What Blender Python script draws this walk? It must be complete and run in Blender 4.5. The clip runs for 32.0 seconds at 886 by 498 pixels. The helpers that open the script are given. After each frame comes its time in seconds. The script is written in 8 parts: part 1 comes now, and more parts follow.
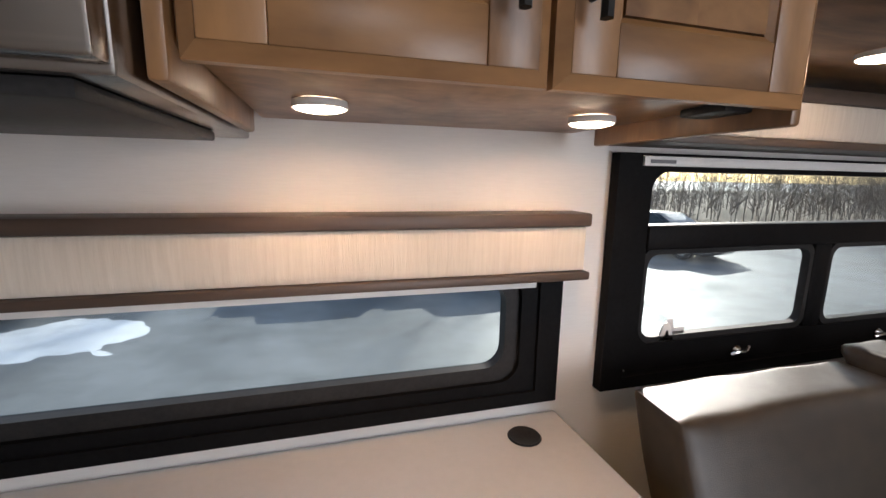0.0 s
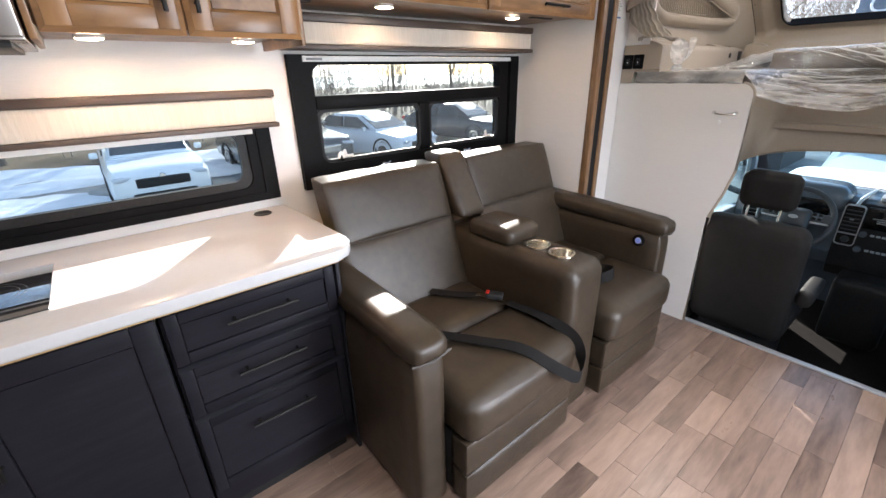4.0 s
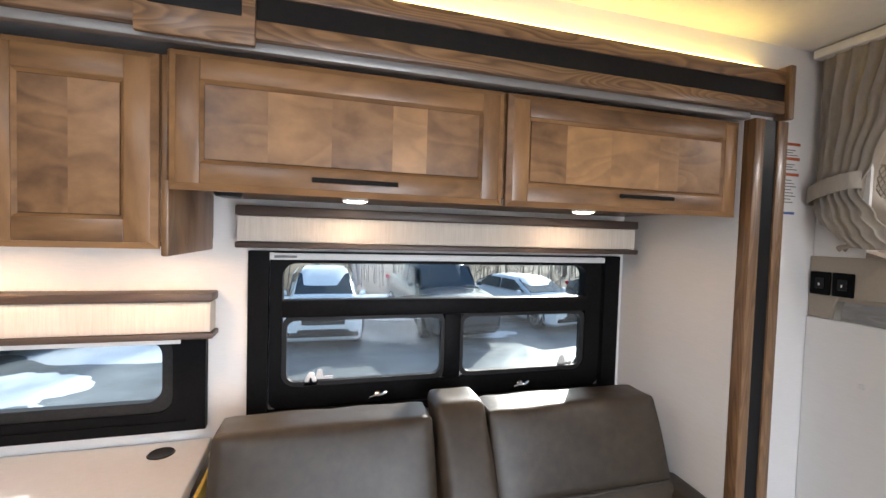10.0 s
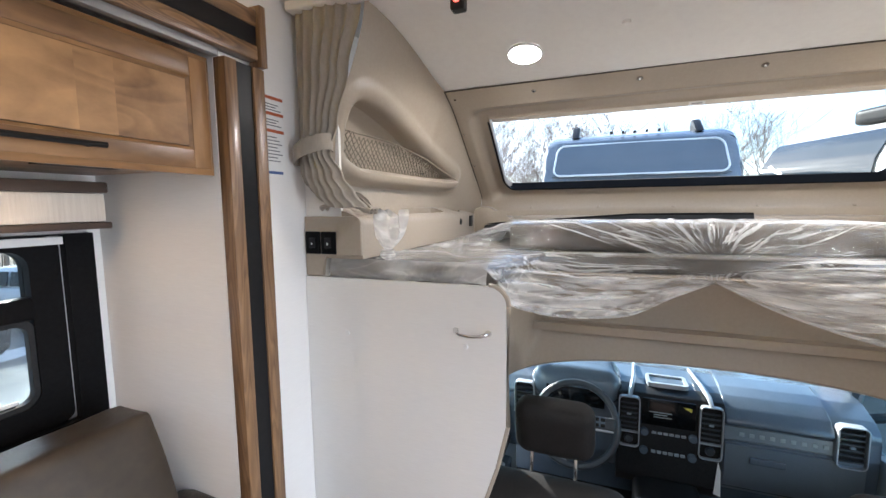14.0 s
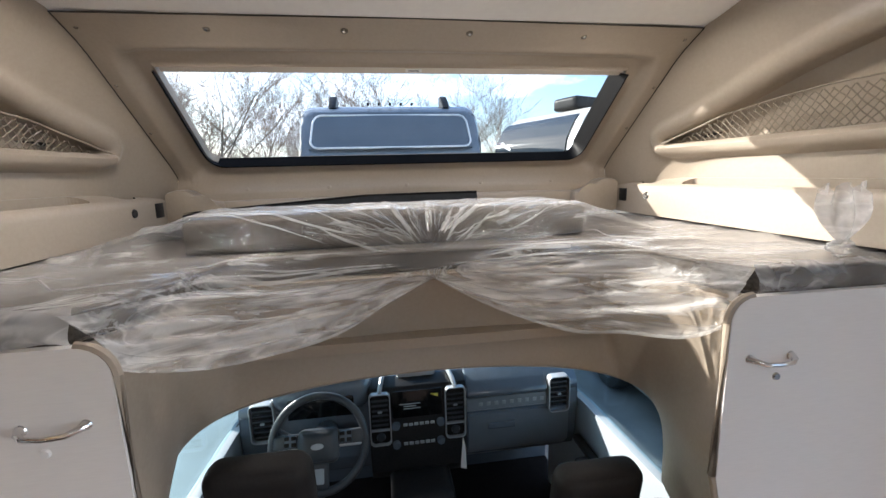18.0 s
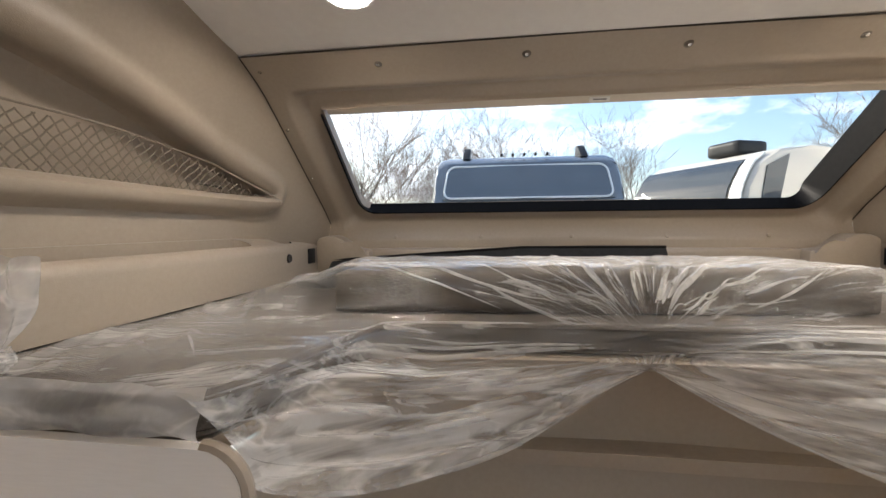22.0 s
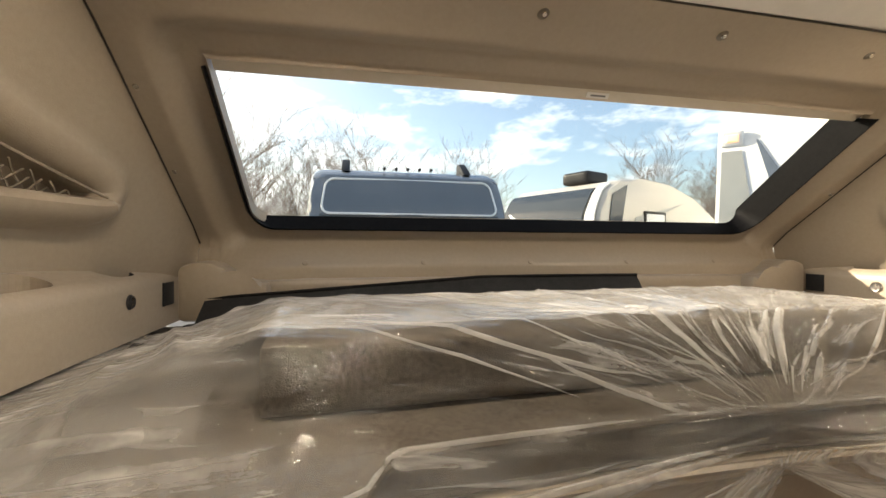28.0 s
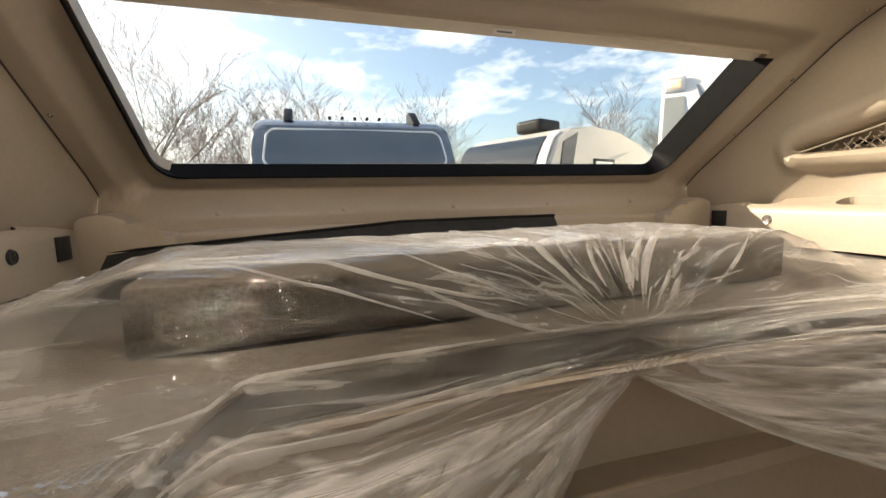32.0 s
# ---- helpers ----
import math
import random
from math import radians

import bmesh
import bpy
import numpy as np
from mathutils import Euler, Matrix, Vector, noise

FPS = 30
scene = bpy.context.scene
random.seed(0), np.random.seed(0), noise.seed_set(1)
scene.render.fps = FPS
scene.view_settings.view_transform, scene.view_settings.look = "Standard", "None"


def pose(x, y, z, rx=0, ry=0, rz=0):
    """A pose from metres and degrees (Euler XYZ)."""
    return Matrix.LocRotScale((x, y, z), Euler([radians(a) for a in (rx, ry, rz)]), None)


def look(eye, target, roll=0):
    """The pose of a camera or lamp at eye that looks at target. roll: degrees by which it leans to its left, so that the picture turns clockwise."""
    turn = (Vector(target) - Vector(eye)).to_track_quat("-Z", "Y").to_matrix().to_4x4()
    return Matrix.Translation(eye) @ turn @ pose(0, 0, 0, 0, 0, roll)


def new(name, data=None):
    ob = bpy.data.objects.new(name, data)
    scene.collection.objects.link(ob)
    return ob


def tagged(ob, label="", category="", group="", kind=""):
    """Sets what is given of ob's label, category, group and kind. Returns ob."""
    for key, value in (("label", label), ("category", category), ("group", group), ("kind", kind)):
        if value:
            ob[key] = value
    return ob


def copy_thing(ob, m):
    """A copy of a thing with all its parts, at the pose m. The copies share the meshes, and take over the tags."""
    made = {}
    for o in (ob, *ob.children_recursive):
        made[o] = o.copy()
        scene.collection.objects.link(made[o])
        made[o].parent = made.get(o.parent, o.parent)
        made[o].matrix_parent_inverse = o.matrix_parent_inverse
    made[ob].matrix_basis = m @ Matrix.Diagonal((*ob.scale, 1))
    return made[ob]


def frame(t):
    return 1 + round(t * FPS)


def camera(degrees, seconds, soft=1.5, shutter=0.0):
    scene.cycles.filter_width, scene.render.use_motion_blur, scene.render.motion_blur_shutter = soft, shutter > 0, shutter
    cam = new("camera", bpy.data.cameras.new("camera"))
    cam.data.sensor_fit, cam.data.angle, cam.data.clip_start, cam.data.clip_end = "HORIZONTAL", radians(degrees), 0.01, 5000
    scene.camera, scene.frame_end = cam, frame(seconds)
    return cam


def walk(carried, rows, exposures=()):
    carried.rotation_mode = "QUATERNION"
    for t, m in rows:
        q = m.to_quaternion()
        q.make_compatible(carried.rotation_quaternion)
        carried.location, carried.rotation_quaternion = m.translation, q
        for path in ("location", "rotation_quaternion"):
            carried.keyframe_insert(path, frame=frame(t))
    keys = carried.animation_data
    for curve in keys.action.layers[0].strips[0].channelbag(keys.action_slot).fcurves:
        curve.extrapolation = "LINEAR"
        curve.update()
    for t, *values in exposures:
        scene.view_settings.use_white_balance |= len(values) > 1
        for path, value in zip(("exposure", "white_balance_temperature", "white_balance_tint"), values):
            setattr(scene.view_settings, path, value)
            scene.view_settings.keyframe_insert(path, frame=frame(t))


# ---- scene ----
cam = camera(93.7, 32.0)
PATH = [
    (0, (0.184, 0.304, 1.441), (0.719, 2.2, 1.095), 1.0),
    (0.5, (0.162, 0.162, 1.537), (0.92, 1.996, 1.286), 0.3),
    (1, (0.139, -0.123, 1.533), (0.964, 1.665, 1.185), -0.3),
    (1.5, (0.039, -0.266, 1.516), (1.008, 1.409, 1.011), -0.7),
    (2, (-0.054, -0.406, 1.493), (0.991, 1.18, 0.867), -0.6),
    (2.5, (0.02, -0.669, 1.514), (1.029, 0.872, 0.734), -1.4),
    (3, (0.019, -0.728, 1.428), (1.153, 0.742, 0.684), -1.0),
    (3.5, (0.043, -0.764, 1.424), (1.217, 0.67, 0.67), -1.4),
    (5.5, (0.53, -0.51, 1.373), (1.529, 0.934, 0.413), -1.4),
    (6, (0.715, -0.432, 1.365), (1.631, 1.011, 0.325), -1.1),
    (6.5, (0.865, -0.346, 1.326), (1.728, 1.107, 0.256), -0.5),
    (7, (0.969, -0.279, 1.322), (1.758, 1.206, 0.241), -0.3),
    (7.5, (0.996, -0.298, 1.345), (1.68, 1.296, 0.35), -0.3),
    (8, (1.042, -0.359, 1.372), (1.627, 1.355, 0.525), 0.1),
    (8.5, (1.065, -0.369, 1.441), (1.582, 1.475, 0.866), 0.8),
    (9, (1.05, -0.369, 1.51), (1.555, 1.531, 1.144), 1.3),
    (9.5, (1.047, -0.369, 1.564), (1.565, 1.556, 1.393), 1.6),
    (10, (1.052, -0.364, 1.573), (1.595, 1.56, 1.5), 1.7),
    (10.5, (1.051, -0.35, 1.571), (1.638, 1.562, 1.542), 1.7),
    (11, (1.047, -0.335, 1.564), (1.718, 1.549, 1.521), 1.7),
    (11.5, (1.032, -0.306, 1.555), (1.831, 1.526, 1.476), 1.8),
    (12, (1.017, -0.26, 1.546), (2.021, 1.467, 1.446), 1.8),
    (12.5, (1.071, -0.235, 1.543), (2.315, 1.326, 1.414), 1.7),
    (13, (1.231, -0.256, 1.546), (2.723, 1.067, 1.391), 1.1),
    (13.5, (1.371, -0.286, 1.556), (3.087, 0.725, 1.377), 0.3),
    (14, (1.461, -0.304, 1.565), (3.318, 0.409, 1.362), -0.6),
    (14.5, (1.517, -0.273, 1.576), (3.466, 0.117, 1.356), -1.1),
    (15, (1.554, -0.225, 1.584), (3.538, -0.147, 1.338), -1.4),
    (15.5, (1.574, -0.232, 1.598), (3.551, -0.393, 1.343), -1.7),
    (17.5, (1.779, -0.476, 1.6), (3.733, -0.743, 1.267), -1.7),
    (18, (1.868, -0.52, 1.601), (3.817, -0.797, 1.247), -1.5),
    (18.5, (1.981, -0.541, 1.598), (3.925, -0.824, 1.226), -1.3),
    (19, (2.031, -0.592, 1.587), (3.98, -0.832, 1.207), -1.2),
    (19.5, (2.027, -0.707, 1.594), (3.987, -0.844, 1.22), -1.1),
    (20, (2.004, -0.811, 1.586), (3.975, -0.826, 1.244), -0.9),
    (20.5, (1.99, -0.8, 1.599), (3.966, -0.722, 1.299), -0.7),
    (21, (1.998, -0.698, 1.589), (3.975, -0.531, 1.342), -0.7),
    (21.5, (2.048, -0.482, 1.592), (4.029, -0.26, 1.429), -0.6),
    (22, (2.16, -0.353, 1.592), (4.139, -0.086, 1.491), -0.4),
    (22.5, (2.356, -0.297, 1.637), (4.337, -0.026, 1.594), -0.1),
    (23, (2.46, -0.308, 1.632), (4.446, -0.072, 1.617), 0.2),
    (23.5, (2.477, -0.271, 1.605), (4.47, -0.113, 1.655), 1.2),
    (24, (2.49, -0.127, 1.615), (4.489, -0.082, 1.656), 1.1),
    (24.5, (2.523, -0.045, 1.609), (4.521, -0.137, 1.641), 1.4),
    (25, (2.556, -0.049, 1.614), (4.548, -0.219, 1.621), 1.7),
    (25.5, (2.565, -0.042, 1.612), (4.549, -0.29, 1.598), 2.1),
    (26, (2.571, -0.048, 1.616), (4.55, -0.335, 1.597), 2.2),
    (26.5, (2.577, -0.059, 1.614), (4.551, -0.381, 1.6), 1.7),
    (28.5, (2.562, -0.09, 1.613), (4.519, -0.502, 1.595), -0.0),
    (29, (2.551, -0.104, 1.619), (4.503, -0.537, 1.616), -0.1),
    (29.5, (2.546, -0.117, 1.62), (4.491, -0.583, 1.631), -0.2),
    (30, (2.557, -0.158, 1.622), (4.499, -0.64, 1.633), -0.4),
    (30.5, (2.562, -0.2, 1.626), (4.5, -0.695, 1.632), -0.6),
    (31, (2.551, -0.211, 1.62), (4.483, -0.728, 1.608), -1.0),
    (31.5, (2.541, -0.184, 1.612), (4.461, -0.732, 1.5), -1.2),
    (32, (2.528, -0.2, 1.587), (4.431, -0.763, 1.339), -1.3),
]
EXPOSURES = [(0.0, 0.75, 6150.0, 14.0), (1.0, 1.1, 6100.0, 12.0), (2.0, 1.35, 6000.0, 12.0), (3.0, 1.55, 6000.0, 12.0), (6.0, 1.9, 6000.0, 11.0), (7.0, 2.15, 6250.0, 12.0), (8.2, 1.95, 6200.0, 11.5), (9.0, 1.5, 6100.0, 11.0), (10.0, 1.4, 5900.0, 10.5), (12.0, 1.75, 5850.0, 10.5), (13.0, 1.7, 5850.0, 10.0), (14.0, 1.8, 5700.0, 9.0), (15.0, 1.65, 5550.0, 8.0), (18.0, 1.2, 5900.0, 11.0), (22.0, 1.05, 6400.0, 12.0), (23.0, 1.15, 6300.0, 12.0), (24.0, 1.07, 6400.0, 13.0), (26.0, 1.0, 6750.0, 11.0), (30.0, 0.98, 7900.0, 9.0), (32.0, 0.85, 7300.0, 11.0)]
walk(cam, [(t, look(eye, target, roll)) for t, eye, target, roll in PATH], EXPOSURES)

# ---- light ----
SUN_DIR = Vector((0.79, 1.0, 0.585)).normalized()
world = bpy.data.worlds.new("sky")
scene.world = world
world.use_nodes = True
wn = world.node_tree.nodes
sky = wn.new("ShaderNodeTexSky")
sky.sky_type, sky.sun_disc = "NISHITA", False
sky.sun_elevation = math.asin(SUN_DIR.z)
sky.sun_rotation = math.atan2(SUN_DIR.x, SUN_DIR.y)
sky.dust_density, sky.ozone_density = 1.6, 1.2
wtc = wn.new("ShaderNodeTexCoord")
wmap = wn.new("ShaderNodeMapping")
wmap.inputs["Scale"].default_value = (2.2, 2.2, 6.0)
wnoise = wn.new("ShaderNodeTexNoise")
wnoise.inputs["Scale"].default_value, wnoise.inputs["Detail"].default_value, wnoise.inputs["Roughness"].default_value = 1.6, 7, 0.6
wramp = wn.new("ShaderNodeValToRGB")
wramp.color_ramp.elements[0].position, wramp.color_ramp.elements[1].position = 0.50, 0.68
wmix = wn.new("ShaderNodeMix")
wmix.data_type = "RGBA"
wmix.inputs[7].default_value = (7.5, 7.6, 7.9, 1)
world.node_tree.links.new(wtc.outputs["Generated"], wmap.inputs["Vector"])
world.node_tree.links.new(wmap.outputs["Vector"], wnoise.inputs["Vector"])
world.node_tree.links.new(wnoise.outputs["Fac"], wramp.inputs["Fac"])
world.node_tree.links.new(wramp.outputs["Color"], wmix.inputs[0])
world.node_tree.links.new(sky.outputs["Color"], wmix.inputs[6])
world.node_tree.links.new(wmix.outputs[2], wn["Background"].inputs["Color"])
wn["Background"].inputs["Strength"].default_value = 0.15

sun = new("sun", bpy.data.lights.new("sun", "SUN"))
sun.data.energy, sun.data.angle, sun.data.color = 5.0, radians(0.6), (1.0, 0.91, 0.77)
sun.matrix_world = look((0, 0, 20), Vector((0, 0, 20)) - SUN_DIR)


def area(name, at, to, sx, sy, power, color):
    ob = new(name, bpy.data.lights.new(name, "AREA"))
    ob.data.shape, ob.data.size, ob.data.size_y = "RECTANGLE", sx, sy
    ob.data.energy, ob.data.color = power, color
    ob.matrix_world = look(at, to)
    return ob


# daylight of the open entry door, out of view opposite the seat, and an added ceiling fill lamp
door_light = area("entry_door_light", (1.62, -1.93, 1.05), (0.80, -0.10, 0.20), 0.8, 1.7, 16, (0.97, 0.97, 0.98))
door_light.data.spread = radians(125)
area("ceiling_fill_light", (0.3, -0.9, 2.185), (0.3, -0.9, 0), 0.62, 0.62, 6.5, (0.97, 0.97, 0.96))


def downlight(name, at, power, color, rad):
    ob = new(name, bpy.data.lights.new(name, "AREA"))
    ob.data.shape, ob.data.size, ob.data.energy, ob.data.color = "DISK", rad * 2, power, color
    ob.data.spread = radians(168)
    ob.matrix_world = look(at, (at[0], at[1], 0))
    return ob


for at, watt in (((1.13, 0.845, 1.650), 0.25), ((1.867, 0.835, 1.650), 0.25), ((0.18, 0.905, 1.519), 0.55), ((0.593, 0.90, 1.519), 0.55)):
    downlight("puck_lamp", at, watt, (1.0, 0.56, 0.27), 0.026)
for at, watt in (((3.065, -0.02, 2.108), 2.6), ((3.065, -1.245, 2.108), 3.2)):
    downlight("ceiling_lamp", at, watt, (1.0, 0.89, 0.77), 0.05)

# ---- materials ----


def setin(node, **kw):
    for k, v in kw.items():
        node.inputs[k.replace("_", " ")].default_value = v


def pbr(name, c1, c2=None, rough=0.5, metal=0.0, scale=20.0, stretch=(1, 1, 1), detail=5, bump=0.0, bscale=None, rvar=0.08, objrand=0.0, coat=0.0, big=0.25):
    """Two-scale noise colour between c1 and c2, roughness variation and fine bump."""
    m = bpy.data.materials.new(name)
    m.use_nodes = True
    nt = m.node_tree
    b = nt.nodes["Principled BSDF"]
    c2 = c2 or tuple(x * 0.9 for x in c1)
    tc = nt.nodes.new("ShaderNodeTexCoord")
    mp = nt.nodes.new("ShaderNodeMapping")
    mp.inputs["Scale"].default_value = stretch
    nt.links.new(tc.outputs["Object"], mp.inputs["Vector"])
    n1 = nt.nodes.new("ShaderNodeTexNoise")
    setin(n1, Scale=scale, Detail=detail, Roughness=0.6)
    n2 = nt.nodes.new("ShaderNodeTexNoise")
    setin(n2, Scale=scale * 0.12, Detail=3)
    for n in (n1, n2):
        nt.links.new(mp.outputs["Vector"], n.inputs["Vector"])
    info = nt.nodes.new("ShaderNodeObjectInfo")
    if objrand:
        off = nt.nodes.new("ShaderNodeVectorMath")
        off.operation = "MULTIPLY_ADD"
        off.inputs[1].default_value = (37, 53, 71)
        comb = nt.nodes.new("ShaderNodeCombineXYZ")
        for i in range(3):
            nt.links.new(info.outputs["Random"], comb.inputs[i])
        nt.links.new(comb.outputs[0], off.inputs[0])
        nt.links.new(mp.outputs["Vector"], off.inputs[2])
        for n in (n1, n2):
            nt.links.new(off.outputs[0], n.inputs["Vector"])
    add = nt.nodes.new("ShaderNodeMath")
    add.operation = "MULTIPLY_ADD"
    add.inputs[1].default_value = big * 2
    nt.links.new(n2.outputs["Fac"], add.inputs[0])
    nt.links.new(n1.outputs["Fac"], add.inputs[2])
    last = add
    if objrand:
        add2 = nt.nodes.new("ShaderNodeMath")
        add2.operation = "MULTIPLY_ADD"
        add2.inputs[1].default_value = objrand
        nt.links.new(info.outputs["Random"], add2.inputs[0])
        nt.links.new(add.outputs[0], add2.inputs[2])
        last = add2
    mr = nt.nodes.new("ShaderNodeMapRange")
    setin(mr, From_Min=0.25 + big, From_Max=0.75 + big + objrand)
    nt.links.new(last.outputs[0], mr.inputs["Value"])
    mix = nt.nodes.new("ShaderNodeMix")
    mix.data_type = "RGBA"
    mix.inputs[6].default_value, mix.inputs[7].default_value = (*c1, 1), (*c2, 1)
    nt.links.new(mr.outputs[0], mix.inputs[0])
    nt.links.new(mix.outputs[2], b.inputs["Base Color"])
    r = nt.nodes.new("ShaderNodeMapRange")
    setin(r, To_Min=max(rough - rvar, 0.02), To_Max=min(rough + rvar, 1))
    nt.links.new(n1.outputs["Fac"], r.inputs["Value"])
    nt.links.new(r.outputs[0], b.inputs["Roughness"])
    setin(b, Metallic=metal, Coat_Weight=coat, Coat_Roughness=0.15)
    if bump:
        nb = nt.nodes.new("ShaderNodeTexNoise")
        setin(nb, Scale=bscale or scale * 3, Detail=4)
        nt.links.new(mp.outputs["Vector"], nb.inputs["Vector"])
        bp = nt.nodes.new("ShaderNodeBump")
        setin(bp, Strength=bump, Distance=0.002)
        nt.links.new(nb.outputs["Fac"], bp.inputs["Height"])
        nt.links.new(bp.outputs["Normal"], b.inputs["Normal"])
    return m


def glow(name, color, strength):
    m = bpy.data.materials.new(name)
    m.use_nodes = True
    b = m.node_tree.nodes["Principled BSDF"]
    setin(b, Base_Color=(0.8, 0.8, 0.8, 1), Emission_Color=(*color, 1), Emission_Strength=strength)
    return m


def glass(name, tint=(1, 1, 1), rough=0.0, ior=1.02):
    m = bpy.data.materials.new(name)
    m.use_nodes = True
    nt = m.node_tree
    nt.nodes.remove(nt.nodes["Principled BSDF"])
    out = nt.nodes["Material Output"]
    tr = nt.nodes.new("ShaderNodeBsdfTransparent")
    tr.inputs[0].default_value = (*tint, 1)
    gl = nt.nodes.new("ShaderNodeBsdfGlossy")
    gl.inputs["Roughness"].default_value = rough
    lw = nt.nodes.new("ShaderNodeLayerWeight")
    pw = nt.nodes.new("ShaderNodeMath")
    pw.operation = "POWER"
    pw.inputs[1].default_value = 4.0
    fr = nt.nodes.new("ShaderNodeMath")
    fr.operation = "MULTIPLY_ADD"
    fr.inputs[1].default_value, fr.inputs[2].default_value = 0.45, 0.012
    nt.links.new(lw.outputs["Facing"], pw.inputs[0])
    nt.links.new(pw.outputs[0], fr.inputs[0])
    mx = nt.nodes.new("ShaderNodeMixShader")
    nt.links.new(fr.outputs[0], mx.inputs[0])
    nt.links.new(tr.outputs[0], mx.inputs[1])
    nt.links.new(gl.outputs[0], mx.inputs[2])
    nt.links.new(mx.outputs[0], out.inputs["Surface"])
    return m


M_WALL = pbr("white_wall_board", (0.80, 0.775, 0.745), (0.75, 0.725, 0.695), 0.55, scale=60, stretch=(0.4, 0.4, 5), bump=0.12, big=0.1)
M_CEIL = pbr("ceiling_vinyl", (0.80, 0.78, 0.74), (0.76, 0.735, 0.70), 0.6, scale=40, bump=0.08, big=0.1)
M_CAP = pbr("tan_moulded_plastic", (0.37, 0.312, 0.245), (0.335, 0.282, 0.220), 0.42, scale=90, bump=0.22, bscale=420, big=0.1)
M_WOOD = pbr("stained_maple", (0.40, 0.213, 0.088), (0.098, 0.047, 0.019), 0.34, scale=12, stretch=(1.2, 1.2, 0.35), bump=0.10, bscale=110, objrand=0.24, coat=0.0, big=0.5)
M_PANEL = pbr("figured_maple", (0.47, 0.255, 0.105), (0.125, 0.060, 0.024), 0.36, scale=16, stretch=(0.55, 1.0, 0.75), bump=0.10, bscale=110, objrand=0.30, big=0.55)
M_WOODH = pbr("stained_maple_across", (0.40, 0.213, 0.088), (0.098, 0.047, 0.019), 0.34, scale=12, stretch=(0.35, 1.2, 1.2), bump=0.10, bscale=110, objrand=0.24, coat=0.0, big=0.5)
M_GROOVE = pbr("dark_glaze_groove", (0.05, 0.028, 0.015), (0.035, 0.02, 0.012), 0.85, scale=20)
M_OAKX = pbr("oak_trim_long_grain", (0.30, 0.172, 0.082), (0.115, 0.06, 0.028), 0.36, scale=34, stretch=(0.12, 1.5, 1.5), bump=0.25, bscale=60, objrand=0.2, coat=0.2)
M_OAKZ = pbr("oak_trim_upright_grain", (0.30, 0.172, 0.082), (0.115, 0.06, 0.028), 0.36, scale=34, stretch=(1.5, 1.5, 0.12), bump=0.25, bscale=60, objrand=0.2, coat=0.2)


def figured(m, reach, lines, amount):
    """Adds cathedral grain: contour lines of a long soft noise, mixed into the colour."""
    nt = m.node_tree
    mix = next(n for n in nt.nodes if n.bl_idname == "ShaderNodeMix")
    old = mix.inputs[0].links[0].from_socket
    tc = nt.nodes.new("ShaderNodeTexCoord")
    mp = nt.nodes.new("ShaderNodeMapping")
    mp.inputs["Scale"].default_value = reach
    info = nt.nodes.new("ShaderNodeObjectInfo")
    off = nt.nodes.new("ShaderNodeVectorMath")
    off.operation = "MULTIPLY_ADD"
    off.inputs[1].default_value = (19, 31, 43)
    nt.links.new(tc.outputs["Object"], mp.inputs["Vector"])
    nt.links.new(info.outputs["Random"], off.inputs[0])
    nt.links.new(mp.outputs["Vector"], off.inputs[2])
    ns = nt.nodes.new("ShaderNodeTexNoise")
    setin(ns, Scale=1.0, Detail=1.5, Roughness=0.35)
    nt.links.new(off.outputs[0], ns.inputs["Vector"])
    mul = nt.nodes.new("ShaderNodeMath")
    mul.operation = "MULTIPLY"
    mul.inputs[1].default_value = lines
    nt.links.new(ns.outputs["Fac"], mul.inputs[0])
    fr = nt.nodes.new("ShaderNodeMath")
    fr.operation = "FRACT"
    nt.links.new(mul.outputs[0], fr.inputs[0])
    ramp = nt.nodes.new("ShaderNodeValToRGB")
    el = ramp.color_ramp.elements
    el[0].position, el[0].color = 0.0, (0, 0, 0, 1)
    el[1].position, el[1].color = 1.0, (0, 0, 0, 1)
    e = el.new(0.75)
    e.color = (1, 1, 1, 1)
    nt.links.new(fr.outputs[0], ramp.inputs[0])
    sc = nt.nodes.new("ShaderNodeMath")
    sc.operation = "MULTIPLY_ADD"
    sc.inputs[1].default_value = amount
    nt.links.new(ramp.outputs["Color"], sc.inputs[0])
    cut = nt.nodes.new("ShaderNodeMath")
    cut.operation = "SUBTRACT"
    cut.inputs[1].default_value = amount * 0.4
    nt.links.new(old, cut.inputs[0])
    nt.links.new(cut.outputs[0], sc.inputs[2])
    nt.links.new(sc.outputs[0], mix.inputs[0])
    for n in (sc,):
        n.use_clamp = True


figured(M_OAKX, (2.6, 16, 16), 17, 0.75)
figured(M_OAKZ, (26, 26, 2.0), 12, 0.45)
figured(M_WOOD, (7, 7, 2.2), 8, 0.18)
figured(M_WOODH, (2.2, 7, 7), 8, 0.18)
figured(M_PANEL, (4, 7, 9), 8, 0.20)
M_DARKTRIM = pbr("dark_brown_trim", (0.075, 0.05, 0.036), (0.05, 0.034, 0.026), 0.45, scale=40, stretch=(0.2, 1, 1))
M_BLACKSTRIP = pbr("black_vinyl_strip", (0.010, 0.010, 0.011), (0.015, 0.014, 0.014), 0.38, scale=50)
M_BLACK = pbr("black_window_frame", (0.005, 0.005, 0.0055), (0.009, 0.009, 0.0095), 0.45, scale=80, bump=0.1)
M_BLACKSTRIP.node_tree.nodes["Principled BSDF"].inputs["Specular IOR Level"].default_value = 0.2
M_BLACK.node_tree.nodes["Principled BSDF"].inputs["Specular IOR Level"].default_value = 0.13
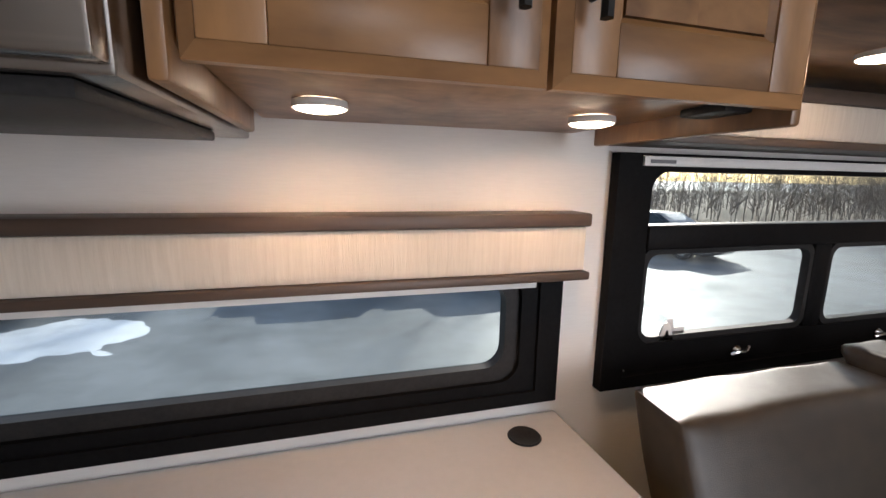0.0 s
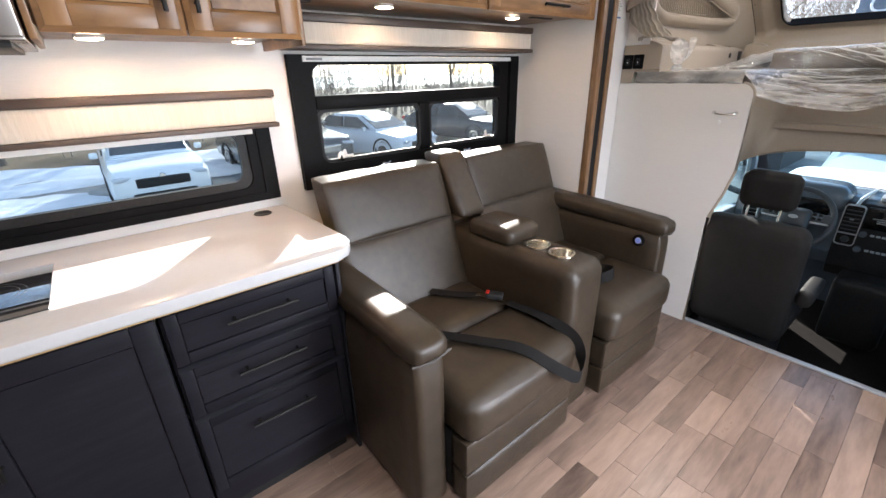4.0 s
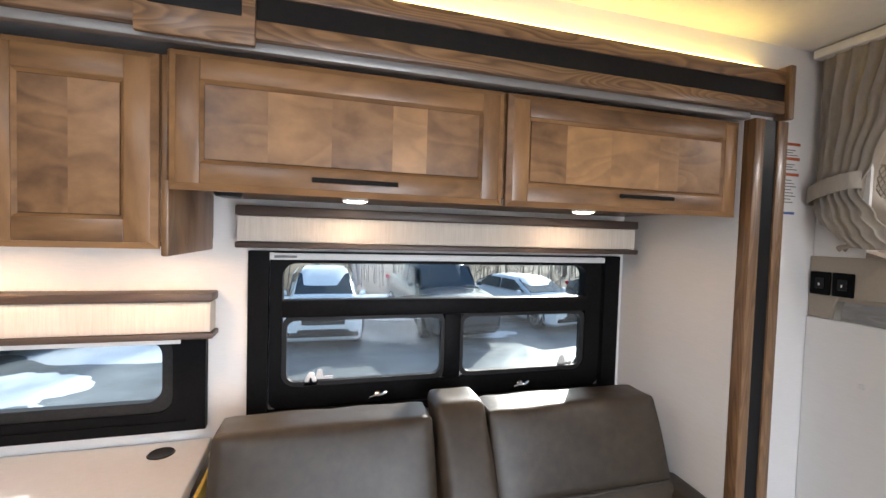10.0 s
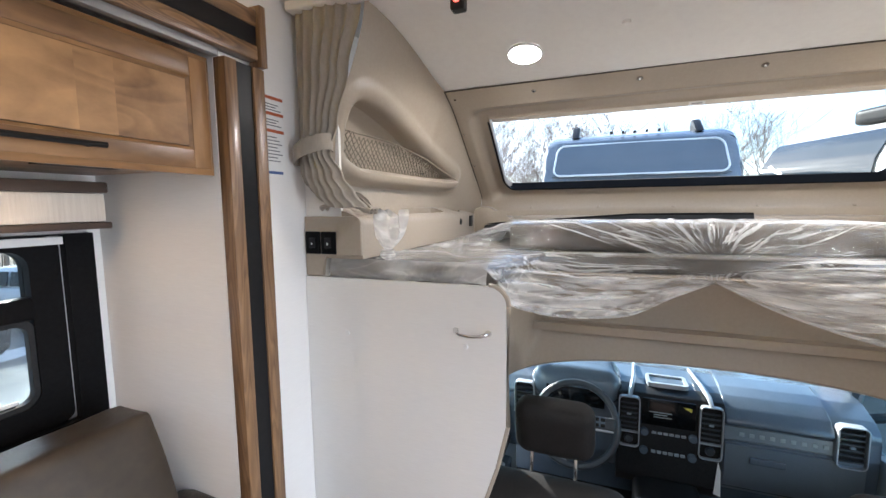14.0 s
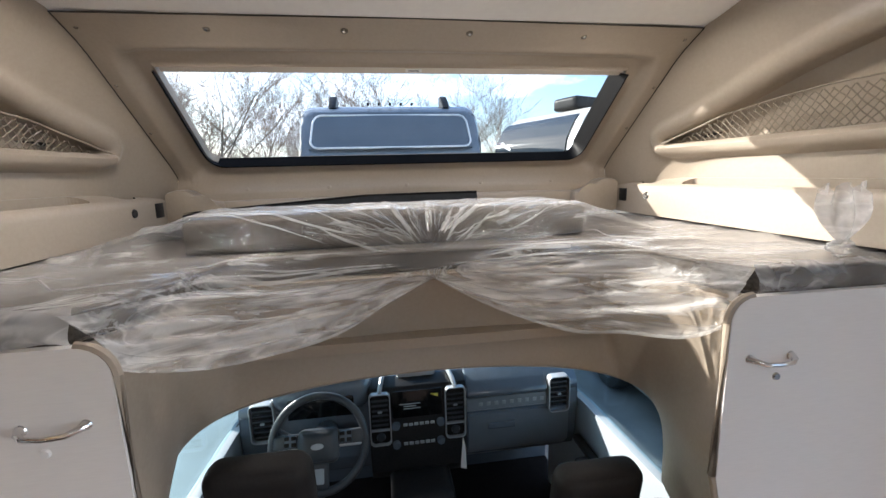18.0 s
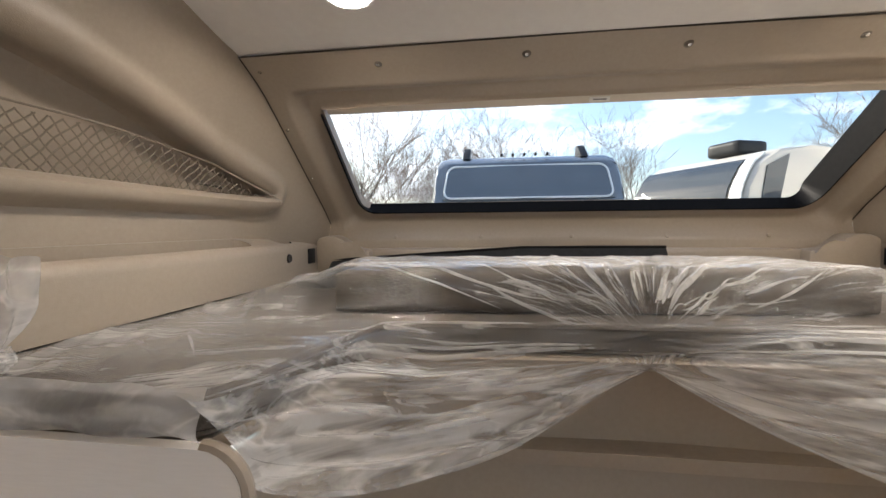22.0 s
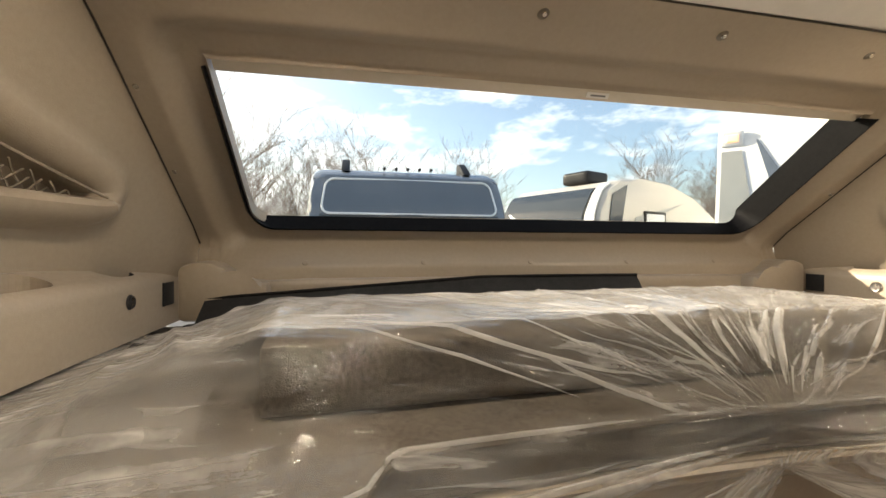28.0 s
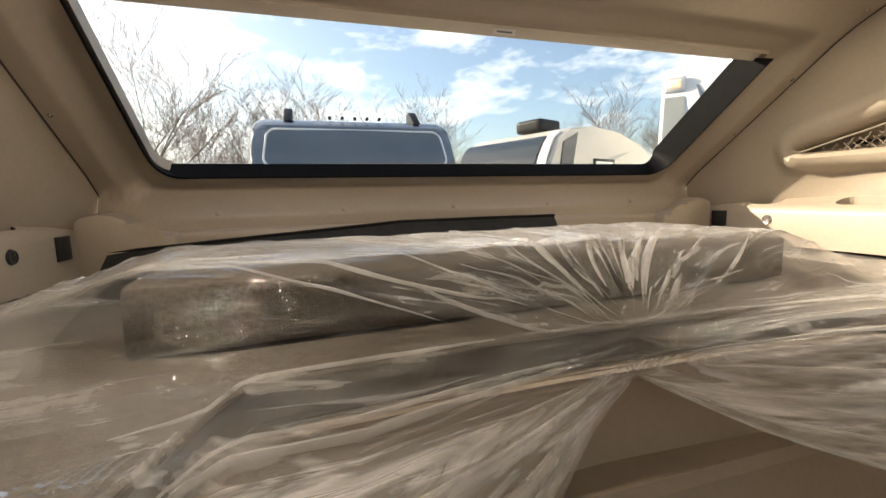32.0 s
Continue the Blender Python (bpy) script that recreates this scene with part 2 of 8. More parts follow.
M_BLACKP = pbr("black_plastic", (0.018, 0.018, 0.019), (0.03, 0.03, 0.03), 0.4, scale=120, bump=0.1)
M_BLACKM = pbr("black_metal_handle", (0.010, 0.0095, 0.009), (0.015, 0.014, 0.013), 0.5, metal=0.0, scale=90)
M_CHARCOAL = pbr("charcoal_wood_cabinet", (0.010, 0.010, 0.0145), (0.020, 0.0195, 0.025), 0.42, scale=22, stretch=(0.3, 1, 2.2), bump=0.15, bscale=80, objrand=0.3)
M_COUNTER = pbr("white_solid_counter", (0.60, 0.605, 0.615), (0.565, 0.57, 0.58), 0.22, scale=55, rvar=0.05, big=0.1, coat=0.2)
M_EDGEBAND = pbr("raw_edge_band", (0.52, 0.36, 0.18), (0.42, 0.28, 0.13), 0.6, scale=40, stretch=(0.2, 1, 1))
M_CERAMIC = pbr("black_glass_cooktop", (0.006, 0.006, 0.007), (0.008, 0.008, 0.009), 0.04, scale=30, rvar=0.02)
cg = M_CERAMIC.node_tree.nodes["Principled BSDF"].inputs
cg["Specular IOR Level"].default_value, cg["Coat Weight"].default_value, cg["Coat Roughness"].default_value = 1.0, 1.0, 0.02
M_APPLIANCE = pbr("dark_brushed_steel", (0.30, 0.285, 0.27), (0.26, 0.248, 0.235), 0.26, metal=1.0, scale=60, stretch=(0.1, 1, 6), bump=0.004, rvar=0.01)
M_STEEL = pbr("brushed_steel", (0.56, 0.545, 0.52), (0.50, 0.485, 0.465), 0.27, metal=1.0, scale=60, stretch=(0.1, 1, 6), bump=0.004, rvar=0.01)
M_CHROME = pbr("chrome", (0.75, 0.74, 0.73), (0.68, 0.67, 0.66), 0.12, metal=1.0, scale=30, rvar=0.04)
M_BRASSCUP = pbr("satin_steel_cup", (0.62, 0.57, 0.48), (0.55, 0.50, 0.42), 0.22, metal=1.0, scale=40, rvar=0.08)
M_LEATHER = pbr("taupe_leatherette", (0.047, 0.0345, 0.0222), (0.027, 0.0198, 0.0132), 0.36, scale=26, bump=0.35, bscale=520, big=0.35)
M_SEAM = pbr("seam_thread", (0.05, 0.042, 0.036), (0.04, 0.034, 0.03), 0.6, scale=100)
M_WEB = pbr("black_webbing", (0.010, 0.010, 0.010), (0.018, 0.017, 0.017), 0.72, scale=200, stretch=(1, 1, 0.3), bump=0.3, bscale=500)
M_FABRIC = pbr("oatmeal_linen", (0.66, 0.61, 0.535), (0.54, 0.49, 0.42), 0.85, scale=70, stretch=(2.2, 2.2, 0.12), bump=0.4, bscale=260, big=0.2)
M_TWEED = pbr("speckled_grey_fabric", (0.135, 0.114, 0.092), (0.040, 0.034, 0.028), 0.9, scale=160, bump=0.6, bscale=420, big=0.2)
M_CURTAIN = pbr("grey_beige_curtain", (0.36, 0.322, 0.272), (0.30, 0.268, 0.226), 0.88, scale=120, stretch=(1, 1, 0.3), bump=0.35, bscale=400)
M_SCREWCAP = pbr("dull_screw_cap", (0.20, 0.175, 0.14), (0.15, 0.13, 0.105), 0.45, scale=200)
M_NET = pbr("tan_net_cord", (0.26, 0.225, 0.175), (0.20, 0.17, 0.13), 0.8, scale=200)
M_BLACKNET = pbr("black_mesh_cloth", (0.02, 0.02, 0.02), (0.035, 0.035, 0.035), 0.7, scale=300, bump=0.4, bscale=600)
M_PLANK = pbr("weathered_vinyl_plank", (0.40, 0.275, 0.208), (0.085, 0.056, 0.044), 0.30, scale=11, stretch=(0.45, 2.6, 1), detail=9, bump=0.15, bscale=40, objrand=0.45, big=0.7)
M_SUB = pbr("dark_joint", (0.11, 0.08, 0.06), (0.09, 0.066, 0.05), 0.7, scale=20)
M_CARPET = pbr("black_cab_carpet", (0.014, 0.013, 0.013), (0.024, 0.022, 0.021), 0.95, scale=200, bump=0.7, bscale=400)
M_DASH = pbr("charcoal_dash_plastic", (0.125, 0.154, 0.188), (0.106, 0.132, 0.162), 0.24, coat=0.6, scale=150, bump=0.25, bscale=500)
M_GLOVE = pbr("slate_glovebox_plastic", (0.155, 0.180, 0.210), (0.135, 0.160, 0.188), 0.34, scale=150, bump=0.2, bscale=500)
M_WHEEL = pbr("dark_grey_wheel_leather", (0.050, 0.056, 0.064), (0.040, 0.046, 0.052), 0.36, scale=90, bump=0.2, bscale=500)
M_DASHL = pbr("grey_dash_plastic", (0.36, 0.40, 0.425), (0.32, 0.355, 0.375), 0.42, scale=150, bump=0.2, bscale=500)
for m, lev in ((M_LEATHER, 0.45), (M_WEB, 0.06), (M_BLACKNET, 0.06), (M_BLACK, 0.05), (M_BLACKP, 0.12), (M_CHARCOAL, 0.12), (M_BLACKSTRIP, 0.15), (M_BLACKM, 0.2), (M_CARPET, 0.05)):
    m.node_tree.nodes["Principled BSDF"].inputs["Specular IOR Level"].default_value = lev
M_LIP = pbr("dull_grey_metal", (0.36, 0.35, 0.34), (0.30, 0.29, 0.28), 0.42, metal=0.6, scale=60, stretch=(0.1, 1, 1))
M_SILVER = pbr("silver_trim_plastic", (0.46, 0.48, 0.50), (0.44, 0.46, 0.48), 0.36, metal=0.35, scale=80, rvar=0.01)
M_SEATC = pbr("dark_cab_seat_cloth", (0.017, 0.016, 0.0155), (0.025, 0.023, 0.022), 0.6, scale=140, bump=0.4, bscale=400)
M_SEATC.node_tree.nodes["Principled BSDF"].inputs["Specular IOR Level"].default_value = 0.15
M_BAND = pbr("grey_satin_band", (0.22, 0.25, 0.275), (0.20, 0.228, 0.25), 0.35, metal=0.3, scale=80, rvar=0.02)
M_SCREEN = pbr("screen_glass", (0.006, 0.007, 0.008), (0.007, 0.008, 0.009), 0.1, scale=10, rvar=0.03)
M_WHITE = pbr("white_plastic", (0.78, 0.77, 0.75), (0.72, 0.71, 0.69), 0.4, scale=60)
M_LABELW = pbr("label_paper", (0.80, 0.79, 0.77), (0.76, 0.75, 0.73), 0.5, scale=60)
M_KEYPRINT = pbr("grey_key_print", (0.42, 0.42, 0.42), (0.38, 0.38, 0.38), 0.5, scale=60)
M_PRINT = pbr("grey_print", (0.20, 0.20, 0.21), (0.16, 0.16, 0.17), 0.6, scale=60)
M_ORANGE = pbr("orange_print", (0.45, 0.10, 0.03), (0.40, 0.085, 0.025), 0.5, scale=60)
M_BLUEP = pbr("blue_print", (0.06, 0.12, 0.30), (0.05, 0.10, 0.26), 0.5, scale=60)
M_YELLOW = pbr("plain_yellow", (0.66, 0.45, 0.07), (0.58, 0.38, 0.05), 0.6, scale=30)
M_PUCK = glow("warm_led_lens", (1.0, 0.78, 0.52), 14.0)
M_PUCKC = glow("white_led_lens", (1.0, 0.93, 0.84), 12.0)
M_LED = glow("amber_cove_led", (1.0, 0.66, 0.14), 7.0)
M_RED = glow("red_indicator", (1.0, 0.03, 0.02), 0.8)
M_BLUELED = glow("blue_ring_light", (0.03, 0.07, 0.8), 0.03)
M_SEAMLINE = pbr("dark_panel_gap", (0.05, 0.043, 0.035), (0.04, 0.034, 0.028), 0.8, scale=60)
M_GLASS = glass("window_glass", (0.80, 0.865, 0.88))
M_CABGLASS = glass("blue_green_cab_glass", (0.80, 0.95, 1.0))
M_GLASSF = glass("front_window_glass", (0.92, 0.95, 0.96))



def screen_cloth(name, share, color):
    """Fine mesh: mostly open, the rest a pale diffuse thread."""
    m = bpy.data.materials.new(name)
    m.use_nodes = True
    nt = m.node_tree
    nt.nodes.remove(nt.nodes["Principled BSDF"])
    tr, df, tl, a, b = (nt.nodes.new(k) for k in ("ShaderNodeBsdfTransparent", "ShaderNodeBsdfDiffuse", "ShaderNodeBsdfTranslucent", "ShaderNodeMixShader", "ShaderNodeMixShader"))
    for n in (df, tl):
        n.inputs["Color"].default_value = (*color, 1)
    a.inputs[0].default_value, b.inputs[0].default_value = 0.6, share
    nt.links.new(df.outputs[0], a.inputs[1])
    nt.links.new(tl.outputs[0], a.inputs[2])
    nt.links.new(tr.outputs[0], b.inputs[1])
    nt.links.new(a.outputs[0], b.inputs[2])
    nt.links.new(b.outputs[0], nt.nodes["Material Output"].inputs["Surface"])
    return m


M_SCREENNET = screen_cloth("insect_screen_mesh", 0.07, (0.14, 0.15, 0.16))

# ---- mesh helpers ----


def finish(name, bm, material, smooth=False):
    me = bpy.data.meshes.new(name)
    bmesh.ops.recalc_face_normals(bm, faces=bm.faces)
    bm.to_mesh(me)
    bm.free()
    me.materials.append(material)
    if smooth:
        me.shade_smooth()
        me.set_sharp_from_angle(angle=radians(40))
    return me


def part(name, bm, material, parent, label="", smooth=True):
    ob = new(name, finish(name, bm, material, smooth))
    ob.parent = parent
    if parent.type == "EMPTY":
        ob.matrix_parent_inverse = parent.matrix_basis.inverted()
    return tagged(ob, label)


def thing(name, at, label, category, group="", kind=""):
    ob = new(name)
    ob.empty_display_size = 0.1
    ob.matrix_basis = pose(*at)
    return tagged(ob, label, category, group, kind)


def single(name, bm, material, label, category, group="", kind="", smooth=True):
    return tagged(new(name, finish(name, bm, material, smooth)), label, category, group, kind)


def box(x0, x1, y0, y1, z0, z1, bev=0.0, seg=2, bm=None, m=None):
    """A box, its edges bevelled by bev; added to bm where given, turned by m about the world's origin."""
    tmp = bmesh.new()
    bmesh.ops.create_cube(tmp, size=1)
    for v in tmp.verts:
        v.co = Vector(((x0 + x1) / 2 + v.co.x * (x1 - x0), (y0 + y1) / 2 + v.co.y * (y1 - y0), (z0 + z1) / 2 + v.co.z * (z1 - z0)))
    if bev:
        bmesh.ops.bevel(tmp, geom=list(tmp.edges), offset=bev, segments=seg, affect="EDGES", profile=0.5)
    return merge(tmp, bm, m)


def merge(tmp, bm, m=None):
    if m:
        bmesh.ops.transform(tmp, matrix=m, verts=tmp.verts)
    if bm is None:
        return tmp
    me = bpy.data.meshes.new("tmp")
    tmp.to_mesh(me)
    tmp.free()
    bm.from_mesh(me)
    bpy.data.meshes.remove(me)
    return bm


def cushion(cx, cy, cz, sx, sy, sz, r, cuts=7, puff=(0, 0, 0), m=None, bm=None, crease=0.0):
    """A rounded, slightly stuffed block of size s about a centre; m turns it about that centre."""
    tmp = bmesh.new()
    bmesh.ops.create_cube(tmp, size=2)
    bmesh.ops.subdivide_edges(tmp, edges=list(tmp.edges), cuts=cuts, use_grid_fill=True)
    h = Vector((sx / 2, sy / 2, sz / 2))
    for v in tmp.verts:
        u = v.co.copy()
        p = Vector([math.copysign(abs(c) ** 0.62, c) * h[i] for i, c in enumerate(u)])
        inner = Vector([max(-(h[i] - r), min(h[i] - r, p[i])) for i in range(3)])
        d = p - inner
        if d.length > 1e-9:
            d = d.normalized() * r
        q = inner + d
        for i in range(3):
            j, k = (i + 1) % 3, (i + 2) % 3
            if abs(abs(u[i]) - 1) < 1e-6:
                q[i] += math.copysign(puff[i], u[i]) * (1 - u[j] ** 2) * (1 - u[k] ** 2)
        if crease:
            q += crease * Vector((noise.noise(q * 9), noise.noise(q * 9 + Vector((5, 0, 0))), noise.noise(q * 9 + Vector((0, 7, 0)))))
        v.co = q
    bmesh.ops.transform(tmp, matrix=Matrix.Translation((cx, cy, cz)) @ (m or Matrix()), verts=tmp.verts)
    return merge(tmp, bm)


def prism(pts, axis, a, b, bev=0.0, bm=None, m=None):
    """A polygon in the two other axes (in order x, y, z), drawn out along axis from a to b."""
    tmp = bmesh.new()

    def at(p, c):
        return {"x": (c, p[0], p[1]), "y": (p[0], c, p[1]), "z": (p[0], p[1], c)}[axis]

    f = [tmp.verts.new(at(p, a)) for p in pts]
    g = [tmp.verts.new(at(p, b)) for p in pts]
    tmp.faces.new(f), tmp.faces.new(g)
    n = len(pts)
    for i in range(n):
        tmp.faces.new((f[i], f[(i + 1) % n], g[(i + 1) % n], g[i]))
    if bev:
        bmesh.ops.bevel(tmp, geom=list(tmp.edges), offset=bev, segments=2, affect="EDGES", profile=0.5)
    return merge(tmp, bm, m)


def rounded(x0, x1, z0, z1, r, n=5, corners=(1, 1, 1, 1)):
    """A rectangle with rounded corners (low-low, high-low, high-high, low-high)."""
    out = []
    for (cx, cz, a), c in zip(((x0, z0, 180), (x1, z0, 270), (x1, z1, 0), (x0, z1, 90)), corners):
        if not c:
            out.append((cx, cz))
            continue
        ox, oz = (cx + r if cx == x0 else cx - r), (cz + r if cz == z0 else cz - r)
        for i in range(n + 1):
            t = radians(a + 90 * i / n)
            out.append((ox + r * math.cos(t), oz + r * math.sin(t)))
    return out


def ring(outer, inner, axis, a, b, bm=None):
    """A frame between two outlines of the same count, drawn out along axis."""
    tmp = bmesh.new()

    def at(p, c):
        return {"x": (c, p[0], p[1]), "y": (p[0], c, p[1]), "z": (p[0], p[1], c)}[axis]

    rows = [[tmp.verts.new(at(p, c)) for p in o] for o, c in ((outer, a), (inner, a), (inner, b), (outer, b))]
    n = len(outer)
    for r in range(4):
        for i in range(n):
            tmp.faces.new((rows[r][i], rows[r][(i + 1) % n], rows[(r + 1) % 4][(i + 1) % n], rows[(r + 1) % 4][i]))
    return merge(tmp, bm)


def tube(points, rad, n=10, bm=None, closed=False, flat=1.0):
    tmp = bmesh.new()
    pts = [Vector(p) for p in points]
    rows = []
    for i, p in enumerate(pts):
        if closed:
            d = pts[(i + 1) % len(pts)] - pts[i - 1]
        else:
            d = pts[min(i + 1, len(pts) - 1)] - pts[max(i - 1, 0)]
        q = d.to_track_quat("Z", "Y")
        r = rad[i] if isinstance(rad, (list, tuple)) else rad
        rows.append([tmp.verts.new(p + q @ Vector((r * math.cos(2 * math.pi * k / n), flat * r * math.sin(2 * math.pi * k / n), 0))) for k in range(n)])
    span = len(rows) if closed else len(rows) - 1
    for i in range(span):
        for k in range(n):
            tmp.faces.new((rows[i][k], rows[i][(k + 1) % n], rows[(i + 1) % len(rows)][(k + 1) % n], rows[(i + 1) % len(rows)][k]))
    if not closed:
        tmp.faces.new(rows[0]), tmp.faces.new(rows[-1])
    return merge(tmp, bm)


def lathe(profile, at, n=24, m=None, bm=None):
    """Turned about a local z axis; profile of (radius, height); m turns it before it goes to at."""
    tmp = bmesh.new()
    rows = [[tmp.verts.new((max(r, 1e-4) * math.cos(2 * math.pi * k / n), max(r, 1e-4) * math.sin(2 * math.pi * k / n), h)) for k in range(n)] for r, h in profile]
    for i in range(len(rows) - 1):
        for k in range(n):
            tmp.faces.new((rows[i][k], rows[i][(k + 1) % n], rows[i + 1][(k + 1) % n], rows[i + 1][k]))
    tmp.faces.new(rows[0]), tmp.faces.new(rows[-1])
    bmesh.ops.transform(tmp, matrix=Matrix.Translation(at) @ (m or Matrix()), verts=tmp.verts)
    return merge(tmp, bm)


def sheet(fn, nu, nv, thick=0.0, bm=None):
    """A surface fn(u, v) with u, v from 0 to 1, given thickness along its normals."""
    tmp = bmesh.new()
    g = [[tmp.verts.new(fn(i / nu, j / nv)) for j in range(nv + 1)] for i in range(nu + 1)]
    for i in range(nu):
        for j in range(nv):
            tmp.faces.new((g[i][j], g[i + 1][j], g[i + 1][j + 1], g[i][j + 1]))
    if thick:
        tmp.normal_update()
        for row in g:
            for p in row:
                p.normal_update()
        k = [[tmp.verts.new(p.co - p.normal * thick) for p in row] for row in g]
        for i in range(nu):
            for j in range(nv):
                tmp.faces.new((k[i][j], k[i][j + 1], k[i + 1][j + 1], k[i + 1][j]))
        rim = [(i, 0) for i in range(nu)] + [(nu, j) for j in range(nv)] + [(nu - i, nv) for i in range(nu)] + [(0, nv - j) for j in range(nv)]
        for (i, j), (m, n) in zip(rim, rim[1:] + rim[:1]):
            tmp.faces.new((g[i][j], g[m][n], k[m][n], k[i][j]))
    return merge(tmp, bm)


def strap(points, side, width, thick=0.002, bm=None):
    """A flat band along points; side gives its width's direction at each point (or one for all)."""
    pts = [Vector(p) for p in points]
    # smoothed by Catmull-Rom
    fine, sides = [], []
    for i in range(len(pts) - 1):
        p0, p1, p2, p3 = pts[max(i - 1, 0)], pts[i], pts[i + 1], pts[min(i + 2, len(pts) - 1)]
        s1 = Vector(side[i] if isinstance(side, list) else side)
        s2 = Vector(side[i + 1] if isinstance(side, list) else side)
        for k in range(6):
            t = k / 6
            fine.append(0.5 * (2 * p1 + (p2 - p0) * t + (2 * p0 - 5 * p1 + 4 * p2 - p3) * t * t + (3 * p1 - p0 - 3 * p2 + p3) * t ** 3))
            sides.append(s1.lerp(s2, t).normalized())
    fine.append(pts[-1])
    sides.append(sides[-1])
    tmp = bmesh.new()
    rows = []
    for i, p in enumerate(fine):
        d = fine[min(i + 1, len(fine) - 1)] - fine[max(i - 1, 0)]
        s = (sides[i] - d.normalized() * sides[i].dot(d.normalized())).normalized()
        nrm = d.cross(s).normalized() * thick / 2
        w = s * width / 2
        rows.append([tmp.verts.new(p + w + nrm), tmp.verts.new(p - w + nrm), tmp.verts.new(p - w - nrm), tmp.verts.new(p + w - nrm)])
    for i in range(len(rows) - 1):
        for k in range(4):
            tmp.faces.new((rows[i][k], rows[i][(k + 1) % 4], rows[i + 1][(k + 1) % 4], rows[i + 1][k]))
    tmp.faces.new(rows[0]), tmp.faces.new(rows[-1])
    return merge(tmp, bm)


def wall_with_holes(x0, x1, z0, z1, holes, y0, y1):
    """An upright slab along x between y0 and y1 with rectangular openings (x0, x1, z0, z1), side by side."""
    bm = bmesh.new()
    at = x0
    for a, b, c, d in holes:
        box(at, a, y0, y1, z0, z1, bm=bm)
        box(a, b, y0, y1, z0, c, bm=bm)
        box(a, b, y0, y1, d, z1, bm=bm)
        at = b
    box(at, x1, y0, y1, z0, z1, bm=bm)
    return bm


def carve(ob, cutters):
    """Cuts the cutters' shapes out of a mesh object, for good."""
    for bm in cutters:
        k = new("cutter", finish("cutter", bm, M_BLACKP))
        mod = ob.modifiers.new("cut", "BOOLEAN")
        mod.operation, mod.solver, mod.object = "DIFFERENCE", "EXACT", k
        bpy.context.view_layer.update()
        me = bpy.data.meshes.new_from_object(ob.evaluated_get(bpy.context.evaluated_depsgraph_get()))
        ob.modifiers.remove(mod)
        ob.data = me
        bpy.data.objects.remove(k)
    while len(ob.data.materials) > 1:
        ob.data.materials.pop(index=1)
    for p in ob.data.polygons:
        p.material_index = 0


C = -0.64  # the coach's middle line
HALF = 1.26

# ---- structure of the coach ----
SMALL = (-0.95, 0.60, 0.985, 1.225)
BIG = (0.88, 2.14, 1.0, 1.50)
floor_ob = single("floor", box(-2.0, 2.62, C - HALF, 1.13, -0.06, -0.004), M_SUB, "plank floor in weathered grey-brown vinyl", "floor", kind="structure")
slide_wall = single("wall_slide", box(-1.3, 2.29, 1.13, 1.17, 0, 2.05), M_WALL, "white board wall of the slide-out with two windows", "wall", kind="structure")
carve(slide_wall, [box(x0, x1, 1.10, 1.20, z0, z1) for x0, x1, z0, z1 in (SMALL, BIG)])
single("wall_slide_end", box(2.27, 2.292, 0.622, 1.128, 0, 2.0), M_WALL, "white end wall of the slide-out", "wall", kind="structure")
single("wall_slide_back", box(-1.3, -1.278, 0.622, 1.128, 0, 2.0), M_WALL, "white end wall of the slide-out", "wall", kind="structure")
bm = box(-2.0, 2.62, 0.624, 0.664, 2.02, 2.23)
box(2.294, 2.62, 0.624, 0.664, 0, 2.02, bm=bm)
box(-2.0, -1.302, 0.624, 0.664, 0, 2.02, bm=bm)
single("wall_left", bm, M_WALL, "white board coach wall beside the slide-out", "wall", kind="structure")
single("slide_ceiling", box(-1.278, 2.27, 0.664, 1.13, 2.0, 2.02), M_WALL, "white top of the slide-out", "ceiling", kind="structure")
single("wall_right", wall_with_holes(-2.0, 2.62, 0, 2.23, ((1.33, 2.17, 0.05, 1.95),), C - HALF - 0.04, C - HALF), M_WALL, "white board coach wall", "wall", kind="structure")
single("wall_back", box(-2.04, -2.0, C - HALF, 0.66, 0, 2.23), M_WALL, "white board wall across the coach", "wall", kind="structure")


def ceil_z(x):
    t = max(0.0, min(1.0, (x - 2.65) / 0.64))
    return 2.19 - 0.107 * t * t * (3 - 2 * t) * (0.45 + 0.55 * t)


bm = bmesh.new()
box(-2.0, 2.62, C - HALF, 0.624, 2.19, 2.23, bm=bm)
sheet(lambda u, v: (2.62 + 0.66 * u, C - 1.04 + 2.08 * v, ceil_z(2.62 + 0.66 * u)), 14, 2, -0.02, bm=bm)
ceiling = single("ceiling", bm, M_CEIL, "pale smooth vinyl ceiling", "ceiling", kind="structure")

# beam and post round the slide-out
fascia = thing("slide_fascia", (0.5, 0.60, 1.965), "oak fascia beam with a black inset strip over the slide-out", "trim", kind="structure")
part("board", box(-1.28, 2.385, 0.585, 0.622, 1.965, 2.004, 0.003), M_OAKX, fascia)
part("board", box(-1.28, 2.385, 0.585, 0.622, 2.055, 2.095, 0.003), M_OAKX, fascia)
part("strip", box(-1.28, 2.385, 0.590, 0.622, 2.004, 2.055), M_BLACKSTRIP, fascia, "black inset strip")
part("end_block", box(2.387, 2.409, 0.575, 0.622, 1.95, 2.112, 0.003), M_OAKZ, fascia)
part("cover_block", box(0.69, 0.905, 0.572, 0.5845, 1.945, 2.10, 0.003), M_OAKX, fascia)
part("cover_strip", box(0.715, 0.88, 0.569, 0.5725, 2.0, 2.055, 0.001), M_BLACKSTRIP, fascia)
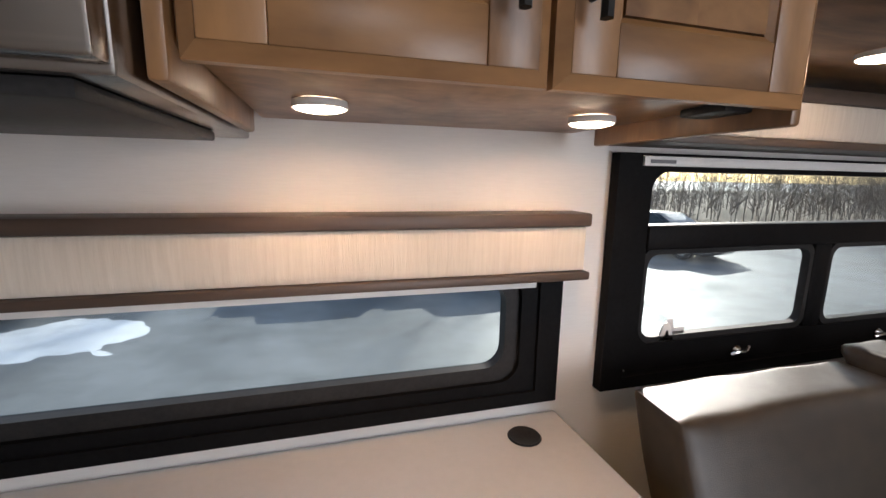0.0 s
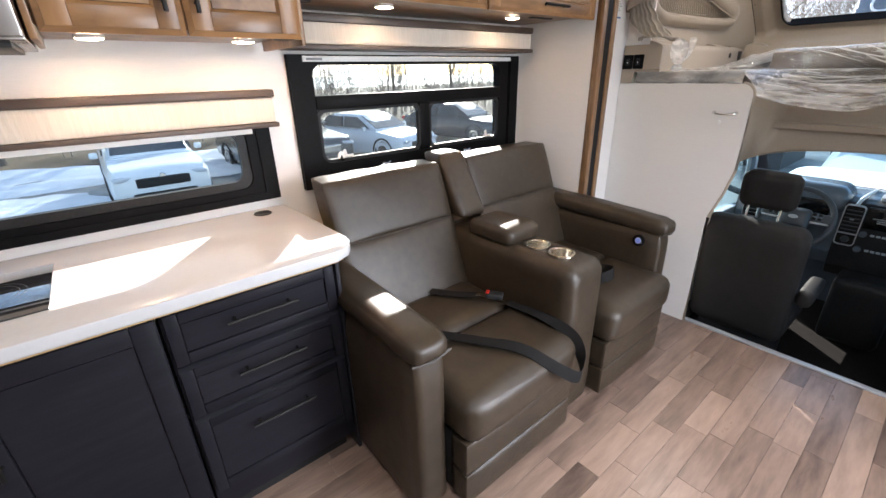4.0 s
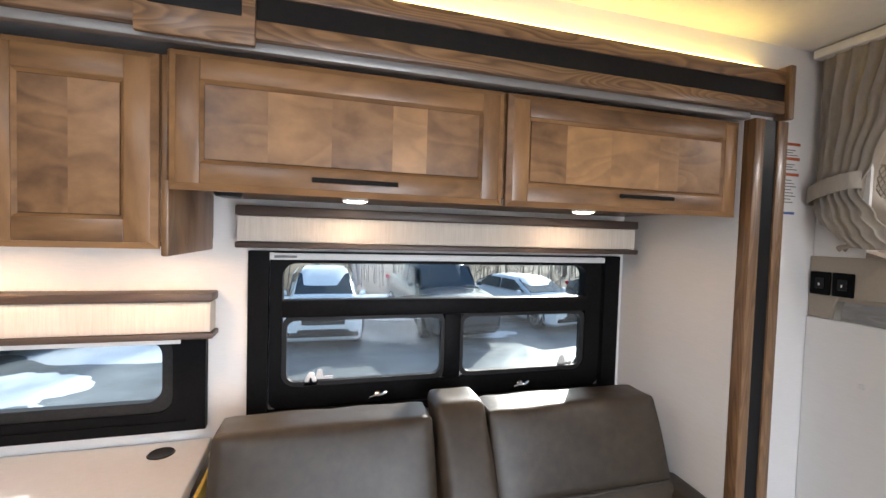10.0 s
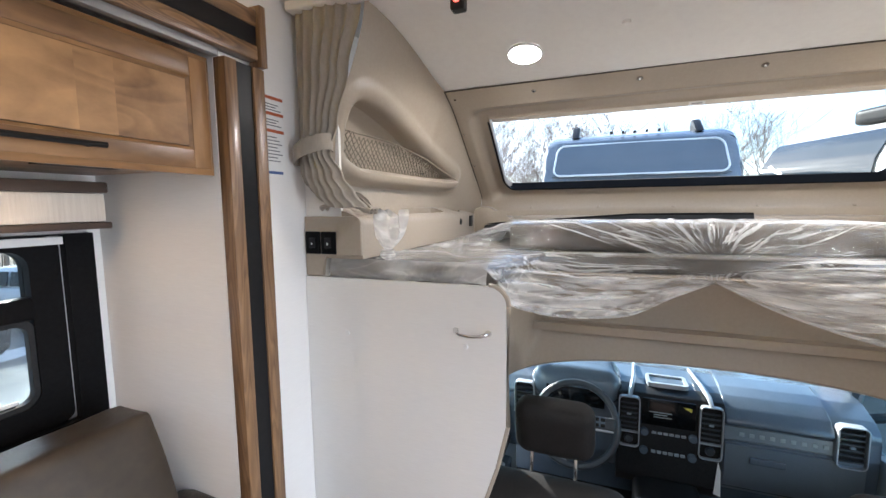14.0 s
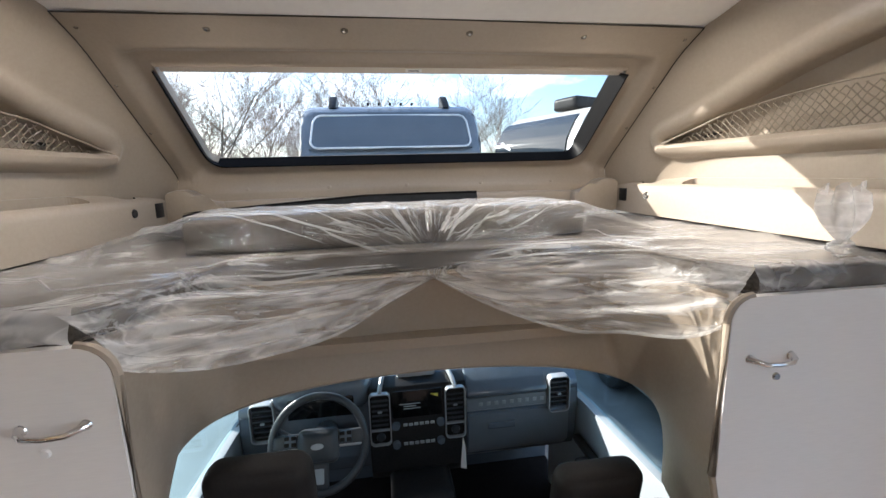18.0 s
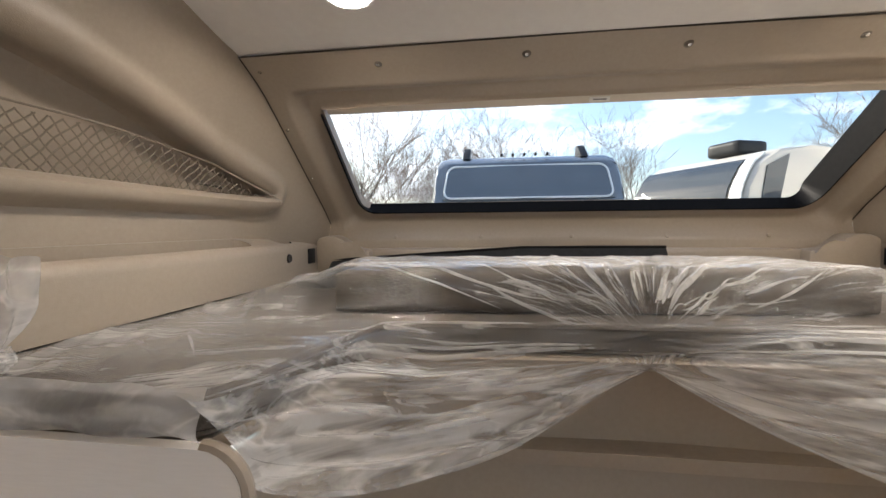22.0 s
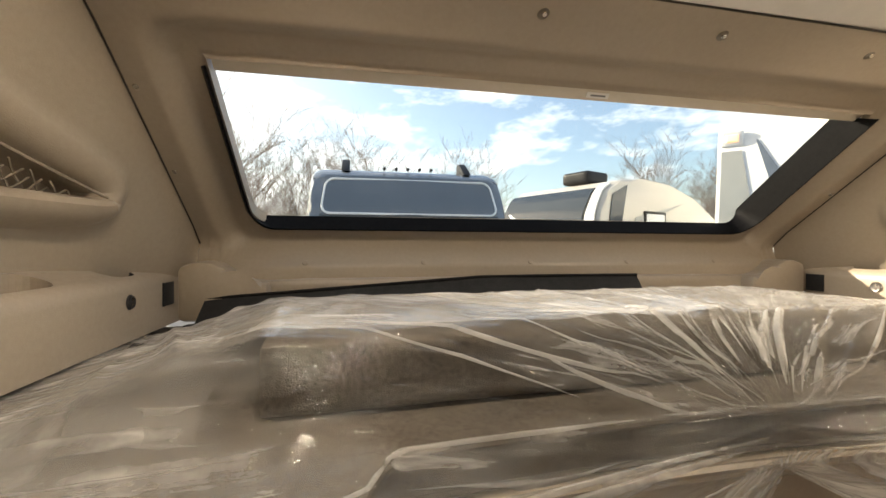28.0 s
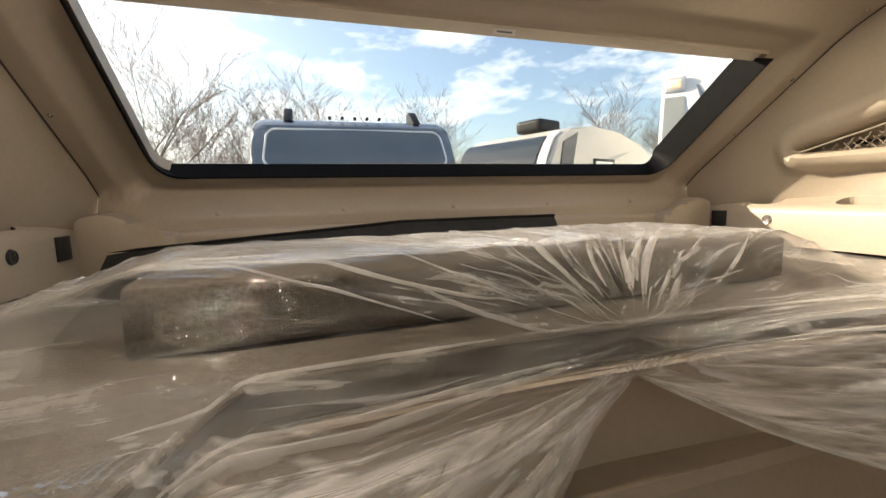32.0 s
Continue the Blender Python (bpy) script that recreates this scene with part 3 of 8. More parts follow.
part("lip", box(-1.28, 2.27, 0.60, 0.622, 1.945, 1.9645, 0.002), M_LIP, fascia, "grey metal lip under the beam")
post = thing("slide_post", (2.335, 0.60, 0), "upright oak trim with a black centre strip", "trim", kind="structure")
part("board", box(2.27, 2.308, 0.583, 0.622, 0, 1.945, 0.003), M_OAKZ, post)
part("board", box(2.362, 2.402, 0.583, 0.622, 0, 1.945, 0.003), M_OAKZ, post)
part("strip", box(2.308, 2.362, 0.589, 0.622, 0, 1.945), M_BLACKSTRIP, post, "black centre strip")
part("led_strip", box(-1.2, 2.3, 0.60, 0.61, 2.0965, 2.104), M_LED, fascia, "amber LED strip on top of the beam")

# ---- windows of the slide-out ----


def hole_ring(x0, x1, z0, z1, d, y0, y1, r=0.0, inner_r=0.05, bm=None, n=5):
    o = rounded(x0, x1, z0, z1, max(r, 0.002), n)
    i = rounded(x0 + d[0], x1 - d[1], z0 + d[2], z1 - d[3], inner_r, n)
    return ring(o, i, "y", y0, y1, bm)


win = thing("window_1", (1.51, 1.12, 0.93), "black framed slide-out window with two lower panes", "window", kind="structure")
part("casing", hole_ring(0.81, 2.235, 0.93, 1.50, (0.062, 0.07, 0.03, 0.004), 1.10, 1.128, inner_r=0.004), M_BLACK, win, "flat black surround")
part("frame", hole_ring(0.875, 2.155, 0.965, 1.495, (0.04, 0.07, 0.07, 0.035), 1.112, 1.165, r=0.03, inner_r=0.045), M_BLACK, win)
part("rail", box(0.913, 2.087, 1.105, 1.15, 1.275, 1.335, 0.006), M_BLACK, win, "middle rail")
part("mullion", box(1.485, 1.55, 1.115, 1.15, 1.034, 1.276, 0.006), M_BLACK, win)
part("sash", hole_ring(0.914, 1.487, 1.034, 1.278, (0.016, 0.014, 0.016, 0.016), 1.118, 1.14, r=0.035, inner_r=0.03), M_BLACKP, win)
part("sash", hole_ring(1.547, 2.088, 1.034, 1.278, (0.014, 0.016, 0.016, 0.016), 1.118, 1.14, r=0.035, inner_r=0.03), M_BLACKP, win)
for nm, b in (("pane", (0.915, 2.085, 1.335, 1.462)), ("pane", (0.925, 1.49, 1.045, 1.27)), ("pane", (1.545, 2.08, 1.045, 1.27))):
    p = part(nm, box(b[0], b[1], 1.142, 1.146, b[2], b[3]), M_GLASS, win, "clear glass pane")
    p.visible_shadow = False
for xa, xb in ((0.925, 1.49), (1.545, 2.08)):
    sc = part("insect_screen", box(xa, xb, 1.1345, 1.1352, 1.045, 1.27), M_SCREENNET, win, "fine grey insect screen", smooth=False)
    sc.visible_shadow = False
clip = part("screen_pull", prism([(0.985, 1.035), (1.035, 1.035), (1.022, 1.075), (1.014, 1.082), (1.006, 1.082), (0.998, 1.075)], "y", 1.118, 1.124, 0.002), M_WHITE, win, "white screen pull tab")
part("pull_hole", prism([(1.003, 1.045), (1.017, 1.045), (1.012, 1.064), (1.008, 1.064)], "y", 1.1165, 1.1178), M_BLACK, clip)
part("screen_tab", box(1.575, 1.63, 1.119, 1.124, 1.036, 1.043, 0.001), M_WHITE, win, "small white tab")
for hx in (1.24, 1.80):
    h = part("latch", lathe([(0.013, -0.006), (0.014, 0.0), (0.009, 0.008), (0.003, 0.012)], (hx, 1.108, 0.992), 12, pose(0, 0, 0, 90)), M_CHROME, win, "small chrome pull latch")
    part("latch_arm", tube([(hx - 0.028, 1.1, 0.985), (hx - 0.012, 1.092, 0.995), (hx + 0.012, 1.092, 0.995), (hx + 0.03, 1.1, 1.002)], 0.005, 8), M_CHROME, h)
for sx in (1.04, 2.0):
    part("escape_label", prism([(sx - 0.02, 1.047), (sx + 0.045, 1.047), (sx + 0.045, 1.06), (sx + 0.012, 1.06), (sx + 0.006, 1.085), (sx - 0.008, 1.085), (sx - 0.014, 1.06), (sx - 0.02, 1.06)], "y", 1.1385, 1.1405), M_LABELW, win, "white printed sticker")
part("shade_roll", box(0.875, 2.16, 1.098, 1.108, 1.472, 1.494, 0.002), M_WHITE, win, "white bottom bar of the raised shade")
part("shade_print", box(0.89, 0.96, 1.0965, 1.0978, 1.478, 1.486), M_PRINT, win, "small printed label")

win2 = thing("window_2", (-0.2, 1.12, 0.93), "low wide black framed window above the counter", "window", kind="structure")
part("casing", hole_ring(-0.98, 0.69, 0.925, 1.24, (0.05, 0.055, 0.03, 0.004), 1.10, 1.128, inner_r=0.004), M_BLACK, win2, "flat black surround")
part("frame", hole_ring(-0.945, 0.645, 0.952, 1.24, (0.05, 0.05, 0.03, 0.012), 1.108, 1.165, r=0.03, inner_r=0.05), M_BLACK, win2)
part("sash", hole_ring(-0.90, 0.597, 0.98, 1.23, (0.03, 0.035, 0.035, 0.02), 1.12, 1.15, r=0.05, inner_r=0.045), M_BLACKP, win2)
for nm, b in (("pane", (-0.88, 0.57, 1.01, 1.215)),):
    p = part(nm, box(b[0], b[1], 1.142, 1.146, b[2], b[3]), M_GLASS, win2, "clear glass pane")
    p.visible_shadow = False
part("shade_roll", box(-0.9, 0.62, 1.092, 1.1, 1.205, 1.235, 0.002), M_WHITE, win2, "white bottom bar of the raised shade")


def valance(x0, x1, z0, z1, yf, yb, top, label):
    v = thing("valance", ((x0 + x1) / 2, yb, z0), label, "valance", "window valances")
    part("panel", cushion((x0 + x1) / 2, (yf + yb) / 2, (z0 + z1) / 2, x1 - x0, yb - yf, z1 - z0, 0.006, 5, (0, 0.002, 0)), M_FABRIC, v, "oatmeal linen covered panel")
    part("top_trim", box(x0 - 0.004, x1 + 0.006, yf - 0.008, yb, z1, z1 + top, 0.005), M_DARKTRIM, v, "dark brown wood edge")
    part("bottom_trim", box(x0 - 0.004, x1 + 0.008, yf - 0.01, yb, z0 - 0.018, z0, 0.004), M_DARKTRIM, v, "dark brown wood edge")
    return v


valance(0.795, 2.215, 1.532, 1.612, 0.995, 1.128, 0.03, "linen window valance with dark wood edges over the seat")
valance(-0.98, 0.712, 1.246, 1.342, 1.058, 1.128, 0.028, "linen window valance with dark wood edges over the counter")

# ---- kitchen ----


def pull(parent, p, q, out, rad=0.006):
    """A square bar pull between p and q on two posts; out points away from the door."""
    p, q, out = Vector(p), Vector(q), Vector(out)
    h = part("handle", tube([p + out, p.lerp(q, 0.5) + out, q + out], rad, 6), M_BLACKM, parent, "black bar pull", smooth=False)
    for t in (0.12, 0.88):
        a = p.lerp(q, t)
        part("post", tube([a, a + out], rad * 0.75, 8), M_BLACKM, h)
    return h


def slope_frame(b0, y0, b1, y1, back=None):
    """A mitred sloping frame from the rectangle b0 at y0 to the rectangle b1 at y1."""
    bm = bmesh.new()
    rects = [(b0, y0), (b1, y1)]
    if back is not None:
        rects.insert(0, (b0, back))
    rows = [[bm.verts.new((x, y, z)) for x, z in ((b[0], b[2]), (b[1], b[2]), (b[1], b[3]), (b[0], b[3]))] for b, y in rects]
    for p, q in zip(rows, rows[1:]):
        for k in range(4):
            bm.faces.new((p[k], p[(k + 1) % 4], q[(k + 1) % 4], q[k]))
    bmesh.ops.recalc_face_normals(bm, faces=list(bm.faces))
    return bm


def shaker(parent, x0, x1, z0, z1, y, frame_w, m_st, m_rail, m_panel, name="door", thick=0.02):
    """A framed door whose face is at y and looks towards -y; wooden ones have bevelled edges."""
    w = frame_w
    wood = m_st is M_WOOD
    e = 0.013 if wood else 0.0
    d = part(name, box(x0 + w - 0.004, x1 - w + 0.004, y + 0.012, y + thick, z0 + w - 0.004, z1 - w + 0.004), M_GROOVE if wood else M_BLACKP, parent)
    if wood:
        part("edge_bevel", slope_frame((x0, x1, z0, z1), y + 0.009, (x0 + e, x1 - e, z0 + e, z1 - e), y + 0.0006, y + thick), M_WOODH, d, smooth=False)
        part("panel_bevel", slope_frame((x0 + w - 0.001, x1 - w + 0.001, z0 + w - 0.001, z1 - w + 0.001), y + 0.002, (x0 + w + 0.007, x1 - w - 0.007, z0 + w + 0.007, z1 - w - 0.007), y + 0.0085), M_WOODH, d, smooth=False)
    for a, b in ((x0 + e, x0 + w), (x1 - w, x1 - e)):
        part("stile", box(a, b, y, y + thick, z0 + e, z1 - e, 0.002 if wood else 0.004), m_st, d)
    for a, b in ((z0 + e, z0 + w), (z1 - w, z1 - e)):
        part("rail", box(x0 + w, x1 - w, y + 0.0005, y + thick, a, b, 0.002 if wood else 0.004), m_rail, d)
    g = 0.0085 if wood else 0.003
    pa, pb = x0 + w + g, x1 - w - g
    cuts = [pa, pb]
    if wood:
        rd = random.Random(int(x0 * 1000) + 17)
        n = max(2, round((pb - pa) / 0.12))
        cuts = [pa] + sorted(pa + (pb - pa) * (k + rd.uniform(-0.25, 0.25)) / n for k in range(1, n)) + [pb]
    for p, q in zip(cuts, cuts[1:]):
        part("panel_board", box(p, q, y + 0.006, y + 0.0118, z0 + w + g, z1 - w - g), m_panel, d, smooth=False)
    return d


def puck(x, y, z, r, mat, label, group, m=None):
    p = thing("puck_light", (x, y, z), label, "lamp", group)
    mm = m or Matrix()
    part("rim", lathe([(r * 0.94, -0.002), (r, -0.003), (r * 1.02, 0.001), (r, 0.007), (r * 0.80, 0.007), (r * 0.80, 0.001)], (x, y, z - 0.007), 28, mm), M_WHITE, p)
    part("lens", lathe([(0.0, -0.006), (r * 0.6, -0.007), (r * 0.9, -0.004), (r * 0.93, 0.004)], (x, y, z - 0.007), 28, mm), mat, p, "glowing lens")
    return p


over = thing("overhead_cabinet", (1.5, 0.9, 1.665), "stained maple overhead cabinet with two framed doors over the seat", "cabinet", "overhead cabinets")
part("body", box(0.725, 2.267, 0.642, 1.126, 1.668, 1.943, 0.003), M_WOODH, over)
d1 = shaker(over, 0.735, 1.482, 1.650, 1.938, 0.618, 0.058, M_WOOD, M_WOODH, M_PANEL)
pull(d1, (1.02, 0.618, 1.683), (1.21, 0.618, 1.683), (0, -0.022, 0))
d2 = shaker(over, 1.494, 2.258, 1.650, 1.938, 0.618, 0.058, M_WOOD, M_WOODH, M_PANEL)
pull(d2, (1.82, 0.618, 1.69), (1.995, 0.618, 1.69), (0, -0.022, 0))
part("vent_slot", box(1.98, 2.14, 0.80, 0.83, 1.6635, 1.6675), M_BLACKP, over)
part("speaker", lathe([(0.0, -0.012), (0.03, -0.012), (0.036, -0.004), (0.036, 0)], (0.80, 0.86, 1.667), 20), M_BLACKP, over, "small black round vent")

kit = thing("kitchen_cabinet", (0.38, 0.9, 1.535), "stained maple kitchen wall cabinet with two upright doors", "cabinet", "overhead cabinets")
part("body", box(0.078, 0.703, 0.682, 1.126, 1.537, 1.943, 0.003), M_WOOD, kit)
part("side_panel", box(0.704, 0.7195, 0.676, 1.05, 1.505, 1.943, 0.004), M_WOOD, kit)
part("side_panel", box(0.062, 0.0775, 0.664, 1.05, 1.505, 1.943, 0.004), M_WOOD, kit)
k1 = shaker(kit, 0.084, 0.383, 1.522, 1.938, 0.658, 0.062, M_WOOD, M_WOODH, M_PANEL)
k2 = shaker(kit, 0.389, 0.703, 1.522, 1.938, 0.658, 0.062, M_WOOD, M_WOODH, M_PANEL)
pull(k1, (0.342, 0.658, 1.575), (0.342, 0.658, 1.785), (0, -0.024, 0))
pull(k2, (0.418, 0.658, 1.575), (0.418, 0.658, 1.785), (0, -0.024, 0))
part("clip", box(0.655, 0.70, 0.72, 0.79, 1.525, 1.5365, 0.003), M_BLACKP, kit, "black plastic catch")

for x, y, z in ((1.13, 0.845, 1.667), (1.867, 0.835, 1.667)):
    puck(x, y, z, 0.036, M_PUCK, "small warm round light under the overhead cabinet", "puck lights")
for x, y, z in ((0.18, 0.905, 1.536), (0.593, 0.90, 1.536)):
    puck(x, y, z, 0.036, M_PUCK, "small warm round light under the kitchen cabinet", "puck lights")

mw = thing("microwave", (-0.35, 0.85, 1.49), "stainless steel microwave with black glass door and keypad", "microwave")
part("body", box(-0.72, 0.057, 0.632, 1.126, 1.50, 1.943, 0.004), M_APPLIANCE, mw)
dr = part("door", box(-0.715, -0.100, 0.607, 0.631, 1.506, 1.94, 0.004), M_APPLIANCE, mw, "brushed steel door")
part("window", box(-0.66, -0.103, 0.6045, 0.6068, 1.566, 1.915, 0.001), M_CERAMIC, dr, "black glass")
part("handle", tube([(-0.128, 0.606, 1.545), (-0.124, 0.585, 1.548), (-0.122, 0.570, 1.59), (-0.122, 0.563, 1.72), (-0.122, 0.570, 1.86), (-0.124, 0.606, 1.90)], [0.008, 0.011, 0.0125, 0.013, 0.0125, 0.008], 12), M_CHROME, dr, "curved steel handle")
pn = part("control_panel", box(-0.098, 0.056, 0.607, 0.631, 1.506, 1.94, 0.004), M_APPLIANCE, mw, "brushed steel panel")
part("keypad", prism(rounded(-0.094, 0.038, 1.562, 1.90, 0.012), "y", 0.6045, 0.6068), M_CERAMIC, pn, "black glass keypad")
for r, z in enumerate((1.686, 1.671, 1.656)):
    for c in range(3):
        w = 0.0075 if (r + c) % 3 else 0.0055
        x = -0.056 + c * 0.0265
        part("key_print", box(x - w, x + w, 0.6038, 0.6044, z, z + 0.0022), M_KEYPRINT, pn, smooth=False)
        if (r + c) % 2:
            part("key_print", box(x - w * 0.7, x + w * 0.7, 0.6038, 0.6044, z - 0.004, z - 0.0022), M_KEYPRINT, pn, smooth=False)
for c in range(3):
    x = -0.056 + c * 0.0265
    bm = ring(rounded(x - 0.0115, x + 0.0115, 1.697, 1.708, 0.003), rounded(x - 0.0108, x + 0.0108, 1.6977, 1.7073, 0.003), "y", 0.6036, 0.6044)
    part("key_frame", bm, M_KEYPRINT, pn, smooth=False)
    part("key_print", box(x - 0.007, x + 0.007, 0.6038, 0.6044, 1.7015, 1.7035), M_KEYPRINT, pn, smooth=False)
for c in (-0.049, 0.010):
    bm = ring(rounded(c - 0.012, c + 0.012, 1.576, 1.588, 0.004), rounded(c - 0.0113, c + 0.0113, 1.5767, 1.5873, 0.004), "y", 0.6036, 0.6044)
    part("key_frame", bm, M_KEYPRINT, pn, smooth=False)
    part("key_print", box(c - 0.007, c + 0.007, 0.6038, 0.6044, 1.580, 1.5835), M_KEYPRINT, pn, smooth=False)


def letters(text, at, size, parent, mat, rx=90, rz=0, spread=1.0):
    cu = bpy.data.curves.new("print", "FONT")
    cu.body, cu.size, cu.align_x, cu.space_character = text, size, "CENTER", spread
    cu.materials.append(mat)
    ob = new("print", cu)
    ob.parent = parent
    ob.matrix_basis = pose(*at, rx, 0, rz)
    if parent.type == "EMPTY":
        ob.matrix_parent_inverse = parent.matrix_basis.inverted()
    return ob


for i, ch in enumerate("123456789"):
    letters(ch, (-0.056 + (i % 3) * 0.0265, 0.6040, 1.638 - (i // 3) * 0.0133), 0.009, pn, M_KEYPRINT)
letters("0", (-0.0295, 0.6040, 1.598), 0.009, pn, M_KEYPRINT)
part("underside", box(-0.70, 0.03, 0.64, 1.0, 1.486, 1.4995, 0.003), M_BLACKP, mw, "black vented underside")
for i in range(7):
    part("vent_slot", box(-0.62 + i * 0.08, -0.57 + i * 0.08, 0.66, 0.70, 1.4835, 1.4858), M_STEEL, mw, smooth=False)

# counter with a rounded free end
CF = 0.452
pts = [(-1.25, 1.126), (-1.25, CF)] + [(0.718 - 0.10 + 0.10 * math.sin(radians(a)), CF + 0.10 - 0.10 * math.cos(radians(a))) for a in range(0, 91, 10)] + [(0.705, 1.126)]
counter = thing("countertop", (-0.2, 0.78, 0.845), "white solid kitchen worktop with rounded free corner", "countertop")
part("slab", prism(pts, "z", 0.848, 0.885, 0.006), M_COUNTER, counter)
pts2 = [(-1.25, 1.12), (-1.25, CF + 0.012)] + [(0.705 - 0.095 + 0.095 * math.sin(radians(a)), CF + 0.107 - 0.095 * math.cos(radians(a))) for a in range(0, 91, 10)] + [(0.692, 1.12)]
part("edge_band", prism(pts2, "z", 0.839, 0.8475), M_EDGEBAND, counter, "raw wood edge under the slab")
part("grommet", lathe([(0.0, 0.001), (0.030, 0.001), (0.034, 0.003), (0.037, 0.0)], (0.585, 1.045, 0.885), 28), M_BLACKP, counter, "black round cable grommet")

cook = thing("cooktop", (-0.34, 0.78, 0.885), "black glass cooktop set in the counter", "cooktop")
part("glass", box(-0.62, -0.085, 0.600, 0.965, 0.8855, 0.890, 0.0015), M_CERAMIC, cook)
bm = bmesh.new()
for cx in (-0.47, -0.22):
    for r in (0.085, 0.07):
        ring([(cx + r * math.cos(k * math.pi / 18), 0.785 + r * math.sin(k * math.pi / 18)) for k in range(36)], [(cx + (r - 0.0015) * math.cos(k * math.pi / 18), 0.785 + (r - 0.0015) * math.sin(k * math.pi / 18)) for k in range(36)], "z", 0.8901, 0.8904, bm)
box(-0.42, -0.28, 0.942, 0.95, 0.8901, 0.8904, bm=bm)
part("markings", bm, M_BLACKP, cook, "grey printed rings", smooth=False)

base = thing("drawer_cabinet", (0.37, 0.8, 0), "charcoal kitchen base cabinet with three drawers", "cabinet", "base cabinets")
part("body", box(0.118, 0.625, 0.492, 1.126, 0.07, 0.838, 0.003), M_CHARCOAL, base)
part("plinth", box(0.118, 0.60, 0.53, 1.1, 0.0, 0.069), M_BLACKP, base)
part("end_panel", box(0.626, 0.642, 0.47, 1.126, 0.0, 0.838, 0.003), M_CHARCOAL, base)
for z0, z1, hz in ((0.668, 0.832, 0.765), (0.478, 0.65, 0.585), (0.165, 0.46, 0.375)):
    d = shaker(base, 0.125, 0.618, z0, z1, 0.468, 0.035, M_CHARCOAL, M_CHARCOAL, M_CHARCOAL, "drawer")
    pull(d, (0.27, 0.468, hz), (0.48, 0.468, hz), (0, -0.026, 0))
    if z1 < 0.8:
        part("top_slope", prism([(0.4685, z1 + 0.0005), (0.4895, z1 + 0.0005), (0.4895, z1 + 0.015)], "x", 0.125, 0.618), M_CHARCOAL, d, smooth=False)
base2 = thing("sink_cabinet", (-0.3, 0.8, 0), "charcoal kitchen base cabinet with two doors", "cabinet", "base cabinets")
part("body", box(-1.25, 0.112, 0.492, 1.126, 0.07, 0.838, 0.003), M_CHARCOAL, base2)
part("plinth", box(-1.25, 0.115, 0.53, 1.1, 0.0, 0.069), M_BLACKP, base2)
for a, b, hx in ((-0.29, 0.108, -0.255), (-0.695, -0.297, -0.33), (-1.24, -0.70, -0.74)):
    d = shaker(base2, a, b, 0.13, 0.832, 0.468, 0.055, M_CHARCOAL, M_CHARCOAL, M_CHARCOAL)
    pull(d, (hx, 0.468, 0.56), (hx, 0.468, 0.79), (0, -0.026, 0))

# ---- theatre seat ----
seat = thing("theater_seat", (1.5, 0.45, 0), "taupe leatherette double theatre seat with centre console", "sofa")
LEAN = Matrix(((1, 0, 0, 0), (0, 1, 0.404, 0), (0, 0, 1, 0), (0, 0, 0, 1)))  # slanted backs with level tops


def back(x0, x1):
    """A reclined back of two stuffed segments."""
    cx, w = (x0 + x1) / 2, x1 - x0
    up = Vector((0, 0.375, 0.927))
    foot = Vector((cx, 0.69, 0.43))
    for a, b, nm in ((0.0, 0.372, "backrest"), (0.372, 0.635, "headrest")):
        c = foot + up * (a + b) / 2
        ob = part(nm, cushion(c.x, c.y - 0.035, c.z, w, 0.135, (b - a) * 0.927 + 0.006, 0.014, 11, (0.003, 0.010, 0.002), LEAN, crease=0.004), M_LEATHER, seat)
        e = foot + up * b
    s = foot + up * 0.372 + Vector((0, -1.0, 0.0)) * 0.106
    part("seam", tube([(x0 + 0.02, s.y + 0.004, s.z), (cx, s.y - 0.004, s.z), (x1 - 0.02, s.y + 0.004, s.z)], 0.003, 6), M_SEAM, seat)


back(0.772, 1.372)
back(1.556, 2.182)
c = Vector((1.466, 0.848, 0.908))
part("console_pillow", cushion(c.x, c.y - 0.025, c.z, 0.158, 0.14, 0.285, 0.020, 9, (0.004, 0.010, 0.004), Matrix(((1, 0, 0, 0), (0, 1, 0.62, 0), (0, 0, 1, 0), (0, 0, 0, 1))), crease=0.003), M_LEATHER, seat, "narrow padded back pillow")
for x0, x1 in ((0.776, 1.356), (1.604, 2.148)):
    cx, w = (x0 + x1) / 2, x1 - x0
    part("seat_cushion", cushion(cx, 0.14, 0.385, w, 0.36, 0.17, 0.045, 9, (0.004, 0.01, 0.012), crease=0.003), M_LEATHER, seat)
    part("seat_cushion", cushion(cx, 0.47, 0.392, w, 0.31, 0.17, 0.035, 9, (0.004, 0.004, 0.012), crease=0.003), M_LEATHER, seat)
    for z0, z1 in ((0.03, 0.165), (0.168, 0.305)):
        part("front_panel", cushion(cx, 0.02, (z0 + z1) / 2, w, 0.08, z1 - z0, 0.010, 6, (0.0, 0.004, 0.0)), M_LEATHER, seat)
    part("base", box(x0 + 0.01, x1 - 0.01, 0.05, 0.85, 0.02, 0.3, 0.01), M_BLACKP, seat)
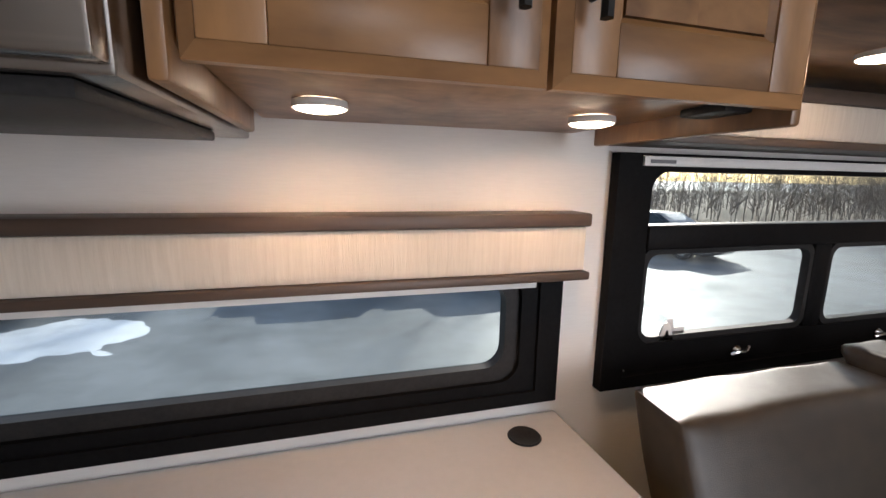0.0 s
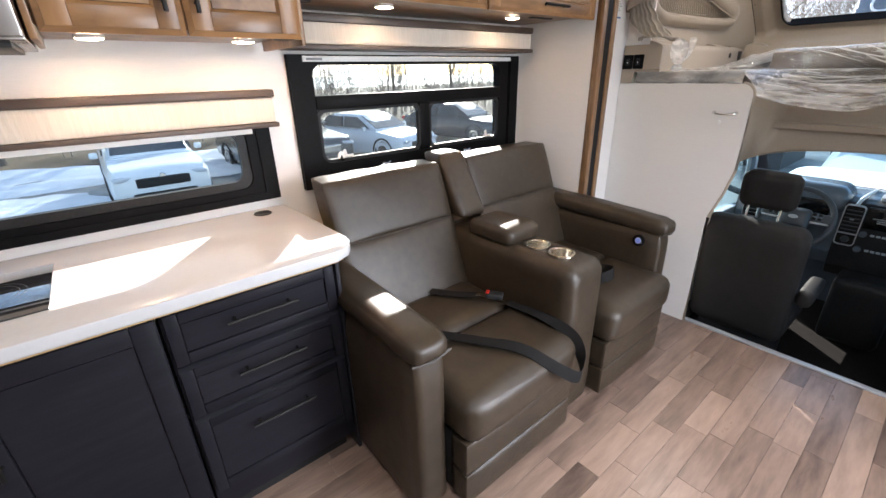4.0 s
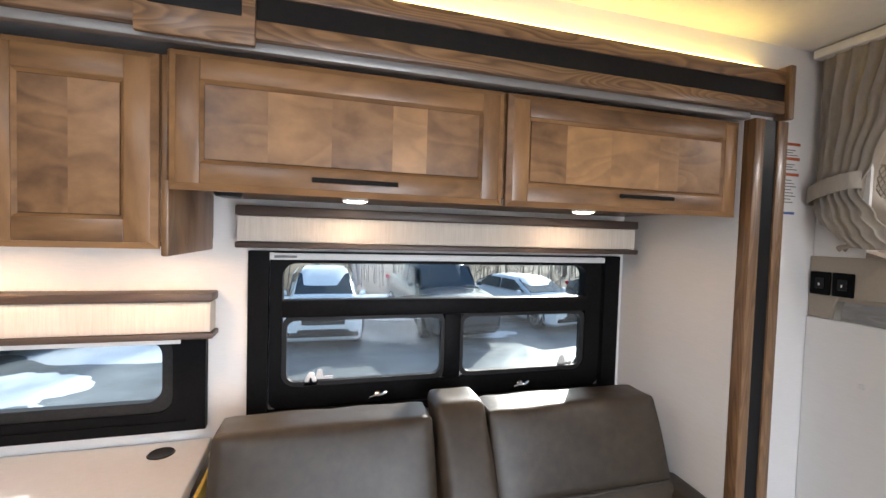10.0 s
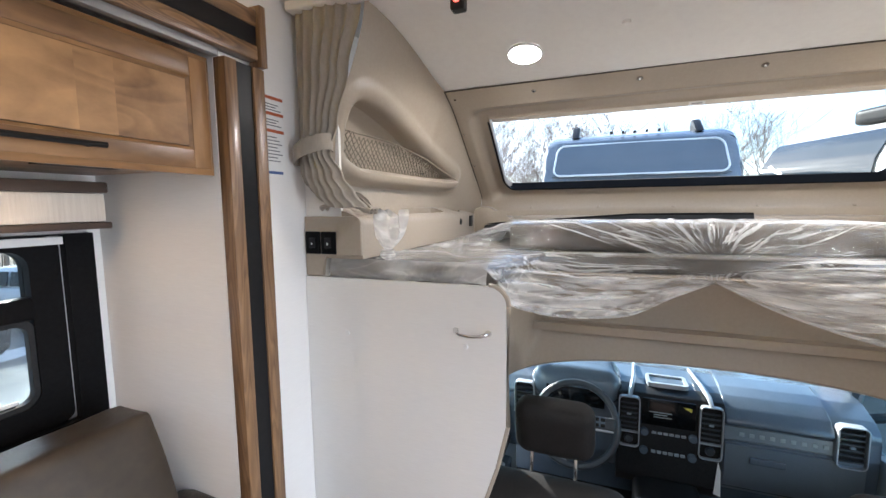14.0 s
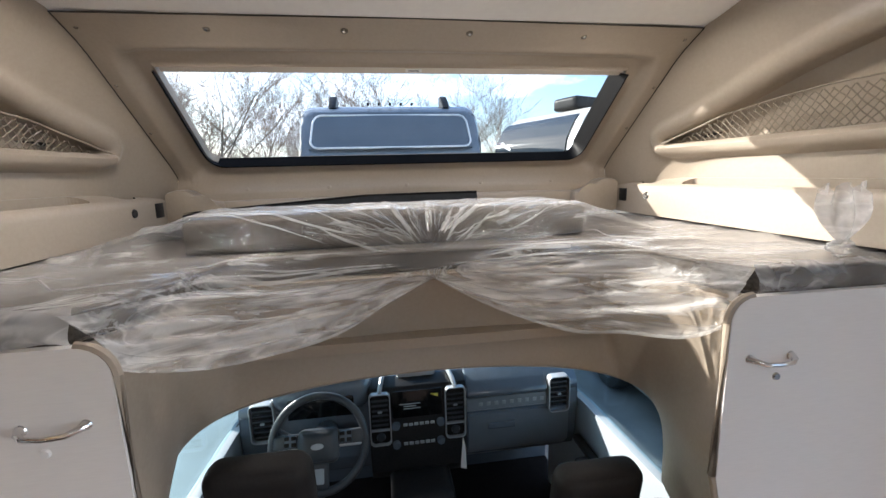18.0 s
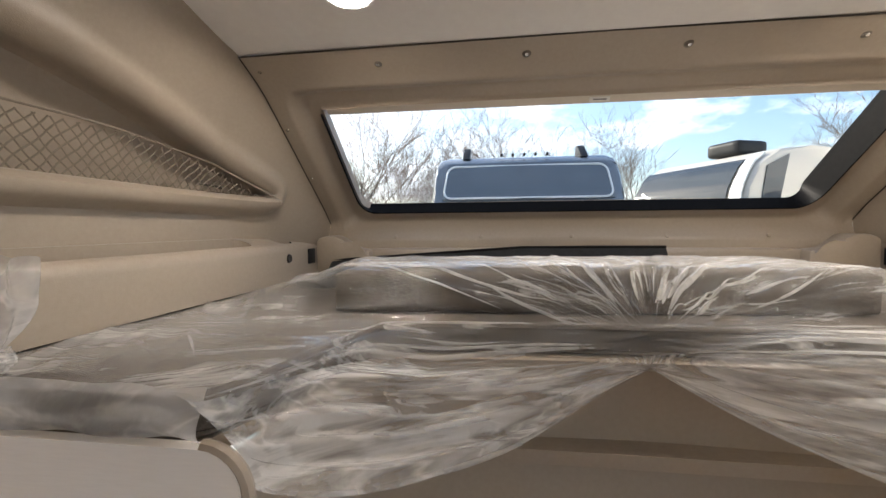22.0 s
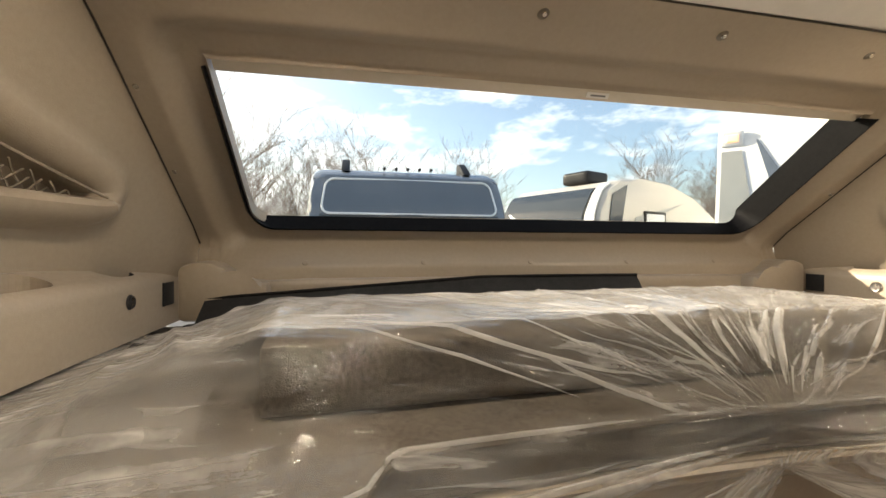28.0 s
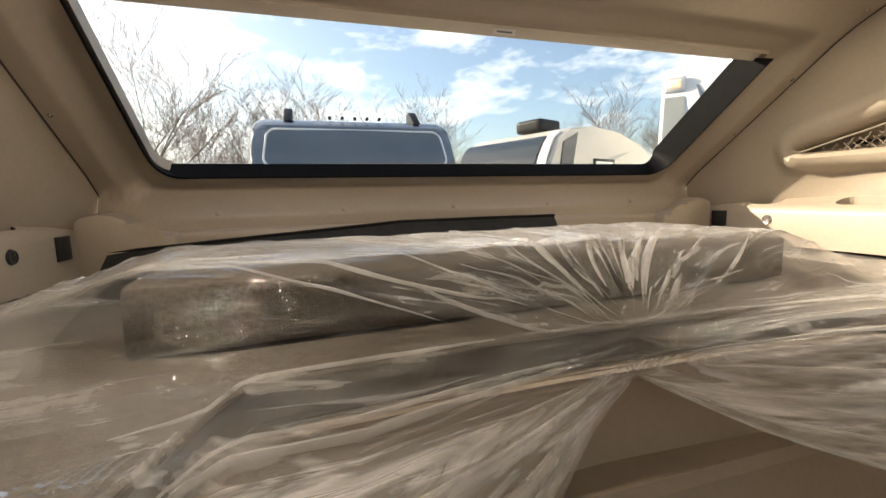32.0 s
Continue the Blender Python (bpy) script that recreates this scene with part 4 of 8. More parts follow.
for x0, x1, nm in ((0.632, 0.772, "armrest"), (2.152, 2.282, "armrest")):
    cx, w = (x0 + x1) / 2, x1 - x0
    part(nm, cushion(cx, 0.46, 0.33, w - 0.01, 0.80, 0.64, 0.03, 7, (0.004, 0.004, 0), crease=0.002), M_LEATHER, seat)
    pad = part("arm_pad", cushion(cx, 0.45, 0.69, w + 0.006, 0.82, 0.085, 0.038, 9, (0.003, 0.004, 0.006), pose(0, 0, 0, 2.0), crease=0.004), M_LEATHER, seat)
    part("piping", tube([(x0 - 0.002, 0.05, 0.655), (cx, 0.038, 0.65), (x1 + 0.002, 0.05, 0.655)], 0.004, 6), M_SEAM, pad)
cons = part("console", cushion(1.48, 0.43, 0.355, 0.238, 0.80, 0.72, 0.05, 11, (0.003, 0.006, 0.004), crease=0.002), M_LEATHER, seat, "padded centre console")
carve(cons, [lathe([(0.0, 0.60), (0.0455, 0.60), (0.0455, 0.80), (0.0, 0.80)], (1.478, y, 0.0), 32) for y in (0.289, 0.168)])
part("lid", cushion(1.480, 0.495, 0.745, 0.215, 0.265, 0.08, 0.03, 8, (0.003, 0.003, 0.008)), M_LEATHER, cons, "padded lid")
for y in (0.289, 0.168):
    part("cup_holder", lathe([(0.0, -0.075), (0.036, -0.075), (0.0405, -0.07), (0.043, -0.004), (0.045, 0.004), (0.050, 0.006), (0.055, 0.004), (0.056, -0.002), (0.0449, -0.003), (0.0425, -0.073), (0.0, -0.078)], (1.478, y, 0.722), 32), M_BRASSCUP, cons, "polished metal cup holder")
btn = part("recline_button", lathe([(0.0, 0.004), (0.026, 0.005), (0.031, 0.002), (0.031, -0.004)], (2.1505, 0.163, 0.597), 24, pose(0, 0, 0, 0, -90)), M_BLACK, seat, "round black button with blue ring")
part("light_ring", lathe([(0.013, 0.0), (0.013, 0.002), (0.016, 0.002), (0.016, 0.0)], (2.146, 0.163, 0.597), 24, pose(0, 0, 0, 0, -90)), M_BLUELED, btn)
# thin upright yellow slab in the slot between counter and seat
single("foam_board", box(0.716, 0.728, 0.70, 1.12, 0.0, 0.838, 0.003), M_YELLOW, "thin yellow slab between counter and seat", "board")

belt = thing("seat_belt", (1.1, 0.3, 0.47), "black lap belt lying across the seat", "seat belt", "seat belts")
part("webbing", strap([(0.90, 0.60, 0.50), (0.90, 0.46, 0.502), (0.93, 0.33, 0.497), (1.02, 0.17, 0.503), (1.10, 0.04, 0.50), (1.17, -0.07, 0.44), (1.24, -0.11, 0.39), (1.30, -0.085, 0.40), (1.335, -0.02, 0.47), (1.335, 0.12, 0.495), (1.31, 0.3, 0.495)],
     [(1, 0, 0), (1, 0.1, 0), (1, 0.5, 0), (0.7, 0.7, 0.1), (0.7, 0.6, 0.4), (0.4, 0.5, 0.8), (0.2, 0.1, 1), (0.2, -0.1, 1), (0.6, -0.3, 0.7), (1, 0, 0.2), (1, 0, 0)], 0.044), M_WEB, belt)
part("stitch_patch", box(0.88, 0.92, 0.545, 0.575, 0.5025, 0.5055, 0.001), M_SEAM, belt)
belt2 = thing("seat_belt", (1.25, 0.5, 0.48), "black belt strap with a latched buckle on the seat", "seat belt", "seat belts")
part("webbing", strap([(1.12, 0.60, 0.50), (1.16, 0.52, 0.505), (1.20, 0.46, 0.51), (1.24, 0.41, 0.515)], (0.75, 0.6, 0), 0.048), M_WEB, belt2)
part("tongue", box(-0.018, 0.018, -0.03, 0.03, -0.0015, 0.0015, 0.001, m=pose(1.255, 0.395, 0.517, 0, 0, 35)), M_CHROME, belt2, "steel tongue")
part("buckle", cushion(1.285, 0.355, 0.518, 0.05, 0.075, 0.024, 0.008, 5, m=pose(0, 0, 0, 0, 0, 35)), M_BLACKP, belt2)
part("release_button", box(-0.014, 0.014, -0.008, 0.008, 0, 0.004, 0.001, m=pose(1.268, 0.38, 0.529, 0, 0, 35)), pbr("red_release", (0.6, 0.03, 0.02), None, 0.4), belt2, "red release button")
belt3 = thing("seat_belt", (1.8, 0.3, 0.48), "black belt looped on the far seat", "seat belt", "seat belts")
part("webbing", strap([(1.80, 0.60, 0.50), (1.82, 0.47, 0.505), (1.86, 0.33, 0.50), (1.89, 0.20, 0.51), (1.85, 0.12, 0.53), (1.77, 0.14, 0.515), (1.72, 0.25, 0.505), (1.66, 0.40, 0.505), (1.63, 0.52, 0.50)],
     [(1, 0, 0), (1, 0.1, 0), (1, 0.3, 0), (0.8, 0.2, 0.5), (0.2, 0.3, 1), (0.3, 0.4, 0.8), (0.8, 0.5, 0.2), (0.8, 0.5, 0), (1, 0, 0)], 0.046), M_WEB, belt3)
part("stitch_patch", box(1.785, 1.82, 0.55, 0.58, 0.5035, 0.507, 0.001), M_SEAM, belt3)

# ---- cab-over bunk ----
# profile of the front cap, from the ceiling's edge down to the bed
CAP = [(3.275, 2.083), (3.322, 2.060), (3.37, 2.036), (3.42, 2.003), (3.469, 1.964), (3.55, 1.901), (3.64, 1.831), (3.74, 1.753), (3.83, 1.683), (3.874, 1.648), (3.895, 1.628), (3.905, 1.605), (3.895, 1.578), (3.870, 1.548), (3.868, 1.42)]


def along(prof, t):
    """A point of a polyline by its share of the whole length."""
    seg = [math.dist(a, b) for a, b in zip(prof, prof[1:])]
    d = t * sum(seg)
    for (a, b), s in zip(zip(prof, prof[1:]), seg):
        if d <= s:
            return tuple(p + (q - p) * d / s for p, q in zip(a, b))
        d -= s
    return prof[-1]


def cap_x(z):
    for (xa, za), (xb, zb) in zip(CAP, CAP[1:]):
        if zb <= z <= za:
            return xa + (xb - xa) * (za - z) / max(za - zb, 1e-6)
    return CAP[0][0] if z > CAP[0][1] else CAP[-1][0]


FW = (C - 0.865, C + 0.865, 1.648, 1.964)  # front window opening: y, y, z, z


CAP_S = [0.0]
for p, q in zip(CAP, CAP[1:]):
    CAP_S.append(CAP_S[-1] + math.dist(p, q))


def cap_point(d):
    """(x, z) of the cap's profile at a length d from its upper edge."""
    for k in range(len(CAP) - 1):
        if d <= CAP_S[k + 1] or k == len(CAP) - 2:
            t = (d - CAP_S[k]) / (CAP_S[k + 1] - CAP_S[k])
            return tuple(m + (n - m) * t for m, n in zip(CAP[k], CAP[k + 1]))


def cap_length(z):
    for k in range(len(CAP) - 1):
        if CAP[k + 1][1] <= z <= CAP[k][1]:
            return CAP_S[k] + (CAP_S[k + 1] - CAP_S[k]) * (CAP[k][1] - z) / (CAP[k][1] - CAP[k + 1][1])


def ease(t):
    t = max(0.0, min(1.0, t))
    return t * t * (3 - 2 * t)


def front_cap():
    """The shell in rings from the window opening outwards: lip, recess, rounded step and flange."""
    hw, s0, s1 = 0.865, cap_length(FW[3]), cap_length(FW[2])
    ow, e0, e1 = 1.02, 0.0, CAP_S[-1]
    n = (44, 30, 44, 30)

    def corner(y, d, r):
        """Rounds the opening's lower corners."""
        a, c = hw - abs(y), s1 - d
        if a < r and c < r:
            k = max(r - a, r - c)
            ang = math.atan2(r - c, r - a)
            y = math.copysign(hw - r + k * math.cos(ang), y)
            d = s1 - r + k * math.sin(ang)
        return y, d

    inner, outer = [], []
    rect = lambda w, t0, t1: ((-w, t0), (w, t0), (w, t1), (-w, t1))
    for k in range(4):
        for i in range(n[k]):
            t = i / n[k]
            for lst, box_ in ((inner, rect(hw, s0, s1)), (outer, rect(ow, e0, e1))):
                (ya, da), (yb, db) = box_[k], box_[(k + 1) % 4]
                lst.append((ya + (yb - ya) * t, da + (db - da) * t))
    inner = [corner(y, d, 0.07) for y, d in inner]
    bm = bmesh.new()
    rows = []
    K = 30

    def place(y, d, o):
        x, z = cap_point(d)
        return (x + o * 0.63, C + y, z - 0.006 * y * y + o * 0.77)

    rows.append([bm.verts.new(place(y, d, 0.070)) for y, d in inner])
    for j in range(K + 1):
        f = (j / K) ** 1.15
        row = []
        for (ya, da), (yb, db) in zip(inner, outer):
            y, d = ya + (yb - ya) * f, da + (db - da) * f
            far = math.hypot(max(abs(y) - hw, 0), max(s0 - d, d - s1, 0))
            low = ease((s1 + 0.16 - d) / 0.05)
            o = 0.042 * (1 - ease((far - 0.048) / 0.055)) * low - 0.008 * (1 - ease(far / 0.013))
            row.append(bm.verts.new(place(y, d, o)))
        rows.append(row)
    for f in (1.0, 0.75, 0.5, 0.25):
        rows.append([bm.verts.new(place(ya + (yb - ya) * f, da + (db - da) * f, 0.052)) for (ya, da), (yb, db) in zip(inner, outer)])
    m = len(inner)
    for j in range(len(rows)):
        p, q = rows[j], rows[(j + 1) % len(rows)]
        for i in range(m):
            bm.faces.new((p[i], p[(i + 1) % m], q[(i + 1) % m], q[i]))
    return bm


cap = thing("front_cap", (3.87, C, 1.42), "tan moulded front cap round the cab-over window", "panel", kind="structure")
part("shell", front_cap(), M_CAP, cap)
# raised lips round the opening, with rounded lower corners
lo, hi = FW[2], FW[3]


def on_cap(y, z, out=0.0):
    return Vector((cap_x(z) - out * 0.63, y, z - out * 0.77))


path = [on_cap(FW[1], hi - 0.318 * i / 8) for i in range(7)]
path += [on_cap(FW[1] - 0.06 * (1 - math.cos(radians(a))), lo + 0.06 - 0.06 * math.sin(radians(a))) for a in range(15, 91, 15)]
path += [on_cap(FW[1] - 0.06 - 1.61 * i / 10, lo) for i in range(1, 11)]
path += [on_cap(FW[0] + 0.06 * (1 - math.sin(radians(a))), lo + 0.06 - 0.06 * math.cos(radians(a))) for a in range(15, 91, 15)]
path += [on_cap(FW[0], lo + 0.08 + 0.238 * i / 6) for i in range(7)]
NRM = Vector((0.63, 0, 0.77))
part("ceiling_gap", tube([(3.274, C - 1.02, 2.078), (3.274, C, 2.084), (3.274, C + 1.02, 2.078)], 0.0022, 6), M_SEAMLINE, cap)
for s in (-1, 1):
    part("panel_gap", tube([on_cap(C + s * 1.016, z, 0.002) - Vector((0, 0, 0.005)) for z in (2.082, 2.062, 2.04, 2.01, 1.96, 1.9, 1.84, 1.78, 1.72, 1.67, 1.62)], 0.0022, 6), M_SEAMLINE, cap)
mid = sum(path, Vector()) / len(path)


def seal(u, v):
    """Black rubber reveal from the moulding's lip back to the glass."""
    f = u * (len(path) - 1)
    k = min(int(f), len(path) - 2)
    p = path[k].lerp(path[k + 1], f - k)
    side = 0.005 if p.y < mid.y - 0.74 else 0.055 if p.y > mid.y + 0.74 else 0.0
    sill = max(0.0, 1 - (p.z - lo) / 0.06)  # 1 along the lower edge
    return p + (p - mid) * (-0.006 - 0.012 * v) + NRM * (0.004 + 0.052 * v) + Vector((0.07 * v * (1 - sill) - 0.006 * sill, side * v, 0.006 * sill))


part("gasket", sheet(seal, len(path) * 3, 5, 0.006), M_BLACK, cap, "black rubber window seal")
part("top_gasket", tube([on_cap(FW[1], hi) + NRM * 0.056, on_cap(FW[0], hi) + NRM * 0.056], 0.012, 8), M_BLACKP, cap, "black rubber window seal")
# shoulder mouldings at both lower ends and along the foot
for s in (-1, 1):
    sh_pts = [(C + s * 1.04, 1.40), (C + s * 1.04, 1.55), (C + s * 0.99, 1.565), (C + s * 0.955, 1.562), (C + s * 0.925, 1.548), (C + s * 0.895, 1.525), (C + s * 0.86, 1.51), (C + s * 0.81, 1.505), (C + s * 0.81, 1.40)]
    part("shoulder", prism(sh_pts, "x", 3.795, 3.90, 0.016), M_CAP, cap)
part("foot_ledge", cushion(3.88, C, 1.455, 0.08, 1.70, 0.11, 0.018, 7), M_CAP, cap)
for y, z in ((C + 0.626, 2.0585), (C + 0.213, 2.060), (C - 0.195, 2.060), (C - 0.60, 2.0585), (C + 0.985, 2.057), (C - 0.985, 2.057), (C + 1.0, 1.93), (C + 1.0, 1.79), (C - 1.0, 1.93), (C - 1.0, 1.79)):
    p = on_cap(y, z)
    s = part("screw", lathe([(0.0, -0.005), (0.006, -0.005), (0.010, -0.003), (0.013, 0.001)], p, 18, pose(0, 0, 0, 0, 40 if z > 2.0 else 50)), M_SCREWCAP if z > 2.04 and abs(y - C) < 0.9 else M_CAP, cap, "capped screw")
    part("screw_head", lathe([(0.0, -0.008), (0.0045, -0.008), (0.006, -0.005)], p, 12, pose(0, 0, 0, 0, 40)), M_STEEL, s)
for i in range(5):
    part("screw", lathe([(0.0, 0.004), (0.007, 0.003), (0.009, 0)], (3.872, C + 0.72 - i * 0.36, 1.556), 12, pose(0, 0, 0, 0, -60)), M_CAP, cap)
pg = bmesh.new()
q = [on_cap(FW[1] + 0.01, hi + 0.01), on_cap(FW[0] - 0.01, hi + 0.01), on_cap(FW[0] - 0.01, lo - 0.01), on_cap(FW[1] + 0.01, lo - 0.01)]
f = [pg.verts.new(p + NRM * 0.080) for p in q]
b = [pg.verts.new(p + NRM * 0.085) for p in q]
pg.faces.new(f), pg.faces.new(b)
for i in range(4):
    pg.faces.new((f[i], f[(i + 1) % 4], b[(i + 1) % 4], b[i]))
wf = part("pane", pg, M_GLASSF, cap, "clear front glass", smooth=False)
wf.visible_shadow = False
sh = thing("roller_shade", tuple(on_cap(C, hi - 0.01)), "cream roller shade drawn up at the front window", "shade")
bm = bmesh.new()
a, b2 = on_cap(C, hi + 0.005), on_cap(C, hi - 0.022)
for o0, o1 in ((0.046, 0.054),):
    vs = []
    for y in (FW[0] + 0.004, FW[1] - 0.004):
        for p, o in ((a, o0), (b2, o0), (b2, o1), (a, o1)):
            vs.append(bm.verts.new((p.x + NRM.x * o, y, p.z + NRM.z * o)))
    for k in range(4):
        bm.faces.new((vs[k], vs[(k + 1) % 4], vs[4 + (k + 1) % 4], vs[4 + k]))
    bm.faces.new(vs[:4]), bm.faces.new(vs[4:])
part("bottom_bar", bm, pbr("cream_shade", (0.66, 0.60, 0.51), (0.62, 0.56, 0.47), 0.7, scale=80), sh, "cream fabric bar")
lp = on_cap(C - 0.02, hi - 0.012)
part("label", box(-0.001, 0.001, -0.03, 0.03, -0.007, 0.007, m=Matrix.Translation(lp + NRM * 0.043) @ pose(0, 0, 0, 0, -39)), M_LABELW, sh, "small white label")
part("label_print", box(-0.0005, 0.0005, -0.02, 0.02, -0.002, 0.002, m=Matrix.Translation(lp + NRM * 0.0412) @ pose(0, 0, 0, 0, -39)), M_PRINT, sh)


def side_panel(s):
    """Moulded side wall of the bunk: s is +1 for the driver's side, -1 for the other."""
    sp = thing("bunk_side_panel", (3.2, C + s * 1.2, 1.42), "tan moulded bunk side wall with net pocket and shelf", "panel", "bunk side panels", "structure")
    def top_at(x):
        if x <= 3.275:
            return ceil_z(x) + 0.004
        for (xa, za), (xb, zb) in zip(CAP[:11], CAP[1:11]):
            if xa <= x <= xb:
                return za + (zb - za) * (x - xa) / (xb - xa)
        return 1.62

    def wall_y(x, z):
        return 1.145 - 0.127 * ease(1 - (top_at(x) - z) / 0.45)

    # pocket outline: straight foot, arched top falling towards the front
    knots = ((2.66, 1.925), (2.82, 1.912), (3.0, 1.874), (3.14, 1.832), (3.33, 1.772), (3.50, 1.714))

    def arch(x):
        for (xa, za), (xb, zb) in zip(knots, knots[1:]):
            if x <= xb:
                t = max(0.0, (x - xa) / (xb - xa))
                return za + (zb - za) * (t - 0.10 * t * (1 - t))
        return knots[-1][1]

    raw = [(2.70 + 0.82 * i / 40, 1.704) for i in range(41)]
    raw += [(3.523, 1.706), (3.522, 1.710), (3.515, 1.714)]
    raw += [(3.50 - 0.78 * i / 44, arch(3.50 - 0.78 * i / 44)) for i in range(45)]
    raw += [(2.69, 1.918), (2.672, 1.905), (2.662, 1.88)] + [(2.66, 1.86 - 0.13 * i / 8) for i in range(9)] + [(2.664, 1.717), (2.678, 1.707)]
    line = [Vector((x, z)) for x, z in raw]
    for _ in range(3):
        line = [(line[i - 1] + 2 * line[i] + line[(i + 1) % len(line)]) / 4 for i in range(len(line))]
    n = len(line)
    norms = []
    for i in range(n):
        t = line[(i + 1) % n] - line[i - 1]
        norms.append(Vector((t.y, -t.x)).normalized())
    for _ in range(4):
        norms = [(norms[i - 1] + norms[i] + norms[(i + 1) % n]).normalized() for i in range(n)]
    # (outwards from the outline, towards the bed) across the arched rim and across the bulged lip
    rim_sec = ((-0.030, -0.088), (0.012, -0.084), (0.020, -0.060), (0.006, -0.012), (0.012, 0.005), (0.026, 0.014), (0.042, 0.016), (0.056, 0.010), (0.070, 0.002), (0.082, 0.0))
    lip_sec = ((-0.030, -0.088), (0.0, -0.084), (0.006, -0.060), (0.002, 0.012), (0.008, 0.034), (0.020, 0.046), (0.036, 0.046), (0.050, 0.035), (0.060, 0.010), (0.068, 0.0))
    bm = bmesh.new()
    rows, ends = [], []

    def at(p, out):
        return bm.verts.new((p.x, C + s * (wall_y(p.x, p.y) - out), p.y))

    for (oa, pa), (ob, pb) in zip(rim_sec, lip_sec):
        row = []
        for p, nm in zip(line, norms):
            w = ease((-nm.y - 0.15) / 0.7) * ease((p.x - 2.60) / 0.1)
            q = p + nm * (oa + (ob - oa) * w)
            row.append(at(q, pa + (pb - pa) * w))
            if oa == 0.082:
                ends.append(q)
        rows.append(row)
    mid_p = Vector((3.08, 1.775))
    inside = lambda q: 2.602 <= q.x <= 3.90 and 1.52 <= q.y <= top_at(q.x)
    hits = []
    for e in ends:
        d = (e - mid_p).normalized()
        lo_t, hi_t = 0.0, 2.0
        for _ in range(30):
            m = (lo_t + hi_t) / 2
            if inside(mid_p + d * m):
                lo_t = m
            else:
                hi_t = m
        hits.append(mid_p + d * lo_t)
    for cx, cz in ((2.602, 1.52), (3.90, 1.52), (3.90, 1.62), (2.602, top_at(2.602)), (3.275, 2.083)):
        k = min(range(n), key=lambda i: (hits[i] - Vector((cx, cz))).length)
        hits[k] = Vector((cx, cz))
    for j in range(1, 13):
        rows.append([at(e.lerp(h, j / 12), 0.0) for e, h in zip(ends, hits)])
    for p, q in zip(rows, rows[1:]):
        for i in range(n):
            bm.faces.new((p[i], p[(i + 1) % n], q[(i + 1) % n], q[i]))
    bm.faces.new(rows[0])
    part("shell", bm, M_CAP, sp, "moulded wall with a rimmed pocket")
    # net: two sets of crossing cords inside the outline
    bm = bmesh.new()

    def net_y(x, z):
        return C + s * (wall_y(x, z) + 0.008 - 0.012 * math.sin((x - 2.66) * 3))

    top = lambda x: min(arch(x) - 0.012, 1.832 - 0.07 * (x - 2.66) + 0.008 * math.sin(x * 9))
    for sg in (-1, 1):
        for i in range(-8, 46):
            pts = []
            for j in range(13):
                z = 1.698 + 0.15 * j / 12
                x = 2.62 + 0.026 * i + sg * (z - 1.70) * 0.95 + 0.003 * math.sin(z * 90 + i * 2.1)
                if 2.665 < x < 3.515 and z < top(x):
                    pts.append((x, net_y(x, z), z))
            if len(pts) > 1:
                tube(pts, 0.0019, 4, bm)
    part("net", bm, M_NET, sp, "knotted cord net", smooth=False)
    part("net_hem", tube([(2.665 + i * 0.028, net_y(2.665 + i * 0.028, 1.8), top(2.665 + i * 0.028)) for i in range(31)], 0.0028, 6), M_NET, sp)
    # shelf along the bed, with a tray and round recess
    bm = prism([(C + s * 1.05, 1.399), (C + s * 1.05, 1.505), (C + s * 1.056, 1.526), (C + s * 1.072, 1.537), (C + s * 1.10, 1.547), (C + s * 1.26, 1.600), (C + s * 1.26, 1.399)], "x", 2.602, 3.86)
    shelf = part("shelf", bm, M_CAP, sp)
    ty0, ty1 = sorted((C + s * 1.074, C + s * 1.142))
    carve(shelf, [prism(rounded(2.66, 3.42, ty0, ty1, 0.030), "z", 1.475, 1.65), prism(rounded(3.58, 3.685, ty0, ty1, 0.032), "z", 1.475, 1.65)])
    part("tray_floor", prism(rounded(2.662, 3.418, ty0 + 0.002, ty1 - 0.002, 0.028), "z", 1.4755, 1.478), M_CAP, shelf, "sunken tray floor")
    # black lining darkens the oval recess
    ring = rounded(3.581, 3.684, ty0 + 0.001, ty1 - 0.001, 0.031)
    ring.append(ring[0])
    bm = sheet(lambda u, v: (*ring[round(u * (len(ring) - 1))], 1.477 + (0.059 + 0.34 * (abs(ring[round(u * (len(ring) - 1))][1] - C) - 1.072)) * v), len(ring) - 1, 1)
    prism(ring[:-1], "z", 1.4755, 1.479, bm=bm)
    part("cup_liner", bm, M_BLACKP, shelf, "black lining of the oval recess")
    f = C + s * 1.0495
    kn = part("socket", lathe([(0.0, 0.004), (0.010, 0.004), (0.014, 0.005), (0.017, 0.0)], (3.59, f, 1.484), 20, pose(0, 0, 0, 90 * s)), M_BLACKP if s > 0 else M_STEEL, shelf, "small round socket")
    for dz in (-0.006, 0.006):
        part("socket_dot", lathe([(0.0, 0.006), (0.003, 0.006), (0.003, 0.004)], (3.59, f, 1.484 + dz), 8, pose(0, 0, 0, 90 * s)), M_STEEL, kn)
    part("outlet", box(3.74, 3.80, min(f, f - s * 0.004), max(f, f - s * 0.004), 1.452, 1.512, 0.001), M_BLACKP, shelf, "square black outlet")
    return sp


